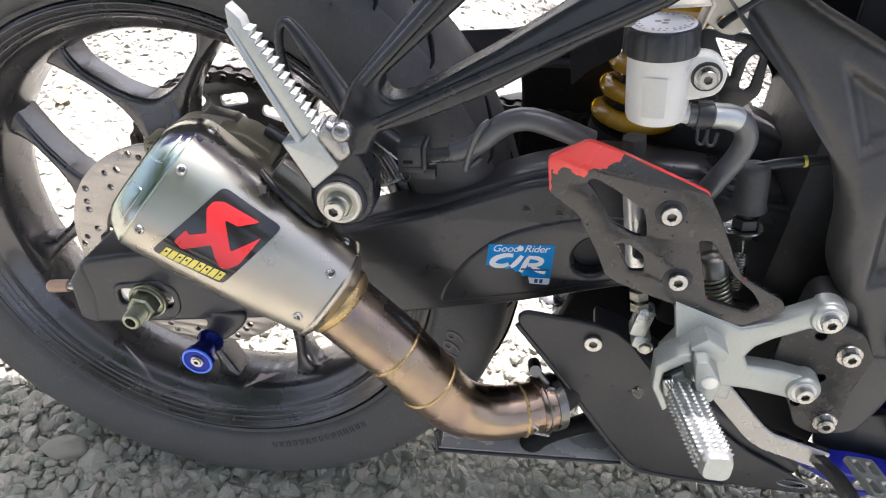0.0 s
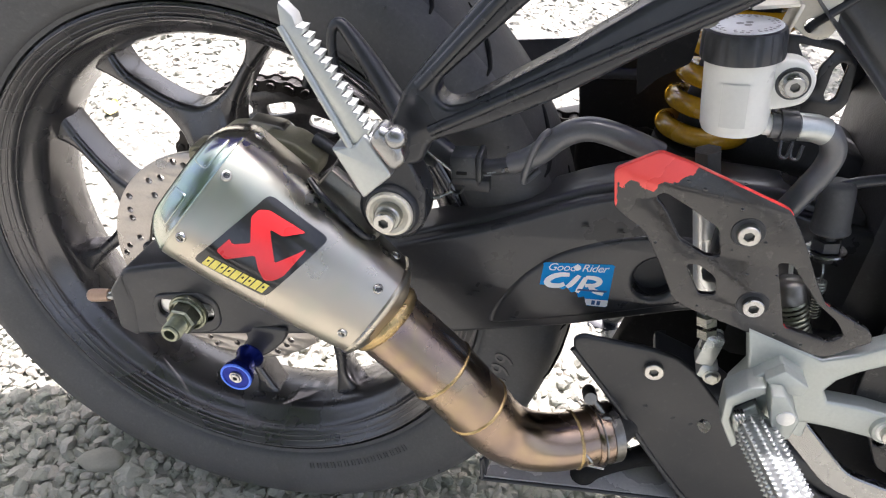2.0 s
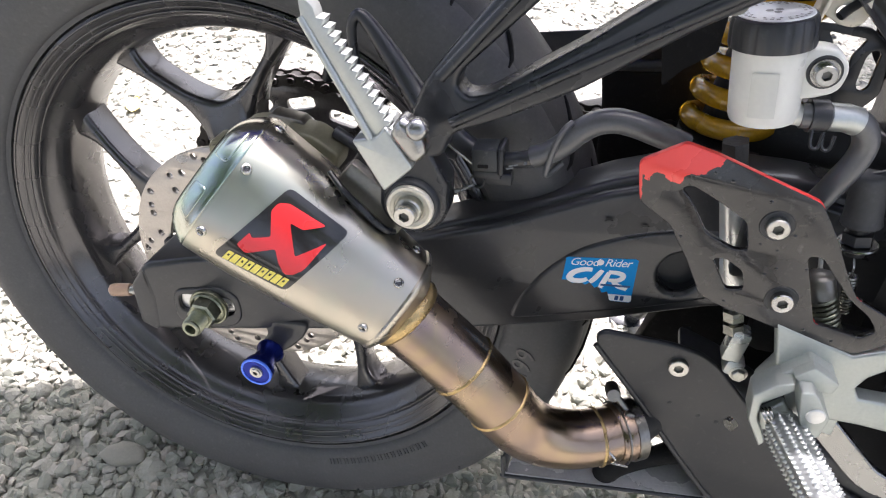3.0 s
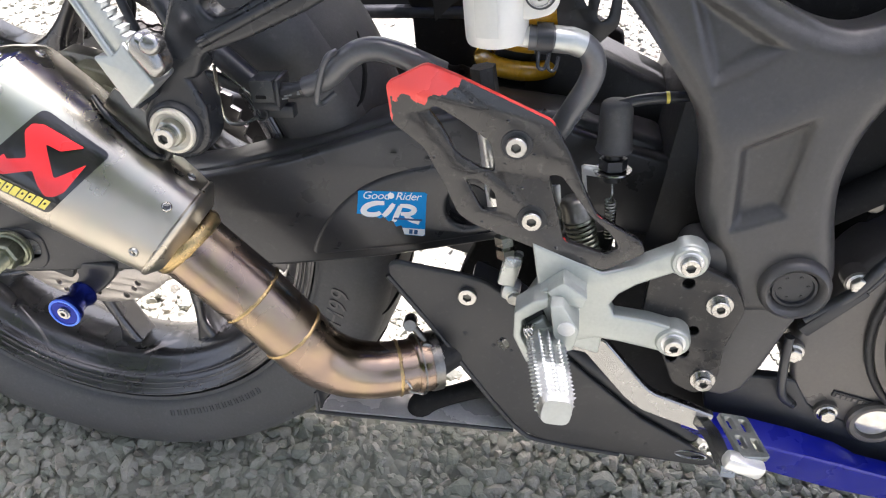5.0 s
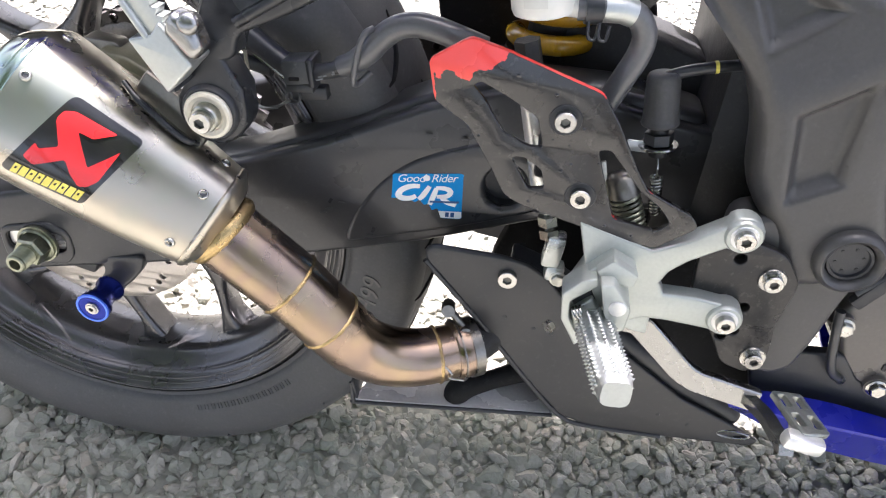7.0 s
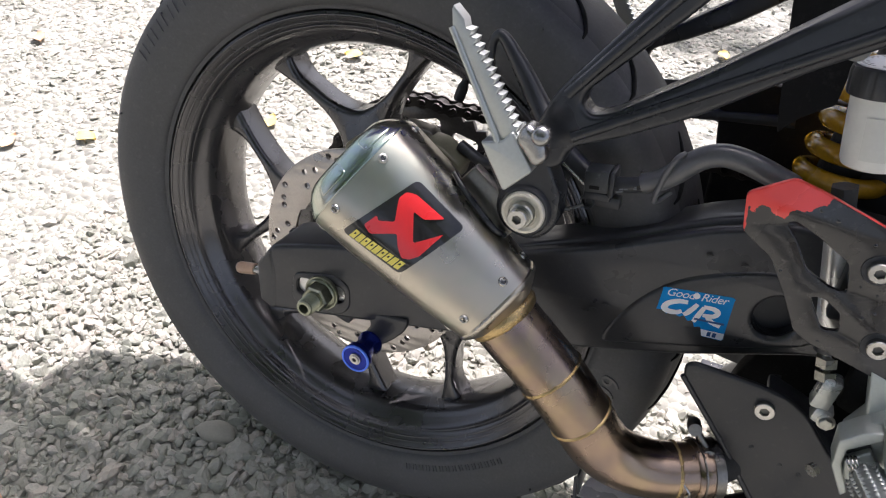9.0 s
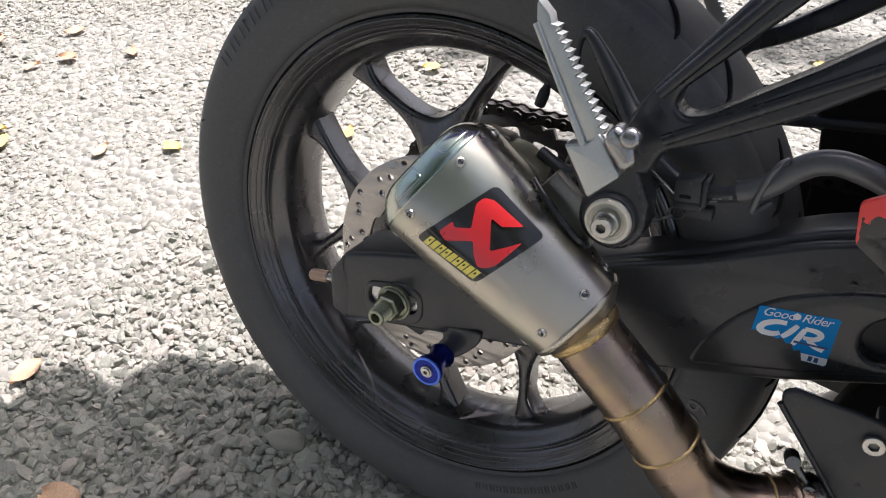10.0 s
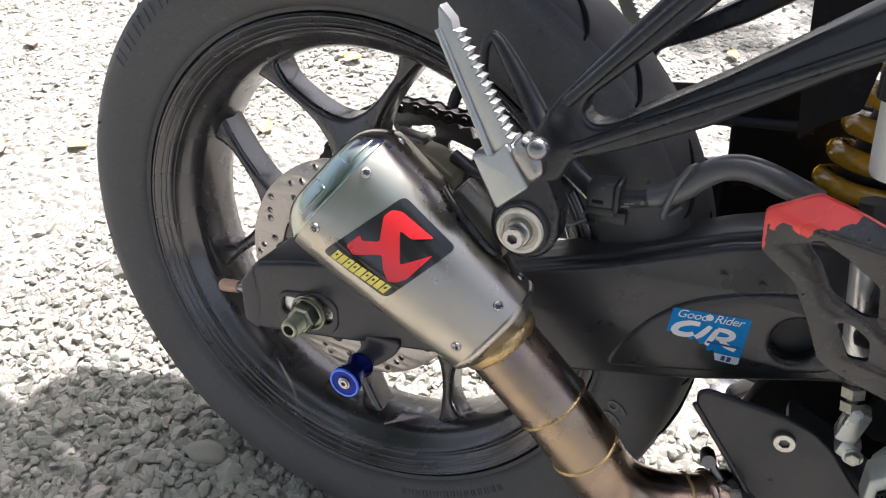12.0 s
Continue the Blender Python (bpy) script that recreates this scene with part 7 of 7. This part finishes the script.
def engine():
    # the block is painted near-black for the shade it stands in
    block_ob = part("engine", joined(block((0.36, 0.17, 0.20), Matrix.Translation((0.825, 0.02, 0.085)), 0.02), block((0.30, 0.14, 0.30), Matrix.Translation((0.80, 0.03, 0.27)) @ Matrix.Rotation(0.4, 4, "Y"), 0.02)), BLACK_AND_SHADE, motorcycle, "engine with its shaded block painted near-black and a graphite clutch cover", smooth=40)
    case = fillet([(0.617, 0.030), (0.630, 0.062), (0.640, 0.100), (0.665, 0.135), (0.720, 0.150), (0.90, 0.16), (0.92, -0.03), (0.815, -0.043), (0.765, -0.047), (0.738, -0.052), (0.722, -0.064), (0.704, -0.066), (0.690, -0.056), (0.668, -0.044), (0.650, -0.036), (0.632, -0.010)], 0.008)
    part("crankcase", plate(case, -0.1030, -0.0500, bevel=0.006, res=3), ENGINE, block_ob, smooth=45)
    # clutch cover: stepped round lid with a raised middle
    cx, cz = 0.7720, 0.0740
    part("clutch_cover", spun([(0.1060, -0.0950), (0.1060, -0.1060), (0.1045, -0.1085), (0.0985, -0.1090), (0.0965, -0.1120), (0.0945, -0.1250), (0.0905, -0.1310), (0.0850, -0.1340), (0.0800, -0.1340), (0.0770, -0.1322), (0.0600, -0.1325), (0.0, -0.1325)], cx, cz, 96), ENGINE, block_ob, "graphite round clutch cover with cast ribs", smooth=35)
    star = [(0.7280, 0.0150), (0.7320, 0.0320), (0.7220, 0.0430), (0.7160, 0.0700), (0.6810, 0.0990), (0.6900, 0.1180), (0.7200, 0.1000), (0.7400, 0.1000), (0.7700, 0.1120), (0.8200, 0.1100), (0.8450, 0.0900), (0.8450, 0.0150), (0.8000, 0.0000), (0.7640, 0.0020)]
    part("cover_boss", plate(fillet(star, 0.008, 4), -0.1390, -0.1300, bevel=0.0036, res=3), ENGINE, block_ob, smooth=50)
    for outline in ([(0.7020, 0.0060), (0.7080, 0.0000), (0.7340, 0.0280), (0.7290, 0.0340)], [(0.6920, 0.1360), (0.6980, 0.1390), (0.7360, 0.0990), (0.7310, 0.0940)]):
        part("cover_rib", plate(fillet(outline, 0.002), -0.1400, -0.1200, bevel=0.0024, res=3), ENGINE, block_ob, smooth=50)
    for outline in ([(0.6890, 0.1170), (0.7000, 0.1300), (0.7340, 0.0980), (0.7220, 0.0870)], [(0.7330, 0.0060), (0.7460, 0.0210), (0.7640, 0.0180), (0.7500, -0.0010)]):
        part("cover_window", plate(fillet(outline, 0.003), -0.1405, -0.1280, [fillet([tuple(np.mean(outline, 0) + (np.array(p) - np.mean(outline, 0)) * 0.72) for p in outline], 0.002)], bevel=0.0014), ENGINE, block_ob, smooth=50)
    part("emblem_ring", plate(ring(0.7640, 0.0610, 0.0375, 64), -0.1412, -0.1370, [ring(0.7640, 0.0610, 0.0345, 64)], bevel=0.0012), ENGINE, block_ob, smooth=50)
    for k in range(6):
        x = 0.7380 + 0.0100 * k
        part("emblem_bar", plate([(x - 0.0028, 0.0560), (x + 0.0034, 0.0560), (x + 0.0048, 0.0680), (x - 0.0012, 0.0680)], -0.1412, -0.1380, bevel=0.0008), ENGINE, block_ob, smooth=40)
    part("gasket_arc", tube([(cx + 0.108 * math.cos(a), -0.106, cz + 0.108 * math.sin(a)) for a in np.linspace(radians(100), radians(235), 20)], 0.0030, 8, step=1), ENGINE_DARK, block_ob, smooth=60)
    part("bright_arc", tube([(cx + 0.1215 * math.cos(a), -0.1140, cz + 0.1215 * math.sin(a)) for a in np.linspace(radians(127), radians(160), 14)], 0.0052, 10, step=1), ENGINE, block_ob, smooth=60)
    # oil sight glass
    part("sight_ring", spun([(0.0140, -0.1035), (0.0150, -0.1085), (0.0185, -0.1090), (0.0205, -0.1075), (0.0210, -0.1020)], 0.7030, -0.0320, 40), ENGINE, block_ob, smooth=45)
    part("sight_glass", spun([(0.0, -0.1050), (0.0135, -0.1050), (0.0145, -0.1035)], 0.7030, -0.0320, 32), GLASS_EYE, block_ob, "bright oil level window", smooth=40)
    for x, y, z in ((0.7324, -0.107, -0.0425), (0.6404, -0.108, 0.0930), (0.6654, -0.107, -0.0300), (0.6835, -0.108, 0.1680), (0.6208, -0.108, 0.0235), (0.8046, -0.107, -0.0335)):
        part("bolt_boss", spun([(0.0, 0.012), (0.0095, 0.012), (0.0090, 0.0), (0.0, 0.0)], 0, 0, 20), ENGINE, block_ob, smooth=40).location = (x, y, z)
        hex_bolt(block_ob, (x, y, z), 0.0058, 0.0058)
    for x, z, r in ((0.6466, 0.2253, 0.0026), (0.6373, 0.1794, 0.0020), (0.6369, 0.1443, 0.0048), (0.7063, 0.2064, 0.0022)):
        part("bolt_boss", spun([(0.0, -0.080), (r * 1.5, -0.080), (r * 1.4, -0.088), (0.0, -0.088)], x, z, 16), BLACK_AND_SHADE, block_ob, smooth=40)
        hex_bolt(block_ob, (x, -0.088, z), r, 0.004, mat=STRAP_METAL)
    part("stamp_plate", plate(fillet([(0.664, -0.009), (0.698, -0.013), (0.698, -0.019), (0.664, -0.015)], 0.001), -0.1044, -0.1025, bevel=0.0005), ENGINE_DARK, block_ob)
    for k in range(7):
        part("stamp_bar", block((0.003, 0.0008, 0.0032), Matrix.Translation((0.668 + 0.0044 * k, -0.1046, -0.0128 - 0.0005 * k)), 0.0002, 1), ENGINE, block_ob)
    # hoses and cables beside the cover
    for pts, r in (([(0.612, -0.112, 0.040), (0.616, -0.114, 0.015), (0.625, -0.112, -0.015), (0.640, -0.105, -0.030)], 0.0035), ([(0.618, -0.108, 0.055), (0.640, -0.110, 0.085), (0.655, -0.110, 0.120), (0.690, -0.105, 0.160), (0.73, -0.09, 0.185)], 0.0045), ([(0.596, -0.088, 0.122), (0.6215, -0.087, 0.1447), (0.6525, -0.085, 0.1717), (0.6841, -0.085, 0.2015), (0.7054, -0.085, 0.2186), (0.78, -0.08, 0.255)], 0.0118), ([(0.625, -0.106, 0.050), (0.648, -0.110, 0.092), (0.664, -0.106, 0.135)], 0.0030)):
        # the thick hose is painted near-black, as deep in shade
        part("engine_hose", tube(pts, r, 12), BLACK_AND_SHADE if r > 0.01 else HOSE_RUBBER, block_ob, smooth=60)
    part("hose_sleeve", block((0.010, 0.008, 0.052), Matrix.Translation((0.632, -0.110, 0.068)) @ Matrix.Rotation(0.55, 4, "Y"), 0.002), BLACK_PLASTIC, block_ob, smooth=40)
    part("cable_guide", tube([(0.6560, -0.105, 0.1480), (0.6555, -0.106, 0.1580), (0.6690, -0.107, 0.1720), (0.6760, -0.108, 0.1690), (0.6750, -0.108, 0.1640), (0.6560, -0.107, 0.1480)], 0.0010, 6, step=3), ZINC, block_ob, smooth=40)
    # clutch release arm and its column
    part("release_column", tube([(0.7530, -0.142, 0.0960, 0.0050), (0.7510, -0.138, 0.1060, 0.0120), (0.7480, -0.130, 0.1250, 0.0190), (0.7440, -0.126, 0.1420, 0.0205), (0.7430, -0.126, 0.1450, 0.0130), (0.7370, -0.124, 0.1680, 0.0120), (0.7345, -0.124, 0.1780, 0.0110), (0.7335, -0.124, 0.1820, 0.0060)], 0.012, 28, step=4), COLUMN_GREY, block_ob, "machined clutch release column", smooth=50)
    for k in range(4):
        part("column_ring", turned(spun([(0.0120, 0.0012), (0.0142, 0.0), (0.0120, -0.0012)], 0, 0, 28, True), (0.7425 - 0.0014 * k, -0.126, 0.1470 + 0.0045 * k), (-0.3, 0, 1)), BOLT, block_ob, smooth=40)
    part("release_arm", plate(fillet([(0.6960, 0.1960), (0.7010, 0.1985), (0.7180, 0.1900), (0.7370, 0.1790), (0.7330, 0.1690), (0.7200, 0.1780), (0.6960, 0.1900)], 0.003), -0.1220, -0.1150, bevel=0.0015), COLUMN_GREY, block_ob, smooth=40)
    part("cable_end", tube([(0.7020, -0.119, 0.1970), (0.7140, -0.119, 0.2010), (0.7260, -0.118, 0.2020), (0.7400, -0.117, 0.1960)], 0.0018, 8), BOLT, block_ob, smooth=60)
    part("cable_nut", tube([(0.6960, -0.120, 0.1930), (0.7030, -0.120, 0.1960)], 0.0055, 6, smooth_line=False), ZINC, block_ob, smooth=30)
    part("spring_leg", tube([(0.7180, -0.122, 0.1480), (0.7300, -0.126, 0.1490), (0.7380, -0.126, 0.1520)], 0.0022, 8), BOLT, block_ob, smooth=60)
    part("oil_line", tube([(0.735, -0.105, -0.056), (0.775, -0.110, -0.050), (0.800, -0.108, -0.066), (0.82, -0.104, -0.072)], 0.0085, 12), ENGINE, block_ob, smooth=60)
    return block_ob


engine()


def belly_fairing():
    xs = [0.556, 0.575, 0.605, 0.640, 0.677, 0.697, 0.735, 0.770, 0.852, 1.000, 1.150]
    top = [-0.0480, -0.0450, -0.0435, -0.0462, -0.0520, -0.0600, -0.0640, -0.0680, -0.0760, -0.0880, -0.098]
    mid = [-0.0490, -0.0500, -0.0530, -0.0556, -0.0580, -0.0602, -0.0636, -0.0664, -0.0760, -0.0890, -0.100]
    low = [-0.0500, -0.0660, -0.0800, -0.0895, -0.0935, -0.0948, -0.0952, -0.0975, -0.1060, -0.1160, -0.126]
    bm = bmesh.new()
    rows = []
    for x, a, b, c in zip(xs, top, mid, low):
        rows.append([bm.verts.new(p) for p in ((x, -0.104, a - 0.012), (x, -0.114, a - 0.0005), (x, -0.1240, a * 0.5 + b * 0.5 + 0.0006), (x, -0.1320, b + 0.0012), (x, -0.1325, b - 0.0012), (x, -0.1230, c), (x, -0.100, c - 0.016), (x, -0.050, c - 0.026), (x, 0.0, c - 0.030), (x, 0.05, c - 0.026), (x, 0.125, c))])
    for p, q in zip(rows, rows[1:]):
        for k in range(len(p) - 1 if p[0].co.x > 0.69 else 6):
            bm.faces.new((p[k], p[k + 1], q[k + 1], q[k]))
    bmesh.ops.delete(bm, geom=[v for v in bm.verts if not v.link_faces], context="VERTS")
    bmesh.ops.recalc_face_normals(bm, faces=bm.faces)
    bmesh.ops.solidify(bm, geom=bm.faces[:], thickness=0.0025)
    bmesh.ops.recalc_face_normals(bm, faces=bm.faces)
    cowl = part("belly_fairing", bm, BLUE_FAIRING, motorcycle, "glossy metallic blue lower fairing", smooth=25)
    part("inner_stay", plate(fillet([(0.570, -0.030), (0.598, -0.010), (0.634, -0.006), (0.652, -0.028), (0.720, -0.050), (0.82, -0.055), (0.82, -0.080), (0.66, -0.075), (0.58, -0.058)], 0.004), -0.1040, -0.0940, bevel=0.002), BLACK_PLASTIC, cowl, "black plastic inner cowl", smooth=45)
    socket_bolt(cowl, (0.6130, -0.1315, -0.0580), 0.0090, 0.003, (0, -1, -0.2))

    def side(x, f):
        """A place on the lower face: f from the crease down."""
        b, c = np.interp(x, xs, mid), np.interp(x, xs, low)
        return (x, -0.1336 + 0.0100 * f, b - 0.001 + (c - b) * f)

    def decal(name, outline, mat, lift, parent, label=""):
        bm = flat_mesh([outline], 0.0001)
        for v in bm.verts:
            x, f, w = v.co
            p = side(x, f)
            v.co = (p[0], p[1] - lift, p[2])
        return part(name, bm, mat, parent, label)

    dec = decal("decal", [(0.755, 1.02), (0.7750, 0.12), (0.8300, 0.42), (0.8150, 1.02)], ORANGE_PRINT, 0.0004, cowl, "orange decal with plain white bars")
    decal("decal_swirl", fillet([(0.760, 0.85), (0.775, 0.35), (0.800, 0.42), (0.815, 0.62), (0.806, 0.62), (0.795, 0.55), (0.777, 0.52), (0.766, 0.90)], 0.003), PRINT_YELLOW, 0.0007, cowl)
    for k in range(5):
        x = 0.768 + 0.0088 * k
        decal("decal_bar", [(x, 0.62 + 0.03 * k), (x + 0.0068, 0.62 + 0.03 * k), (x + 0.0058, 0.84 + 0.02 * k), (x - 0.001, 0.84 + 0.02 * k)], PRINT_WHITE, 0.0010, dec)
    decal("stripe", [(0.818, 1.0), (0.833, 0.66), (0.86, 0.75), (1.05, 0.9), (1.05, 1.0)], PRINT_WHITE, 0.0006, cowl)


belly_fairing()


def upper_fairing():
    edge = [(0.655, 0.290), (0.672, 0.257), (0.702, 0.230), (0.728, 0.206), (0.752, 0.188), (0.776, 0.174), (0.830, 0.160), (0.950, 0.150)]
    bm = bmesh.new()
    rows = []
    for k, (x, z) in enumerate(edge):
        rows.append([bm.verts.new(p) for p in ((x - 0.004, -0.060, z + 0.004), (x, -0.085, z), (x + 0.012, -0.100, z + 0.012), (x + 0.045, -0.125, z + 0.050), (x + 0.075, -0.140, z + 0.110), (x + 0.085, -0.150, z + 0.20))])
    for p, q in zip(rows, rows[1:]):
        for k in range(len(p) - 1):
            bm.faces.new((p[k], p[k + 1], q[k + 1], q[k]))
    bmesh.ops.recalc_face_normals(bm, faces=bm.faces)
    bmesh.ops.solidify(bm, geom=bm.faces[:], thickness=0.0025)
    bmesh.ops.recalc_face_normals(bm, faces=bm.faces)
    part("side_fairing", bm, BLUE_FAIRING, motorcycle, "glossy metallic blue side fairing", smooth=60)


upper_fairing()


def inner_parts():
    """Castings between the frame and the wheel, near-black sheets for shaded gaps, far side sun blockers."""
    box = fillet([(0.300, 0.030), (0.288, 0.095), (0.284, 0.143), (0.277, 0.180), (0.262, 0.204), (0.300, 0.215), (0.400, 0.210), (0.440, 0.196), (0.463, 0.187), (0.474, 0.147), (0.560, 0.147), (0.560, 0.030)], 0.004)
    # near-black sheets painted as the shade in the gaps
    part("wheel_gap_shade", plate(box, 0.080, 0.084, bevel=0.004), BLACK_AND_SHADE, motorcycle, "near-black sheet for the shaded gap ahead of the wheel", smooth=40)
    part("frame_gap_shade", plate(fillet([(0.5060, 0.135), (0.5030, 0.160), (0.4970, 0.195), (0.4820, 0.214), (0.4785, 0.236), (0.492, 0.360), (0.600, 0.360), (0.600, 0.135)], 0.003), 0.080, 0.083, bevel=0.0006), BLACK_AND_SHADE, motorcycle, "near-black sheet for the shade inside the frame", smooth=40)
    part("shock_gap_shade", plate(fillet([(0.300, 0.310), (0.307, 0.273), (0.320, 0.210), (0.331, 0.224), (0.350, 0.238), (0.352, 0.310)], 0.003), -0.0480, -0.0450, bevel=0.0006), BLACK_AND_SHADE, motorcycle, "near-black sheet for the shade beside the shock", smooth=40)
    part("chain_cover", plate(fillet([(0.214, 0.190), (0.326, 0.210), (0.330, 0.165), (0.290, 0.160), (0.262, 0.168), (0.230, 0.166)], 0.004), 0.0990, 0.1010, bevel=0.0006), BLACK_PLASTIC, motorcycle, "black plastic chain cover", smooth=40)
    # added sheet: hides lit gravel, its near-black stands in for shade
    part("footrest_gap_shade", plate(fillet([(0.455, -0.030), (0.455, 0.062), (0.588, 0.062), (0.588, -0.085), (0.510, -0.085)], 0.006), -0.0780, -0.0720, bevel=0.001), BLACK_AND_SHADE, motorcycle, "near-black sheet added for the shade behind the footrest", smooth=40)
    part("shock_mount", plate(fillet([(0.385, 0.110), (0.390, 0.185), (0.415, 0.200), (0.440, 0.190), (0.500, 0.170), (0.520, 0.110)], 0.01), 0.000, 0.060, bevel=0.005), ENGINE_DARK, motorcycle, "black shock mount casting", smooth=40)
    part("gearbox_rear", block((0.085, 0.16, 0.24), Matrix.Translation((0.540, 0.02, 0.095)), 0.02), ENGINE_DARK, motorcycle, smooth=40)
    part("link_cover", block((0.05, 0.10, 0.09), Matrix.Translation((0.462, 0.03, 0.020)), 0.015), ENGINE_DARK, motorcycle, smooth=40)
    part("link_plate", plate(fillet([(0.376, 0.075), (0.368, 0.000), (0.360, -0.022), (0.352, -0.060), (0.470, -0.060), (0.470, 0.075)], 0.006), -0.010, 0.012, bevel=0.003), BLACK_AND_SHADE, motorcycle, "black suspension link casting", smooth=40)
    part("far_swingarm", plate(fillet([(-0.06, -0.03), (0.40, 0.05), (0.64, 0.07), (0.64, 0.13), (0.35, 0.15), (0.10, 0.06), (-0.06, 0.03)], 0.01), 0.104, 0.140, bevel=0.006), ARM_PAINT, motorcycle, smooth=45)
    part("chain_guard", tube([(0.17, 0.085, 0.155), (0.20, 0.084, 0.163), (0.25, 0.082, 0.172), (0.34, 0.080, 0.185)], 0.006, 10), BLACK_PLASTIC, motorcycle, "black chain guard", smooth=60)
    # three panels added on the far side to keep sun off the near gravel
    part("far_sun_block_low", plate(fillet([(0.20, 0.03), (0.32, 0.050), (0.40, 0.035), (0.50, -0.045), (0.60, -0.088), (0.59, -0.104), (0.45, -0.100), (0.33, -0.085), (0.24, -0.040)], 0.01), 0.108, 0.113, bevel=0.0015), GLOSS_PANEL, motorcycle, "black panel added on the far side to block the sun", smooth=45)
    part("far_sun_block_mid", plate(fillet([(0.42, 0.00), (0.44, 0.130), (0.625, 0.130), (0.625, -0.012), (0.58, -0.038), (0.45, -0.034)], 0.012), 0.118, 0.128, bevel=0.003), FRAME_PAINT, motorcycle, "black plate added on the far side to block the sun", smooth=45)
    part("far_sun_block_front", plate(fillet([(0.60, -0.085), (0.57, 0.18), (0.56, 0.30), (0.66, 0.38), (1.2, 0.42), (1.2, -0.11)], 0.02), 0.130, 0.134, bevel=0.0015), BLUE_FAIRING, motorcycle, "blue panel added on the far side to block the sun", smooth=45)
    stand = part("side_stand", tube([(0.44, 0.105, -0.010, 0.014), (0.42, 0.16, -0.080, 0.012), (0.385, 0.255, -0.205, 0.011), (0.380, 0.275, -0.2320, 0.011)], 0.012, 14), SUB_PAINT, motorcycle, "black steel side stand", smooth=60)
    part("stand_foot", block((0.055, 0.040, 0.008), Matrix.Translation((0.378, 0.275, -0.2300)) @ Matrix.Rotation(radians(17.8), 4, "X"), 0.002), SUB_PAINT, stand, smooth=40)


inner_parts()


def loft(rows):
    """A closed body from (x, centre y, centre z, half width, half height) sections."""
    bm = bmesh.new()
    n = 24
    loops = []
    for x, y, z, w, h in rows:
        loops.append([bm.verts.new((x, y + w * math.copysign(abs(math.cos(a)) ** 0.7, math.cos(a)), z + h * math.copysign(abs(math.sin(a)) ** 0.7, math.sin(a)))) for a in (2 * math.pi * k / n for k in range(n))])
    for a, b in zip(loops, loops[1:]):
        for k in range(n):
            bm.faces.new((a[k], a[(k + 1) % n], b[(k + 1) % n], b[k]))
    bm.faces.new(loops[0][::-1])
    bm.faces.new(loops[-1])
    bmesh.ops.recalc_face_normals(bm, faces=bm.faces)
    return bm


def upper_body():
    """Tail, seat and tank above the wheel, which throw the shade."""
    part("tail_cover", loft([(-0.64, 0.0, 0.72, 0.03, 0.015), (-0.57, 0.0, 0.68, 0.075, 0.055), (-0.50, 0.0, 0.625, 0.080, 0.080), (-0.40, 0.0, 0.58, 0.105, 0.080), (-0.20, 0.0, 0.51, 0.115, 0.085), (0.0, 0.01, 0.47, 0.115, 0.065), (0.20, 0.015, 0.44, 0.115, 0.065), (0.36, 0.01, 0.44, 0.110, 0.07)]), BLUE_FAIRING, motorcycle, "blue tail fairing", smooth=60)
    # unseen plate, its outline worked back from the notched shadow on the gravel
    part("tail_shadow_plate", plate([(-0.250, 0.300), (-0.323, 0.395), (-0.381, 0.465), (-0.383, 0.600), (-0.377, 0.709), (-0.430, 0.700), (-0.472, 0.682), (-0.500, 0.800), (-0.470, 0.986), (-0.300, 0.800), (-0.150, 0.600), (-0.150, 0.400)], 0.178, 0.182, bevel=0.0008), BLACK_PLASTIC, motorcycle, "unseen black plate cut to throw the tail's notched shadow", smooth=40)
    part("seat", loft([(0.02, 0.01, 0.555, 0.09, 0.03), (0.12, 0.01, 0.54, 0.10, 0.035), (0.28, 0.01, 0.52, 0.10, 0.04), (0.42, 0.01, 0.53, 0.09, 0.045)]), BLACK_PLASTIC, motorcycle, "black rider seat", smooth=60)
    part("fuel_tank", loft([(0.36, 0.01, 0.50, 0.08, 0.08), (0.45, 0.015, 0.53, 0.080, 0.12), (0.60, 0.02, 0.56, 0.105, 0.15), (0.76, 0.02, 0.57, 0.125, 0.15), (0.88, 0.0, 0.55, 0.10, 0.10)]), BLUE_FAIRING, motorcycle, "blue fuel tank", smooth=60)
    part("front_fairing", loft([(0.86, 0.03, 0.44, 0.14, 0.20), (0.98, 0.02, 0.44, 0.19, 0.28), (1.15, 0.0, 0.42, 0.20, 0.32), (1.35, 0.0, 0.44, 0.13, 0.22), (1.45, 0.0, 0.45, 0.03, 0.05)]), BLUE_FAIRING, motorcycle, "blue front fairing", smooth=60)
    part("front_tyre", turned_wheel(), RUBBER, motorcycle, "front tyre", smooth=40)


def turned_wheel():
    return spun([(0.245, -0.040), (0.275, -0.054), (0.295, -0.045), (0.303, 0.0), (0.295, 0.045), (0.275, 0.054), (0.245, 0.040)], 1.38, 0.0, 64, True)


upper_body()
